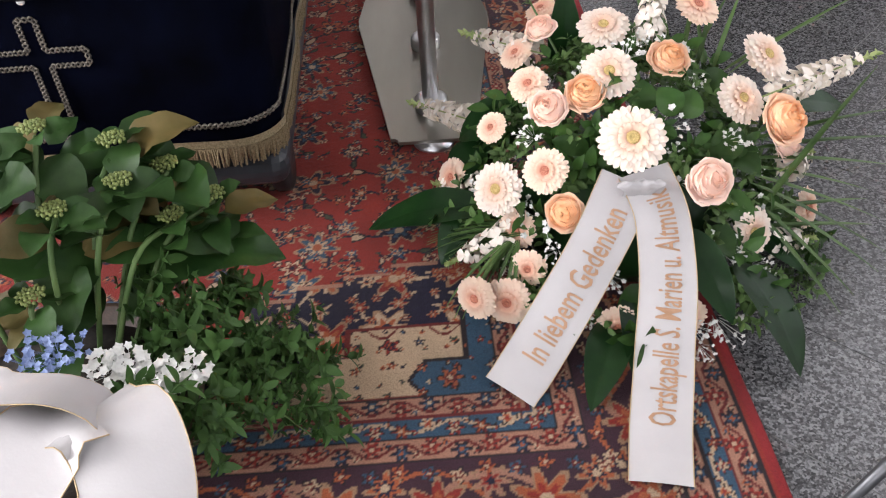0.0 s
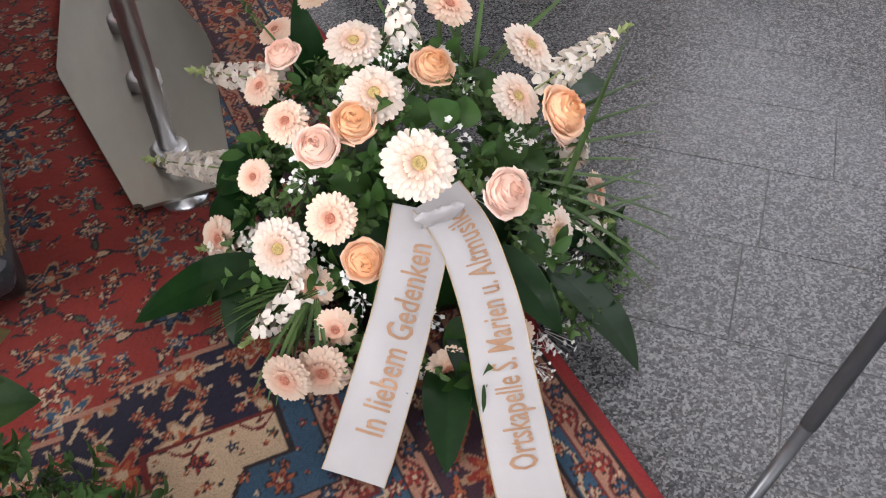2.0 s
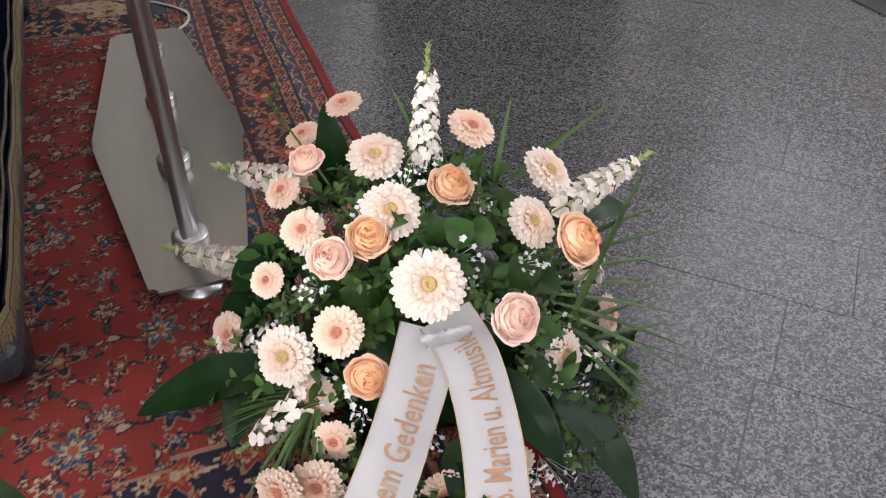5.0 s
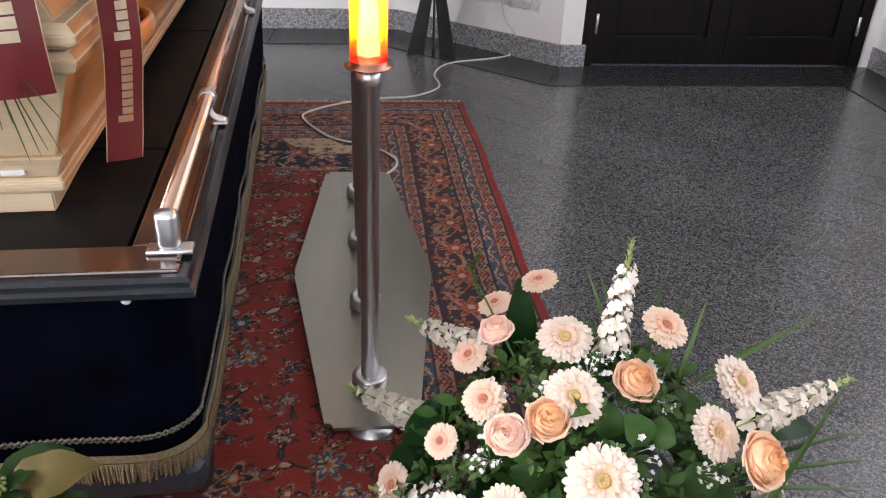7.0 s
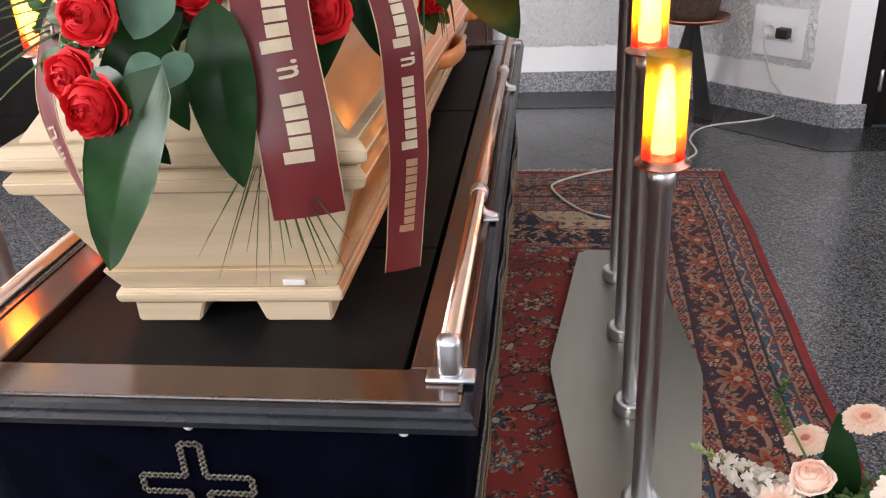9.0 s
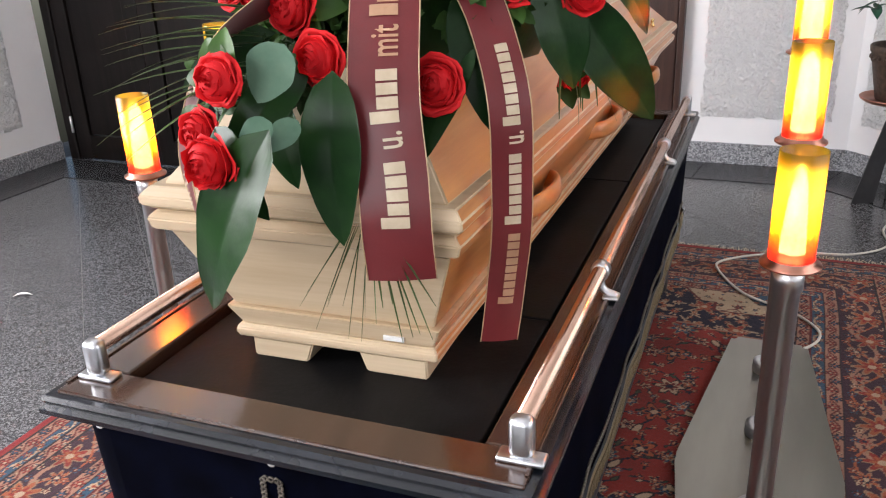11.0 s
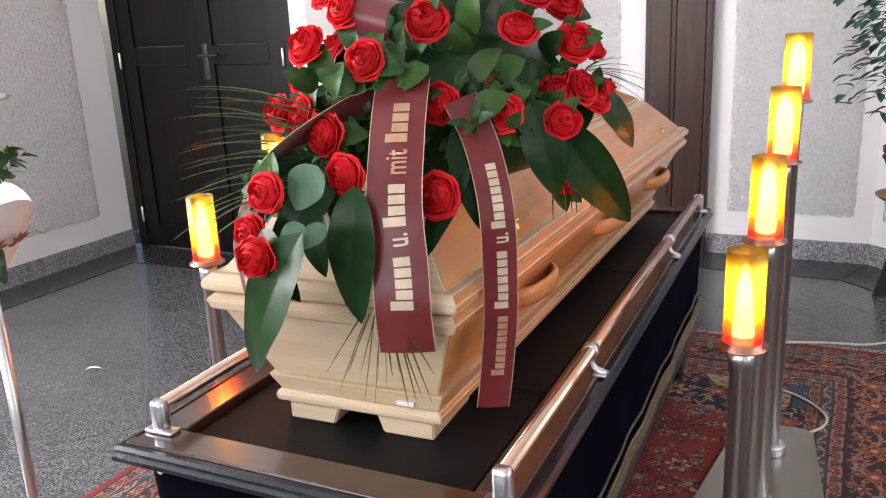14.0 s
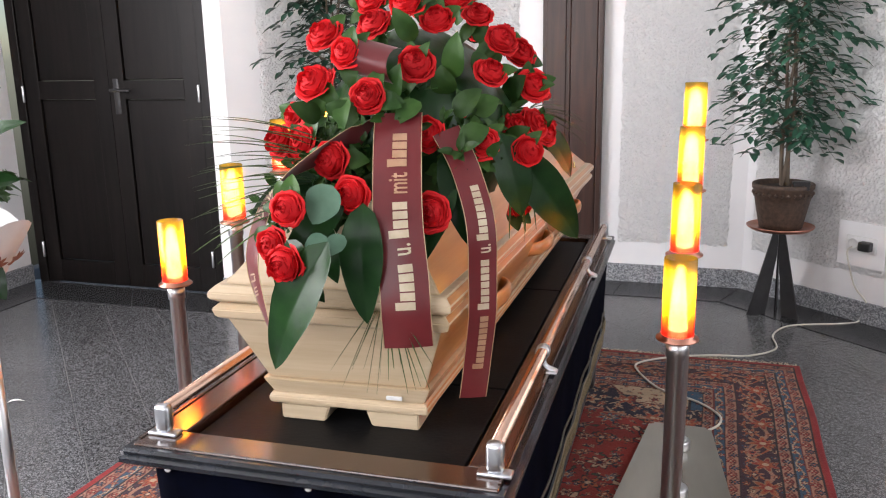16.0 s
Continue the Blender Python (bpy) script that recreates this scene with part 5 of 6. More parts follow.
def spray_white():
    """Low funeral spray of gerberas, roses and stock with two printed ribbons."""
    th = thing("funeral_spray", pose(0, 0, 0), "funeral spray of cream gerberas and peach roses with white ribbons", "flowers")
    rg = random.Random(11)
    heart = Vector((0.95, 0.20, -0.10))

    def look_out(p):
        v = (Vector(p) - heart)
        return Vector((v.x * 1.1, v.y * 0.9 - 0.16, max(0.15, v.z) * 0.9 + 0.05))

    # foam tray under the flowers
    bm = bmesh.new()
    lathe(bm, [(0.02, 0.0005), (0.16, 0.001), (0.17, 0.03), (0.15, 0.09), (0.10, 0.15), (0.03, 0.17)], 24, (0, 0, 0))
    for v in bm.verts:
        v.co = Vector((0.95 + v.co.x * 1.25, 0.10 + v.co.y * 1.2, v.co.z + 0.009))
    part("foam_base", bm, LEAF_DARK, th, "dark green foam base", True)
    cream = [(0.912, -0.049, 0.283, 1.08), (0.705, -0.005, 0.170, 0.92), (1.160, 0.087, 0.336, 0.90), (0.909, 0.189, 0.356, 0.90), (0.897, 0.074, 0.332, 0.92), (1.102, 0.017, 0.300, 0.86), (1.118, -0.096, 0.113, 0.84)]
    peach = [(0.779, -0.040, 0.226, 0.76), (1.053, 0.149, 0.402, 0.78), (0.638, 0.185, 0.062, 0.78), (0.625, 0.100, 0.050, 0.66), (0.735, -0.037, 0.105, 0.70), (0.709, 0.133, 0.204, 0.60), (0.767, 0.250, 0.285, 0.68),
             (1.249, -0.013, 0.088, 0.74), (0.874, -0.223, 0.044, 0.72), (0.706, -0.150, 0.046, 0.84), (0.654, -0.153, 0.062, 0.76), (0.828, 0.359, 0.316, 0.66), (0.900, 0.344, 0.371, 0.66), (0.772, 0.128, 0.290, 0.70), (0.745, -0.105, 0.075, 0.66), (0.985, -0.215, 0.05, 0.66)]
    for i, (x, y, z, s) in enumerate(cream):
        pet, disc = GER_W[i % 2]
        g = put("gerbera", pet, th, facing((x, y, z), look_out((x, y, z)), i * 1.3, s), "cream gerbera with yellow-green heart")
        put("disc", disc, g, Matrix())
    for i, (x, y, z, s) in enumerate(peach):
        pet, disc = GER_P[i % 2]
        g = put("gerbera", pet, th, facing((x, y, z), look_out((x, y, z)) + Vector((rg.uniform(-.1, .1), 0, 0)), i * 0.9, s), "peach gerbera with rosy heart")
        put("disc", disc, g, Matrix())
    for i, (x, y, z, s) in enumerate([(0.855, 0.050, 0.315, 0.86), (1.005, 0.103, 0.338, 0.84), (0.802, -0.101, 0.185, 0.82), (1.162, -0.033, 0.290, 1.0), (0.868, -0.11, 0.12, 0.7)]):
        put("rose", ROSE_P[i % 2], th, facing((x, y, z), look_out((x, y, z)), i, s), "peach rose")
    for i, (x, y, z, s) in enumerate([(0.793, 0.043, 0.294, 0.86), (1.028, -0.107, 0.235, 0.9), (0.812, 0.270, 0.325, 0.75), (1.215, 0.045, 0.19, 0.8)]):
        put("rose", ROSE_K[i % 2], th, facing((x, y, z), look_out((x, y, z)), i * 2, s), "pale pink rose")
    for b, t in (((0.992, 0.195, 0.320), (1.019, 0.251, 0.503)), ((0.795, 0.26, 0.285), (0.678, 0.407, 0.258)), ((0.675, 0.27, 0.14), (0.563, 0.406, 0.106)), ((1.175, 0.050, 0.29), (1.368, 0.110, 0.316)),
                 ((1.215, 0.02, 0.155), (1.285, 0.085, 0.135)), ((1.155, -0.085, 0.075), (1.245, -0.070, 0.065)), ((0.725, -0.035, 0.095), (0.612, -0.065, 0.062)), ((0.70, 0.14, 0.07), (0.60, 0.20, 0.04))):
        stock_part(th, b, t)
    # broad leaves
    for b, t, w, up in (((0.70, 0.05, 0.09), (0.467, 0.095, 0.02), 0.085, (0, -0.2, 1)), ((0.862, 0.315, 0.205), (0.869, 0.366, 0.368), 0.064, (0.1, -0.9, 0.4)), ((1.085, -0.135, 0.085), (1.138, -0.328, 0.010), 0.088, (0.4, -0.3, 1)),
                        ((0.995, -0.115, 0.15), (1.055, -0.240, 0.045), 0.062, (-0.2, -0.6, 1)), ((1.16, 0.07, 0.25), (1.345, 0.117, 0.205), 0.060, (0, -0.4, 1)), ((0.880, -0.20, 0.040), (0.805, -0.365, 0.012), 0.070, (0, -0.2, 1)),
                        ((0.90, -0.18, 0.07), (0.885, -0.325, 0.013), 0.060, (0.3, -0.2, 1)), ((0.66, 0.06, 0.09), (0.60, -0.02, 0.02), 0.06, (0, -0.3, 1)), ((0.72, 0.24, 0.12), (0.62, 0.16, 0.03), 0.09, (-0.6, -0.3, 0.8)), ((0.76, 0.20, 0.2), (0.655, 0.26, 0.10), 0.08, (-0.5, -0.4, 0.8)),
                        ((0.80, -0.04, 0.05), (0.70, -0.15, 0.015), 0.05, (0, -0.3, 1)), ((1.10, -0.02, 0.10), (1.22, -0.12, 0.03), 0.06, (0, -0.3, 1))):
        leaf_part(th, b, t, w, up, LEAF_DARK, 0.10, 0.15, "broad_leaf", "broad dark green leaf")
    for b, t, w in (((0.955, 0.055, 0.265), (0.958, 0.085, 0.310), 0.05), ((1.005, 0.03, 0.27), (0.98, 0.065, 0.305), 0.05), ((1.02, 0.035, 0.26), (1.04, 0.06, 0.30), 0.05), ((0.86, 0.01, 0.22), (0.80, 0.035, 0.235), 0.04), ((0.87, 0.02, 0.22), (0.855, 0.0, 0.27), 0.035),
                    ((1.06, 0.0, 0.22), (1.12, 0.0, 0.22), 0.055), ((1.05, 0.02, 0.22), (1.09, -0.04, 0.20), 0.05), ((1.10, 0.03, 0.20), (1.15, -0.02, 0.17), 0.05), ((1.04, -0.1, 0.13), (1.08, -0.14, 0.10), 0.05), ((1.07, -0.05, 0.16), (1.12, -0.10, 0.13), 0.05),
                    ((1.07, 0.10, 0.28), (1.11, 0.09, 0.30), 0.05), ((0.86, -0.09, 0.13), (0.80, -0.13, 0.10), 0.045), ((0.93, -0.17, 0.07), (0.87, -0.22, 0.05), 0.05), ((0.99, 0.0, 0.23), (0.96, -0.03, 0.20), 0.04), ((1.14, -0.03, 0.12), (1.20, -0.04, 0.10), 0.05), ((0.87, -0.03, 0.18), (0.85, -0.05, 0.21), 0.035)):
        leaf_part(th, b, t, w, (0, -0.6, 0.8), LEAF, 0.12, 0.25, "leaf")
    # palm blades to the one side, grass on the other
    for i, (x, y, z) in enumerate([(1.385, 0.10, 0.20), (1.40, 0.08, 0.16), (1.395, 0.055, 0.12), (1.345, 0.02, 0.10), (1.346, -0.031, 0.08), (1.336, -0.087, 0.06), (1.313, -0.12, 0.05), (1.27, -0.147, 0.03), (1.242, -0.175, 0.02), (1.34, 0.0, 0.085), (1.37, 0.13, 0.24), (1.33, -0.05, 0.07)]):
        b = Vector((1.13, 0.03 - 0.010 * i, 0.205 - 0.009 * i))
        blade_part(th, b, b + (Vector((x, y, z)) - b) * 1.16, 0.0105, 0.02)
    for i in range(10):
        f = i / 9
        blade_part(th, (1.02 + 0.12 * f, 0.22 - 0.05 * f, 0.26), (0.98 + 0.42 * f * (0.7 + 0.3 * math.sin(i * 5)), 0.34 - 0.12 * f, 0.40 - 0.05 * f + 0.03 * math.sin(i * 3)), 0.008, 0.03)
    for i in range(16):
        f = i / 15
        blade_part(th, (0.74, -0.03 - 0.03 * f, 0.11), (0.575 + 0.01 * math.sin(i * 7) + 0.05 * f * f, 0.07 - 0.11 * f + 0.01 * math.sin(i * 3), 0.035), 0.0042, 0.06, "grass_blade")
    for i in range(9):
        f = i / 8
        blade_part(th, (0.715 + 0.02 * f, -0.06, 0.10), (0.60 + 0.11 * f, -0.135 - 0.03 * math.sin(i), 0.022), 0.0055, 0.10, "grass_blade")
    # filling: sprigs and small white blossoms over the mound
    for i in range(300):
        a, r = rg.uniform(0, 6.283), math.sqrt(rg.random())
        x, y = 0.96 + 0.31 * r * math.cos(a), 0.06 + 0.30 * r * math.sin(a)
        z = 0.345 - 3.6 * (x - 0.96) ** 2 - (2.4 if y < 0.17 else 3.0) * (y - 0.17) ** 2
        z = max(0.035, z - 0.045 - rg.random() * 0.03)
        if 0.80 + 0.4 * max(0, -y) < x + 0.35 * y + 0.05 and 0.84 < x < 1.04 and y < -0.03:
            continue
        if x > 1.17 and y < 0.1:
            z -= 0.03
        if x < 0.80 and y < 0.02 and i % 2:
            continue
        nrm = look_out((x, y, z)) + Vector((rg.uniform(-.25, .25), rg.uniform(-.25, .25), rg.uniform(0, .2)))
        put("sprig", (SPRIG if i % 3 else SPRIG_D)[i % 3 if i % 3 < 3 else 0], th, facing((x, y, z), nrm, a * 3, rg.uniform(0.7, 1.15)))
    for i, (x, y, z) in enumerate([(0.765, 0.06, 0.235), (0.79, 0.10, 0.26), (1.0, -0.02, 0.23), (1.01, -0.06, 0.20), (0.985, 0.02, 0.265), (0.695, 0.05, 0.12), (0.69, 0.10, 0.10), (0.765, -0.05, 0.12), (0.79, -0.1, 0.10), (1.0, -0.24, 0.03), (1.05, -0.23, 0.03),
                                   (0.965, 0.155, 0.35), (0.94, 0.13, 0.345), (1.02, 0.14, 0.32), (1.09, -0.13, 0.09), (1.13, -0.14, 0.06), (1.06, -0.12, 0.11), (1.05, 0.09, 0.30), (1.10, 0.0, 0.24), (0.86, 0.08, 0.31), (0.72, -0.06, 0.075), (0.87, -0.15, 0.075), (1.16, -0.04, 0.11), (1.0, -0.28, 0.03), (0.80, 0.15, 0.28), (0.90, 0.2, 0.34), (0.945, -0.13, 0.12), (0.83, -0.2, 0.04)]):
        put("blossom", GYPS[i % 3], th, facing((x, y, z), look_out((x, y, z)), i, 0.8 + 0.3 * math.sin(i * 2.1)), "small white blossoms")
    for i in range(120):
        a, r = i * 2.4, 0.5 + 0.5 * math.sqrt(rg.random())
        x, y = 0.95 + 0.29 * r * math.cos(a), 0.08 + 0.27 * r * math.sin(a)
        z = max(0.04, 0.335 - 3.6 * (x - 0.96) ** 2 - (2.4 if y < 0.17 else 3.0) * (y - 0.17) ** 2 - 0.03 - rg.random() * 0.03)
        if 0.78 < x < 1.04 and y < 0.0:
            continue
        nrm = look_out((x, y, z)) + Vector((rg.uniform(-.3, .3), rg.uniform(-.3, .3), rg.uniform(0, .2)))
        if i % 3 == 0:
            put("blossom", GYPS[i % 2], th, facing((x, y, z), nrm, a, 0.7 + 0.3 * rg.random()), "small white blossoms")
        else:
            put("sprig", SPRIG[i % 3], th, facing((x, y, z), nrm, a * 3, rg.uniform(0.7, 1.0)))
    # a light sprig that stands out at the back
    blade_part(th, (0.855, 0.250, 0.255), (0.784, 0.388, 0.372), 0.0045, 0.0, "sprig_stem")
    for i, (x, y, z) in enumerate([(0.806, 0.350, 0.335), (0.797, 0.365, 0.350), (0.790, 0.378, 0.362), (0.785, 0.386, 0.370)]):
        put("sprig", SPRIG[i % 3], th, facing((x, y, z), (-0.6 + 0.3 * i, 0.3, 0.7), i * 2, 0.62))
    # the knot and the two printed tails
    top = (0.925, -0.062, 0.250)
    bm = bmesh.new()
    for s in (-1, 1):
        rows = []
        for i in range(9):
            a = -0.4 + 3.4 * i / 8
            rows.append([Vector((0.920 + 0.034 * k / 3 * (0.6 + 0.4 * abs(math.sin(a))) + 0.005 * s, -0.092 + 0.020 * math.cos(a) * s * 0.5 - 0.012 * math.sin(a), 0.212 + 0.026 * math.sin(a) + 0.005 * math.sin(k * 2 + i))) for k in (-3, -2, -1, 0, 1, 2, 3)])
        sheet_mesh(bm, rows)
    part("knot", bm, SATIN_WHITE, th, "folded white satin knot", True)
    r1, at, tot = ribbon(th, [(0.905, -0.075, 0.222), (0.852, -0.150, 0.165), (0.780, -0.225, 0.090), (0.716, -0.290, 0.032), (0.688, -0.320, 0.016)], 0.090, [(0.80, 0.45, 0.3), (0.75, -0.10, 0.05)], SATIN_WHITE, EDGE_GOLD, "ribbon", "white satin ribbon with bronze lettering")
    print_on(r1, at, tot, 0.090, "In liebem Gedenken", 0.060, 0.055, PRINT_GOLD)
    r2, at, tot = ribbon(th, [(0.932, -0.065, 0.232), (0.952, -0.130, 0.185), (0.946, -0.215, 0.130), (0.922, -0.315, 0.074), (0.897, -0.410, 0.034), (0.877, -0.498, 0.014)], 0.090, [(0.95, 0.15, 0.0), (0.90, -0.35, 0.0)], SATIN_WHITE, EDGE_GOLD, "ribbon", "white satin ribbon with bronze lettering", 0.02)
    print_on(r2, at, tot, 0.090, "Ortskapelle S. Marien u. Altmusik", 0.085, 0.055, PRINT_GOLD, squeeze=0.50)
    return th


spray_white()


def spray_red():
    """Coffin spray of red roses, broad leaves and palm, with three wine-red ribbons."""
    th = thing("coffin_spray", pose(0.008, -0.022, 0.034), "coffin spray of red roses with wine-red ribbons lying on the coffin", "flowers")
    rg = random.Random(5)
    heart = Vector((0.06, 0.62, 0.90))

    def look_out(p):
        v = Vector(p) - heart
        return Vector((v.x * 1.1, v.y * 0.8 - 0.20, v.z * 0.75))

    bm = bmesh.new()
    bmesh.ops.create_icosphere(bm, subdivisions=3, radius=1.0)
    for v in bm.verts:
        k = 1 + 0.12 * noise.noise(v.co * 2.5)
        v.co = Vector((0.035 + v.co.x * 0.185 * k, 0.65 + v.co.y * 0.29 * k, 1.06 + v.co.z * 0.225 * k))
        v.co.z = max(v.co.z, 0.93)
    part("foam_base", bm, LEAF_DARK, th, "dark green foam base", True)
    roses = [(-0.060, 0.307, 1.190), (-0.004, 0.335, 1.242), (0.050, 0.300, 1.165), (0.109, 0.401, 1.218), (0.145, 0.489, 1.131), (0.131, 0.387, 1.088), (0.223, 0.516, 1.200), (-0.107, 0.343, 1.079),
             (-0.162, 0.351, 1.077), (-0.014, 0.269, 1.051), (0.038, 0.235, 0.995), (-0.034, 0.132, 0.985), (-0.013, 0.070, 0.906), (-0.062, 0.122, 0.925), (-0.097, 0.439, 1.277), (0.011, 0.438, 1.295)]
    roses2 = [(0.078, 0.440, 1.330), (0.124, 0.485, 1.300), (0.165, 0.640, 1.315), (0.190, 0.780, 1.275), (0.245, 0.680, 1.235), (0.243, 0.639, 1.080), (0.165, 0.296, 0.956), (0.234, 0.416, 1.070), (-0.005, 0.470, 1.340), (0.260, 0.800, 1.150),
              (0.065, 0.600, 1.375), (-0.055, 0.600, 1.350), (0.130, 0.700, 1.360), (0.298, 0.519, 1.045), (0.275, 0.700, 1.085), (0.285, 0.760, 1.060), (0.230, 0.760, 0.885), (0.140, 0.560, 1.345)]
    roses3 = [(-0.130, 0.500, 1.180), (-0.160, 0.420, 1.120), (-0.190, 0.560, 1.090), (-0.150, 0.700, 1.220), (-0.210, 0.700, 1.060), (0.0, 0.80, 1.33), (-0.08, 0.86, 1.25), (0.10, 0.90, 1.28), (0.20, 0.95, 1.17), (-0.12, 0.355, 1.06), (0.0, 1.02, 1.17), (0.235, 0.56, 1.26), (0.29, 0.62, 1.17), (0.27, 0.88, 1.06), (0.06, 0.52, 1.36)]
    for i, p in enumerate(roses + roses2 + roses3):
        s = (0.84 if i in (10, 11, 12, 13) else 0.87) * (0.88 + 0.2 * rg.random())
        put("rose", ROSE_R[i % 4], th, facing(p, look_out(p) + Vector((rg.uniform(-.08, .08), rg.uniform(-.12, .02), rg.uniform(-.05, .08))), i * 1.7, s), "open red rose")
        for k in range(0 if i in (10, 22) else 3):
            a = rg.uniform(0, 6.28)
            b = Vector(p) - look_out(p).normalized() * 0.02
            leaf_part(th, b, b + Vector((0.058 * math.cos(a), rg.uniform(-0.02, 0.025), 0.058 * math.sin(a))), rg.uniform(0.028, 0.040), (0, -0.9, 0.4), LEAF, 0.15, 0.25, "rose_leaf")
    for b, t, w, up in (((0.062, 0.085, 0.945), (-0.050, 0.085, 0.715), 0.088, (-0.2, -1, 0.2)), ((0.070, 0.215, 0.985), (0.079, 0.190, 0.773), 0.078, (0.1, -1, 0.2)), ((0.170, 0.38, 1.06), (0.222, 0.345, 0.888), 0.062, (0.4, -0.9, 0.2)),
                        ((0.262, 0.555, 1.045), (0.378, 0.664, 0.839), 0.088, (0.15, -0.95, 0.35)), ((0.245, 0.50, 1.08), (0.283, 0.53, 0.910), 0.080, (0.5, -0.8, 0.3)), ((0.27, 0.80, 1.06), (0.325, 0.90, 0.938), 0.070, (0.6, -0.5, 0.4)),
                        ((-0.02, 0.10, 0.94), (0.055, 0.075, 0.845), 0.055, (0, -1, 0.2)), ((0.19, 0.36, 1.0), (0.15, 0.28, 0.86), 0.05, (0, -1, 0.2))):
        leaf_part(th, b, t, w, up, LEAF_DARK, 0.08, 0.15, "broad_leaf", "broad glossy dark green leaf")
    for b, t, w in (((0.030, 0.180, 1.020), (-0.002, 0.160, 0.955), 0.066), ((0.045, 0.115, 0.945), (0.012, 0.095, 0.920), 0.034), ((0.070, 0.13, 0.945), (0.045, 0.10, 0.915), 0.032)):
        leaf_part(th, b, t, w, (0, -1, 0.2), LEAF_GREY, 0.05, 0.1, "eucalyptus_leaf", "pale grey-green round leaf")
    for b, t, w in (((0.175, 0.43, 1.19), (0.185, 0.42, 1.275), 0.045), ((0.16, 0.43, 1.16), (0.155, 0.41, 1.215), 0.05), ((0.185, 0.40, 1.12), (0.23, 0.42, 1.17), 0.045), ((0.20, 0.38, 1.07), (0.25, 0.40, 1.10), 0.05), ((0.21, 0.45, 1.12), (0.25, 0.47, 1.15), 0.05), ((0.10, 0.42, 1.26), (0.07, 0.39, 1.32), 0.04),
                    ((0.08, 0.36, 1.16), (0.10, 0.34, 1.22), 0.04), ((0.13, 0.36, 1.15), (0.09, 0.33, 1.11), 0.04), ((0.24, 0.6, 1.14), (0.28, 0.58, 1.19), 0.05), ((0.03, 0.3, 1.12), (-0.02, 0.27, 1.15), 0.045), ((0.0, 0.30, 1.16), (0.02, 0.26, 1.11), 0.04), ((-0.06, 0.33, 1.12), (-0.1, 0.29, 1.15), 0.04), ((0.25, 0.55, 1.05), (0.30, 0.53, 1.09), 0.045), ((0.24, 0.7, 1.2), (0.28, 0.68, 1.13), 0.05)):
        leaf_part(th, b, t, w, (0, -0.8, 0.4), LEAF, 0.12, 0.25, "leaf")
    for i in range(270):
        a, r = rg.uniform(0, 6.283), math.sqrt(rg.random())
        x, y = 0.04 + 0.19 * r * math.cos(a), 0.57 + 0.36 * r * math.sin(a)
        z = 1.25 - 4.2 * (x - 0.05) ** 2 - 1.0 * (y - 0.60) ** 2 - 0.10
        if y < 0.40:
            y += 0.17
        p = Vector((x, y, z))
        put("sprig", SPRIG_D[i % 3], th, facing(p, look_out(p) + Vector((rg.uniform(-.2, .2), rg.uniform(-.2, .1), rg.uniform(-.1, .2))), a * 5, rg.uniform(0.7, 1.05)))
    # dark foliage behind the trailing roses
    for i in range(70):
        f, g = rg.random(), rg.random()
        x, y = -0.140 + 0.165 * g, 0.270 + 0.12 * f
        p = Vector((x, y, 0.900 + 1.05 * (y - 0.270) + rg.uniform(0.0, 0.035) - 0.9 * x * x))
        put("sprig", SPRIG_D[i % 3], th, facing(p, (0.1 + rg.uniform(-.6, .4), -0.6, 0.45 + rg.uniform(-.5, .5)), g * 6, rg.uniform(0.65, 0.95)))
    for b, t, w in (((0.02, 0.24, 0.99), (-0.075, 0.17, 0.865), 0.060), ((-0.04, 0.27, 1.02), (-0.150, 0.21, 0.955), 0.055), ((-0.02, 0.22, 0.95), (0.035, 0.17, 0.85), 0.050)):
        leaf_part(th, b, t, w, (0.2, -1, 0.3), LEAF_DARK, 0.08, 0.15, "broad_leaf", "broad glossy dark green leaf")
    for i in range(26):
        f = i / 25
        b = Vector((-0.06 + 0.03 * math.sin(i), 0.30 - 0.10 * f, 1.09 - 0.13 * f))
        t = Vector((-0.305 + 0.13 * f + 0.03 * math.sin(i * 4.3), 0.29 - 0.19 * f, 1.125 - 0.23 * f + 0.018 * math.sin(i * 2.9)))
        blade_part(th, b, t, 0.0075, 0.05)
    for i in range(17):
        f = i / 16
        blade_part(th, (0.085 + 0.05 * f, 0.20, 0.80), (0.0 + 0.20 * f + 0.012 * math.sin(i * 3), 0.196, 0.665 + 0.03 * math.sin(i * 2.2) + 0.02 * abs(f - 0.5)), 0.0034, 0.0)
    for i in range(12):
        f = i / 11
        blade_part(th, (0.24, 0.62 + 0.2 * f, 0.98), (0.27 + 0.06 * math.sin(i * 2), 0.62 + 0.30 * f, 0.835 + 0.02 * math.sin(i * 3)), 0.005, 0.05)
    for i in range(12):
        f = i / 11
        blade_part(th, (0.22, 0.9, 1.10), (0.26 + 0.10 * f, 1.0 + 0.05 * math.sin(i), 1.12 - 0.1 * f + 0.02 * math.sin(i * 3)), 0.0055, 0.05)
    # ribbons
    bm = bmesh.new()
    rows = []
    for i in range(11):
        a = -0.3 + 3.6 * i / 10
        rows.append([Vector((0.045 + 0.045 * k / 3 - 0.012 * math.sin(a), 0.36 - 0.035 * math.sin(a), 1.225 + 0.034 * math.cos(a) - 0.012 * k / 3)) for k in (-3, -2, -1, 0, 1, 2, 3)])
    sheet_mesh(bm, rows)
    part("loop", bm, SATIN_RED, th, "wine-red satin loop", True)
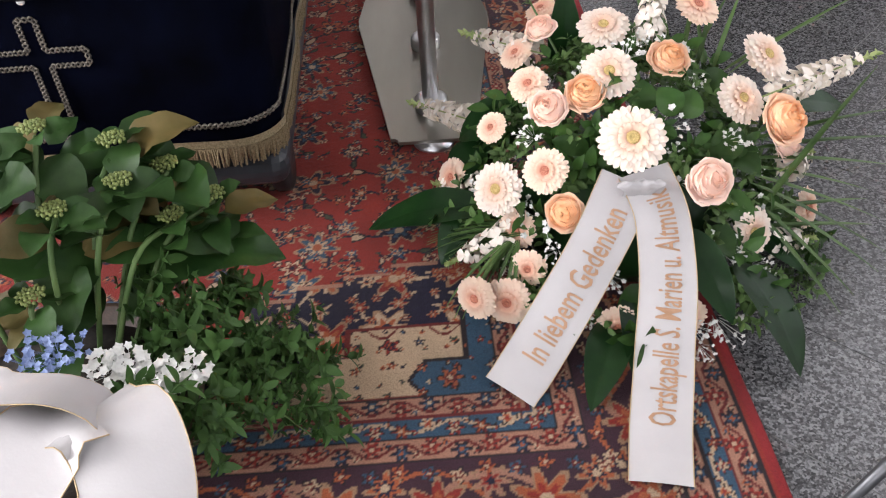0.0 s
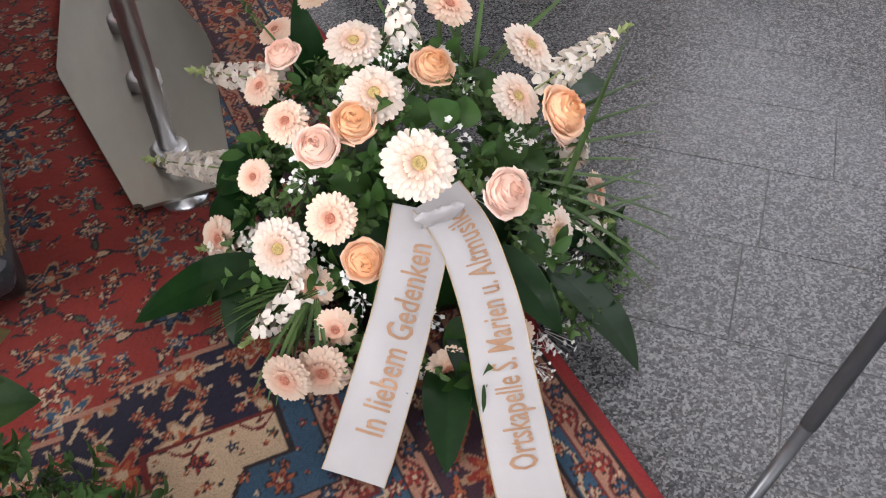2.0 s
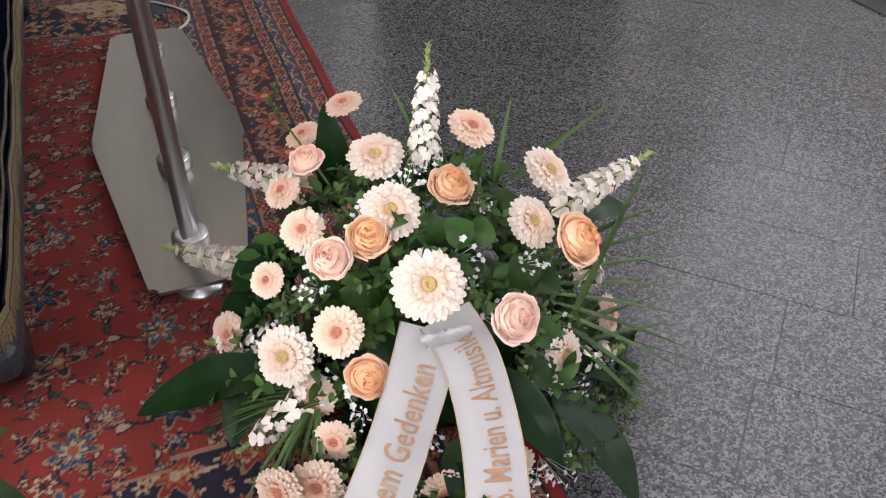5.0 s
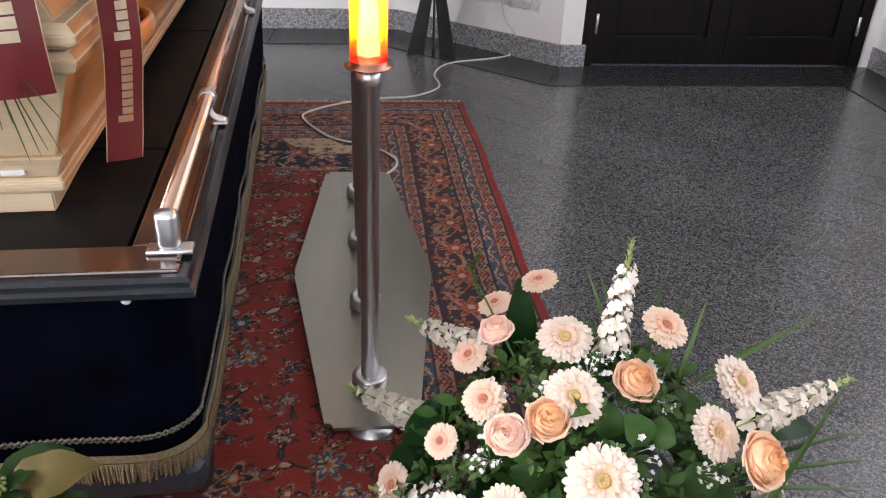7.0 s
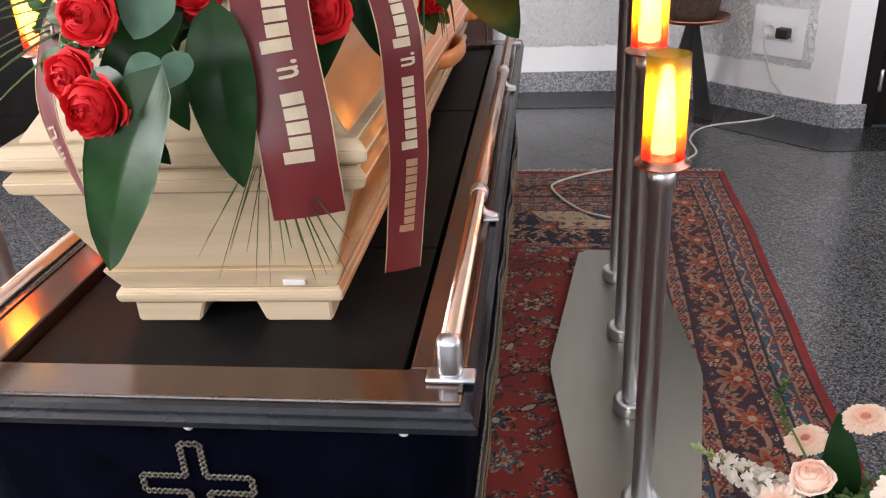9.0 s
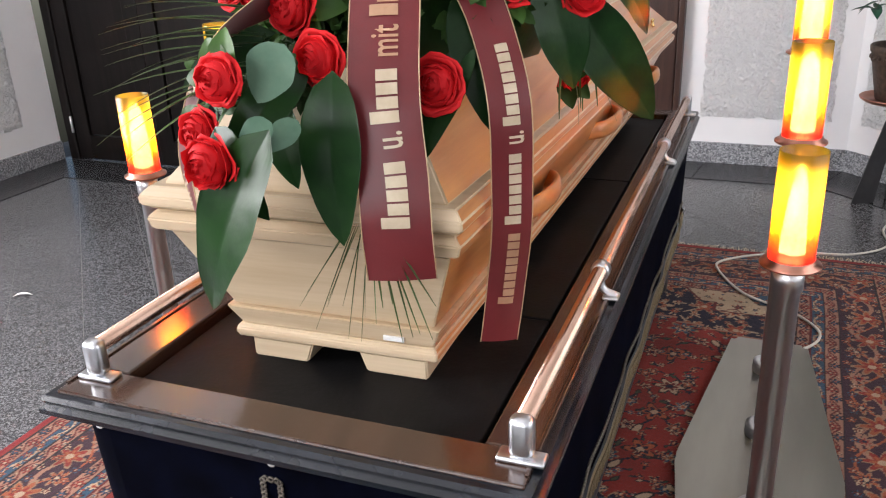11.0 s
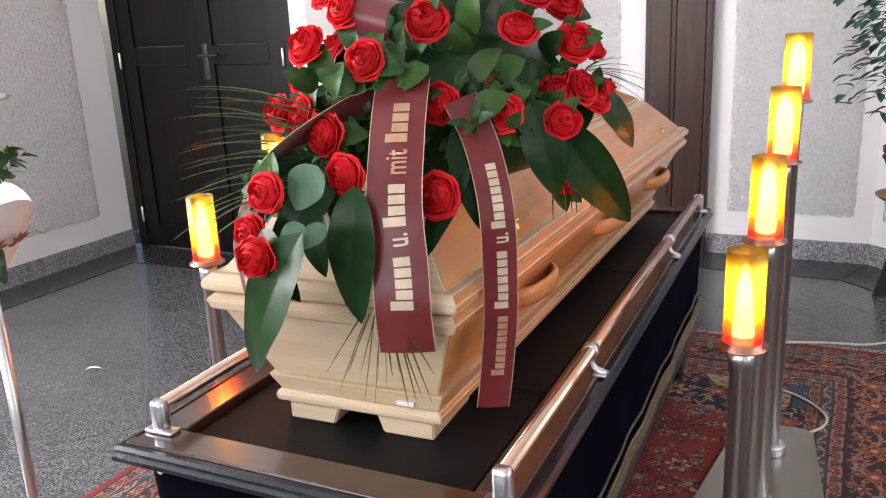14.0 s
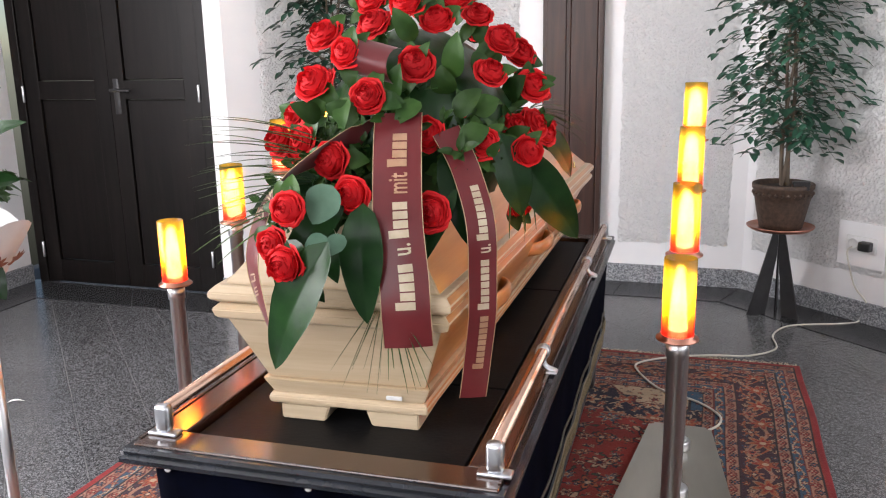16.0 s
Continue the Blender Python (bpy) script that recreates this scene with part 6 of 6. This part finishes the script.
    r1, at, tot = ribbon(th, [(0.092, 0.345, 1.130), (0.112, 0.275, 1.040), (0.130, 0.225, 0.945), (0.145, 0.205, 0.853), (0.150, 0.198, 0.790), (0.152, 0.200, 0.732)], 0.088, [(0.97, 0.22, 0), (0.95, 0.28, 0)], SATIN_RED, EDGE_GOLD, "ribbon", "wine-red satin ribbon with pale gold print", 0.012)
    e = print_bar(r1, at, tot, 0.088, 0.070, 0.082, PRINT_CREAM, h=0.40, letters=5)
    e = print_on(r1, at, tot, 0.088, "u.", e + 0.012, 0.050, PRINT_CREAM)
    e = print_bar(r1, at, tot, 0.088, e + 0.010, 0.066, PRINT_CREAM, h=0.40, letters=4)
    e = print_on(r1, at, tot, 0.088, "mit", e + 0.012, 0.050, PRINT_GOLD)
    print_bar(r1, at, tot, 0.088, e + 0.012, 0.070, PRINT_GOLD, h=0.40, letters=4)
    r2, at, tot = ribbon(th, [(0.168, 0.390, 1.095), (0.212, 0.370, 1.025), (0.248, 0.335, 0.935), (0.252, 0.335, 0.800), (0.240, 0.344, 0.675), (0.226, 0.347, 0.586)], 0.056, [(0.85, 0.45, 0), (0.80, 0.60, 0)], SATIN_RED, EDGE_GOLD, "ribbon", "wine-red satin ribbon with pale gold print", 0.02)
    e = print_bar(r2, at, tot, 0.056, 0.062, 0.112, PRINT_GOLD, h=0.40, letters=9)
    e = print_bar(r2, at, tot, 0.056, e + 0.012, 0.098, PRINT_CREAM, h=0.40, letters=7)
    e = print_on(r2, at, tot, 0.056, "u.", e + 0.010, 0.040, PRINT_CREAM)
    print_bar(r2, at, tot, 0.056, e + 0.008, 0.104, PRINT_CREAM, h=0.40, letters=8)
    r3, at, tot = ribbon(th, [(0.030, 0.380, 1.100), (-0.020, 0.290, 1.070), (-0.060, 0.225, 1.036), (-0.108, 0.200, 0.985), (-0.130, 0.178, 0.900), (-0.118, 0.160, 0.825), (-0.078, 0.140, 0.745)], 0.056, [(0.45, 0.1, 0.8), (0.55, 0.0, 0.75), (0.75, -0.35, 0.45), (0.75, -0.60, 0.1), (0.62, -0.78, 0)], SATIN_RED, EDGE_GOLD, "ribbon", "wine-red satin ribbon with pale gold print")
    print_on(r3, at, tot, 0.062, "In Li", 0.085, 0.040, PRINT_CREAM)
    print_on(r3, at, tot, 0.062, "Dankbarkeit", 0.225, 0.044, PRINT_CREAM)
    return th


spray_red()

# ---- potted fig on its stand ----


def plant_stand(x, y):
    th = thing("plant_stand", pose(x, y, 0), "black metal plant stand with a round copper tray", "plant stand")
    for k in range(3):
        a = radians(200 + 120 * k)
        ca, sa = math.cos(a), math.sin(a)
        bm = bmesh.new()
        prof = [(0.006, 0.425), (0.026, 0.425), (0.135, 0.0), (0.045, 0.0), (0.006, 0.30)]
        t = 0.004
        vs = [[bm.verts.new((r * ca - s * t * sa, r * sa + s * t * ca, z)) for r, z in prof] for s in (-1, 1)]
        bm.faces.new(vs[0])
        bm.faces.new(vs[1][::-1])
        n = len(prof)
        for i in range(n):
            bm.faces.new((vs[0][i], vs[0][(i + 1) % n], vs[1][(i + 1) % n], vs[1][i]))
        part("fin", bm, BLACKMETAL, th)
    bm = bmesh.new()
    lathe(bm, [(0.02, 0.425), (0.135, 0.426), (0.150, 0.436), (0.154, 0.445), (0.149, 0.445), (0.134, 0.433), (0.02, 0.431)], 40)
    part("tray", bm, COPPER, th, "copper tray", True)
    return th


def fig_tree(x, y, z0, seed, height=1.25):
    th = thing("fig_plant", pose(x, y, z0), "weeping fig with small dark leaves in a brown pot", "plant")
    rg = random.Random(seed)
    bm = bmesh.new()
    prof = [(0.085, 0.0), (0.096, 0.004), (0.102, 0.03), (0.122, 0.13), (0.126, 0.15), (0.131, 0.154), (0.132, 0.185), (0.138, 0.192), (0.140, 0.212), (0.134, 0.217), (0.124, 0.214), (0.120, 0.19), (0.02, 0.19)]
    lathe(bm, prof, 40)
    pot = part("pot", bm, POT, th, "brown moulded pot", True)
    bm = bmesh.new()
    for i in range(30):
        a = 2 * math.pi * i / 30
        bmesh.ops.create_icosphere(bm, subdivisions=1, radius=0.009, matrix=Matrix.Translation((0.131 * math.cos(a), 0.131 * math.sin(a), 0.170)))
    part("rim_beading", bm, POT, pot, "", True)
    bm = bmesh.new()
    lathe(bm, [(0.119, 0.186), (0.10, 0.197), (0.05, 0.201), (0.005, 0.203)], 24)
    part("soil", bm, SOIL, th, "", True)
    for k in range(3):
        a = 2.1 * k
        pts = smooth_path([(0.016 * math.cos(a), 0.016 * math.sin(a), 0.19), (0.020 * math.cos(a + 1.2), 0.020 * math.sin(a + 1.2), 0.42), (0.022 * math.cos(a + 2.6), 0.022 * math.sin(a + 2.6), 0.70), (0.03 * math.cos(a + 4), 0.03 * math.sin(a + 4), 1.0), (0.05 * math.cos(a + 4.5), 0.05 * math.sin(a + 4.5), height)], 5)
        bm = bmesh.new()
        tube(bm, pts, [0.011 - 0.007 * i / (len(pts) - 1) for i in range(len(pts))], 7)
        part("trunk", bm, BARK, th, "", True)
    tw = bmesh.new()
    lv = bmesh.new()
    for i in range(150):
        f = i / 150
        z = 0.36 + (height - 0.30) * f
        base = Vector((0.02 * math.cos(i), 0.02 * math.sin(i), z))
        a = i * 2.4 + rg.uniform(-0.4, 0.4)
        reach = (0.10 + 0.24 * math.sin(math.pi * min(1, 0.14 + f * 0.80)) ** 0.8) * rg.uniform(0.55, 1.12)
        out = Vector((math.cos(a), math.sin(a), 0))
        mid = base + out * reach * 0.55 + Vector((0, 0, 0.07))
        end = base + out * reach + Vector((0, 0, rg.uniform(-0.06, 0.04)))
        line = smooth_path([base, mid, end], 4)
        tube(tw, line, [0.0022 - 0.0015 * k / (len(line) - 1) for k in range(len(line))], 4)
        for k in range(9):
            p = line[min(len(line) - 1, 2 + int(k * (len(line) - 2) / 8))]
            b = a + (1 if k % 2 else -1) * rg.uniform(0.4, 1.2)
            d = Vector((math.cos(b), math.sin(b), rg.uniform(-0.75, 0.1))).normalized()
            l = rg.uniform(0.055, 0.090)
            leaf_shape(lv, p, p + d * l, l * 0.44, (0, 0, 1), rg.uniform(-0.05, 0.12), 0.3, 4)
    part("twig", tw, BARK, th, "", True)
    part("crown", lv, LEAF_FICUS, th, "many small dark green leaves", True)
    return th


plant_stand(1.00, 3.045)
fig_tree(1.00, 3.045, 0.432, 3, 1.30)
plant_stand(-1.20, 2.88)
fig_tree(-1.20, 2.88, 0.432, 7, 1.30)
bm = bmesh.new()
box(bm, (1.03, 2.940, 0.628), (1.105, 2.985, 0.668), 0.004)
tagged(part("control_box", bm, BLACKMETAL), "small black plastic box resting on the plant pot", "box")

# ---- socket, plug and cable ----
wd = Vector((0.86 - 1.57, YB - YD, 0)).normalized()
wn_ = Vector((-wd.y, wd.x, 0))
sock = thing("wall_socket", Matrix.Translation((1.57, YD, 0)) @ Matrix.Rotation(math.atan2(wd.y, wd.x), 4, "Z"), "white double wall socket with a black plug in smooth plaster", "socket")
bm = bmesh.new()
box(bm, (0.165, 0.006, 0.265), (0.40, 0.0125, 0.475), 0.002)
part("plaster_field", bm, WHITE, sock)
bm = bmesh.new()
box(bm, (0.205, 0.0125, 0.335), (0.355, 0.022, 0.412), 0.006, 3)
part("cover", bm, PLASTIC, sock, "", True)
for x in (0.243, 0.317):
    bm = bmesh.new()
    lathe(bm, [(0.028, 0.0), (0.028, 0.004), (0.022, 0.003), (0.022, -0.004), (0.002, -0.004)], 24)
    bmesh.ops.rotate(bm, verts=bm.verts, cent=(0, 0, 0), matrix=Matrix.Rotation(radians(-90), 3, "X"))
    bmesh.ops.translate(bm, verts=bm.verts, vec=(x, 0.0225, 0.374))
    part("outlet", bm, PLASTIC, sock, "", True)
bm = bmesh.new()
box(bm, (0.215, 0.024, 0.352), (0.272, 0.062, 0.396), 0.007, 2)
part("plug", bm, BLACKMETAL, sock, "black plug")
bm = bmesh.new()
pl = Vector((1.57, YD, 0.36)) + wd * 0.317 + wn_ * 0.03
tube(bm, smooth_path([pl, pl + wn_ * 0.03 + Vector((0, 0, -0.03)), pl + wn_ * 0.012 + Vector((0.03, -0.02, -0.18)), (1.392, 2.985, 0.10), (1.374, 3.00, 0.012), (1.28, 2.945, 0.0055), (1.06, 2.86, 0.0055), (0.975, 2.70, 0.0055), (0.975, 2.52, 0.0055), (0.86, 2.40, 0.006), (0.72, 2.36, 0.009), (0.56, 2.29, 0.0135), (0.43, 2.19, 0.0135),
                      (0.425, 2.10, 0.0135), (0.52, 1.93, 0.0135), (0.66, 1.84, 0.0135), (0.735, 1.74, 0.0135), (0.735, 1.665, 0.0135), (0.70, 1.60, 0.0165), (0.66, 1.56, 0.014)], 6), 0.0042, 7)
tagged(part("cable", bm, CABLE, None, "", True), "pale power cable curling over the floor and rug", "cable")

# ---- planted bowl with hydrangea in front of the bier ----


def planted_bowl():
    th = thing("planted_bowl", pose(-0.072, 0.012, 0), "planted bowl of hydrangea and trailing green with white ribbon", "plant")
    rg = random.Random(21)
    cx, cy = 0.13, -0.40
    bm = bmesh.new()
    lathe(bm, [(0.11, 0.0088), (0.13, 0.010), (0.185, 0.10), (0.198, 0.135), (0.198, 0.145), (0.188, 0.145), (0.176, 0.12), (0.02, 0.118)], 36, (cx, cy, 0))
    part("bowl", bm, POT, th, "brown bowl", True)
    bm = bmesh.new()
    lathe(bm, [(0.178, 0.12), (0.10, 0.135), (0.01, 0.14)], 24, (cx, cy, 0))
    part("soil", bm, SOIL, th, "", True)
    heads = [(0.352, -0.190, 0.285), (0.290, -0.170, 0.33), (0.225, -0.165, 0.375), (0.120, -0.160, 0.40), (0.240, -0.225, 0.345), (0.166, -0.285, 0.345), (0.060, -0.230, 0.38), (0.030, -0.330, 0.36), (0.300, -0.235, 0.285), (0.130, -0.36, 0.26)]
    for i, p in enumerate(heads):
        p = Vector(p) + Vector((-0.015, 0.045, 0.012))
        base = Vector((cx + (p.x - cx) * 0.35, cy + (p.y - cy) * 0.35, 0.12))
        bm = bmesh.new()
        tube(bm, smooth_path([base, base.lerp(p, 0.55) + Vector((0, 0, 0.05)), p - Vector((0, 0, 0.015))], 5), 0.0042, 7)
        stem = part("stem", bm, STEM, th, "", True)
        bm = bmesh.new()
        for k in range(40):
            a, r = k * 2.4, 0.020 * math.sqrt(k / 40)
            bmesh.ops.create_icosphere(bm, subdivisions=1, radius=0.0032, matrix=Matrix.Translation(p + Vector((r * math.cos(a), r * math.sin(a), 0.004 - r * 0.25 + rg.uniform(0, 0.003)))))
        part("flower_bud", bm, BUD_HYD, stem, "yellow-green bud cluster", True)
        for lvl, (n, l, drop) in enumerate(((4, 0.055, 0.012), (4, 0.092, 0.04), (3, 0.105, 0.085))):
            for k in range(n):
                a = i * 1.1 + lvl * 0.8 + 2 * math.pi * k / n + rg.uniform(-0.55, 0.55)
                b = p - Vector((0, 0, drop))
                ll = l * rg.uniform(0.65, 1.4)
                d = Vector((math.cos(a), math.sin(a), rg.uniform(-0.55, 0.45)))
                mat = LEAF_BROWN if rg.random() < 0.12 else LEAF_HYD
                bm = bmesh.new()
                leaf_shape(bm, b + d * 0.012, b + d * ll, ll * rg.uniform(0.55, 0.75), (rg.uniform(-.4, .4), rg.uniform(-.6, .2), 1), rg.uniform(0.02, 0.18), rg.uniform(0.1, 0.35), 10, 0.10, 0.45)
                part("hydrangea_leaf", bm, mat, stem, "", True)
    for i in range(120):
        f = rg.random()
        x, y = rg.uniform(0.20, 0.47), rg.uniform(-0.46, -0.16)
        if (x - 0.22) / 0.27 + (abs(y + 0.32)) / 0.20 > 1.25:
            continue
        z = max(0.02, 0.19 - 0.62 * max(0, x - 0.20) + rg.uniform(-0.04, 0.03))
        put("sprig", SPRIG_B[i % 3], th, facing((x, y, z), (0.8 + rg.uniform(-.5, .5), rg.uniform(-.9, .5), rg.uniform(0.1, 0.8)), f * 6, rg.uniform(0.8, 1.35)))
    for k in range(5):
        b, t = Vector((0.30, -0.33, 0.10)), Vector((0.47 - 0.02 * k, -0.40 + 0.055 * k, 0.025 + 0.02 * (k % 2)))
        bm = bmesh.new()
        line = smooth_path([b, b.lerp(t, 0.5) + Vector((0, 0, 0.03)), t], 6)
        tube(bm, line, 0.0013, 5)
        tr = part("trailing_stem", bm, STEM, th, "", True)
        for j, p in enumerate(line[3:]):
            put("sprig", SPRIG_B[(j + k) % 3], tr, facing(p, (0.6, -0.3 + 0.6 * (j % 2), 0.5), j, 0.62))
    wh = blossom_mesh(40, WHITEP, 26, 0.036, 0.0085)
    for i in range(5):
        put("blossom", wh, th, facing((0.215 + 0.028 * i, -0.405 + 0.008 * math.sin(i * 2), 0.205 + 0.008 * math.cos(i)), (0.2, -0.5, 1), i, 0.75), "white phlox blossoms")
    bl = blossom_mesh(41, BLUEP, 14, 0.032, 0.0058)
    for i in range(4):
        put("blossom", bl, th, facing((0.120 + 0.022 * i, -0.395 + 0.02 * math.sin(i * 2), 0.228 + 0.01 * i), (0.1, -0.5, 1), i, 0.9), "blue forget-me-nots")
    put("rose", ROSE_R[1], th, facing((0.183, -0.548, 0.275), (-0.3, -0.4, 1), 0, 0.75), "red rose")
    loops = [((0.215, -0.500, 0.20), (0.150, -0.535, 0.330), (0.235, -0.545, 0.345), (0.290, -0.560, 0.315), (0.255, -0.570, 0.285)),
             ((0.275, -0.565, 0.320), (0.235, -0.600, 0.325), (0.200, -0.660, 0.300), (0.215, -0.720, 0.235)),
             ((0.275, -0.565, 0.320), (0.315, -0.590, 0.325), (0.340, -0.650, 0.300), (0.330, -0.710, 0.235))]
    for pts in loops:
        r, at, tot = ribbon(th, list(pts), 0.118 if len(pts) == 4 else 0.085, (0.75, 0.15, 0.0) if len(pts) == 4 else (0.1, -0.7, 0.35), SATIN_WHITE, EDGE_GOLD, "ribbon", "white satin ribbon")
        if len(pts) == 4:
            print_bar(r, at, tot, 0.085, 0.012, 0.03, PRINT_GOLD, 1, 0.3)
    return th


planted_bowl()

# ---- telescopic tripod beside the spray ----


def tripod():
    th = thing("tripod", pose(0, 0, 0), "grey metal telescopic tripod standing on the granite floor", "tripod")
    apex = Vector((1.336, -0.630, 1.00))
    joint = Vector((1.083, -0.635, 0.298))
    d = (joint - apex).normalized()
    feet = [joint + d * 0.312, Vector((1.95, -0.10, 0.004)), Vector((1.90, -1.05, 0.004))]
    for k, f in enumerate(feet):
        f.z = max(f.z, 0.012)
        j = joint if k == 0 else apex.lerp(f, 0.7)
        bm = bmesh.new()
        tube(bm, [apex, j], 0.0088, 18)
        leg = part("leg", bm, TRIPOD, th, "", True)
        bm = bmesh.new()
        tube(bm, [j + (apex - f).normalized() * 0.002, f], 0.0074, 18)
        part("lower_leg", bm, TRIPOD, leg, "", True)
        bm = bmesh.new()
        lathe(bm, [(0.010, 0.0), (0.014, 0.002), (0.014, 0.018), (0.010, 0.022)], 14, (f.x, f.y, 0.0005 if k else 0.009))
        part("rubber_foot", bm, BLACKMETAL, leg, "", True)
    bm = bmesh.new()
    lathe(bm, [(0.03, -0.05), (0.034, -0.04), (0.034, 0.05), (0.02, 0.06), (0.014, 0.20), (0.012, 0.22)], 24, tuple(apex))
    part("head", bm, BLACKMETAL, th, "", True)
    return th


TRIPOD = noisy("grey_tube", [(0.3, (0.075, 0.078, 0.085)), (0.7, (0.115, 0.118, 0.125))], 20, 0.35, 0.6, bumps=0.05)
tripod()

# ---- flower stand with a wrapped bouquet ----
ROSE_CREAM = rose_mesh(12, petal_material("cream_rose_petal", (0.72, 0.60, 0.36), (0.84, 0.80, 0.68), 0.008, 0.036))
PAPER = noisy("white_wrapping_paper", [(0.3, (0.74, 0.74, 0.75)), (0.7, (0.82, 0.81, 0.81))], 12, 0.6, bumps=0.15, bump_scale=40)
LEAFPRINT = noisy("rust_leaf_print", [(0.3, (0.22, 0.07, 0.045)), (0.7, (0.34, 0.13, 0.08))], 40, 0.6)


def flower_stand(x, y):
    th = thing("flower_stand", pose(x, y, 0), "slender chrome flower stand on the granite floor", "stand")
    bm = bmesh.new()
    lathe(bm, [(0.11, 0.0045), (0.125, 0.006), (0.12, 0.014), (0.02, 0.018)], 36)
    part("foot", bm, STEEL, th, "", True)
    bm = bmesh.new()
    tube(bm, [(0, 0, 0.016), (0, 0, 0.86)], 0.0115, 18)
    part("pole", bm, STEEL, th, "", True)
    bm = bmesh.new()
    lathe(bm, [(0.012, 0.84), (0.019, 0.85), (0.026, 0.88), (0.028, 0.92), (0.024, 0.92), (0.02, 0.88), (0.012, 0.862)], 28)
    part("cup", bm, STEEL, th, "", True)
    bq = thing("bouquet", pose(x - 0.085, y, 0.870), "bouquet of cream roses and broad leaves wrapped in printed paper", "bouquet")
    rg = random.Random(9)
    bm = bmesh.new()
    rows = []
    for k in range(6):
        f = k / 5
        rows.append([Vector(((0.060 + 0.110 * f) * math.cos(a) * (1 + 0.10 * math.sin(a * 5) * f), (0.060 + 0.090 * f) * math.sin(a), -0.100 + 0.175 * f + 0.022 * f * math.sin(a * 4 + 1))) for a in [2 * math.pi * i / 40 for i in range(41)]])
    sheet_mesh(bm, rows)
    paper = part("wrapping", bm, PAPER, bq, "white wrapping paper", True)
    for ang in (-0.15, -0.75, -1.4, -2.2, 0.3):
        bm = bmesh.new()
        c = Vector((0.139 * math.cos(ang), 0.125 * math.sin(ang), 0.012))
        out = Vector((math.cos(ang), math.sin(ang), -0.8)).normalized()
        c += out * 0.006
        e1 = Vector((-math.sin(ang), math.cos(ang), 0))
        e2 = out.cross(e1)
        for k in range(5):
            a = radians(20 + 36 * k) + ang
            leaf_shape(bm, c, c + (e1 * math.cos(a) + e2 * math.sin(a)) * 0.030, 0.012, out, 0.02, 0.02, 4)
        part("printed_leaf", bm, LEAFPRINT, paper, "rust-brown printed leaf")
    for b, t, w in (((0.06, 0.0, 0.20), (0.250, 0.0, 0.290), 0.070), ((0.08, -0.02, 0.14), (0.216, 0.0, 0.180), 0.070), ((0.05, -0.05, 0.16), (0.13, -0.12, 0.24), 0.06), ((-0.06, -0.03, 0.18), (-0.22, -0.05, 0.26), 0.07), ((-0.05, 0.05, 0.2), (-0.15, 0.1, 0.33), 0.07), ((0.02, 0.05, 0.2), (0.10, 0.10, 0.35), 0.07), ((0.10, 0.0, 0.02), (0.15, -0.01, -0.06), 0.05)):
        leaf_part(bq, b, t, w, (0, -0.6, 0.8), LEAF_DARK, 0.08, 0.15, "broad_leaf")
    for i in range(26):
        a, r = i * 2.4, 0.10 * math.sqrt(i / 26)
        put("sprig", SPRIG_D[i % 3], bq, facing((r * math.cos(a), r * math.sin(a), 0.16 - r * 0.5), (math.cos(a) * 0.7, math.sin(a) * 0.7, 0.6), a, 1.0))
    for i in range(9):
        a, r = i * 2.4 + 0.5, 0.095 * math.sqrt((i + 0.4) / 9)
        put("rose", ROSE_CREAM, bq, facing((r * math.cos(a), r * math.sin(a), 0.235 - r * 0.6), (math.cos(a) * 0.7, math.sin(a) * 0.7 - 0.3, 0.7), a, 0.85), "cream rose")
    return th


flower_stand(-0.731, 0.130)

# fallen petal on the floor
bm = bmesh.new()
leaf_shape(bm, (-1.855, 1.18, 0.0005), (-1.80, 1.215, 0.0005), 0.016, (0, 0, 1), 0.12, 0.3, 6)
tagged(part("petal", bm, WHITEP, None, "", True), "single white petal fallen on the floor", "petal")

# ---- floor slabs: diagonal rows with staggered joints ----


def slabs():
    rt = math.sqrt(0.5)
    W0, gap = 0.235, 0.0013
    rg = random.Random(17)
    known = {0: 1.155, 2: 1.297, 3: 1.390}
    near, far = [], []
    for k in range(-26, 22):
        p0 = 0.688 + W0 * k
        q = known.get(k, rg.uniform(0, 0.5)) - 9 * 0.56
        while q < 6.5:
            l = 0.56 if k in known else rg.choice((0.42, 0.50, 0.56, 0.62))
            c = ((p0 + W0 / 2) * rt + (q + l / 2) * rt, (p0 + W0 / 2) * rt - (q + l / 2) * rt)
            if XL - 0.2 < c[0] < XR + 0.2 and YF - 0.2 < c[1] < YB + 0.2:
                quad = [((p * rt + s * rt), (p * rt - s * rt)) for p, s in ((p0 + gap, q + gap), (p0 + gap, q + l - gap), (p0 + W0 - gap, q + l - gap), (p0 + W0 - gap, q + gap))]
                shown = (c[0] > 0.95 and -0.9 < c[1] < 2.9) or (c[0] < -0.95 and 0.2 < c[1] < 2.9) or (c[1] > 2.2 and abs(c[0]) < 1.6)
                (near if shown and len(near) < 300 else far).append(quad)
            q += l
    for quad in near:
        bm = bmesh.new()
        prism(bm, quad, -0.0058, -0.0004 + rg.uniform(-0.0003, 0.0003))
        part("slab", bm, FLOOR, floor)
    bm = bmesh.new()
    for quad in far:
        prism(bm, quad, -0.0058, -0.0005)
    tagged(part("slab_rest", bm, FLOOR, floor), kind="stuff")


slabs()
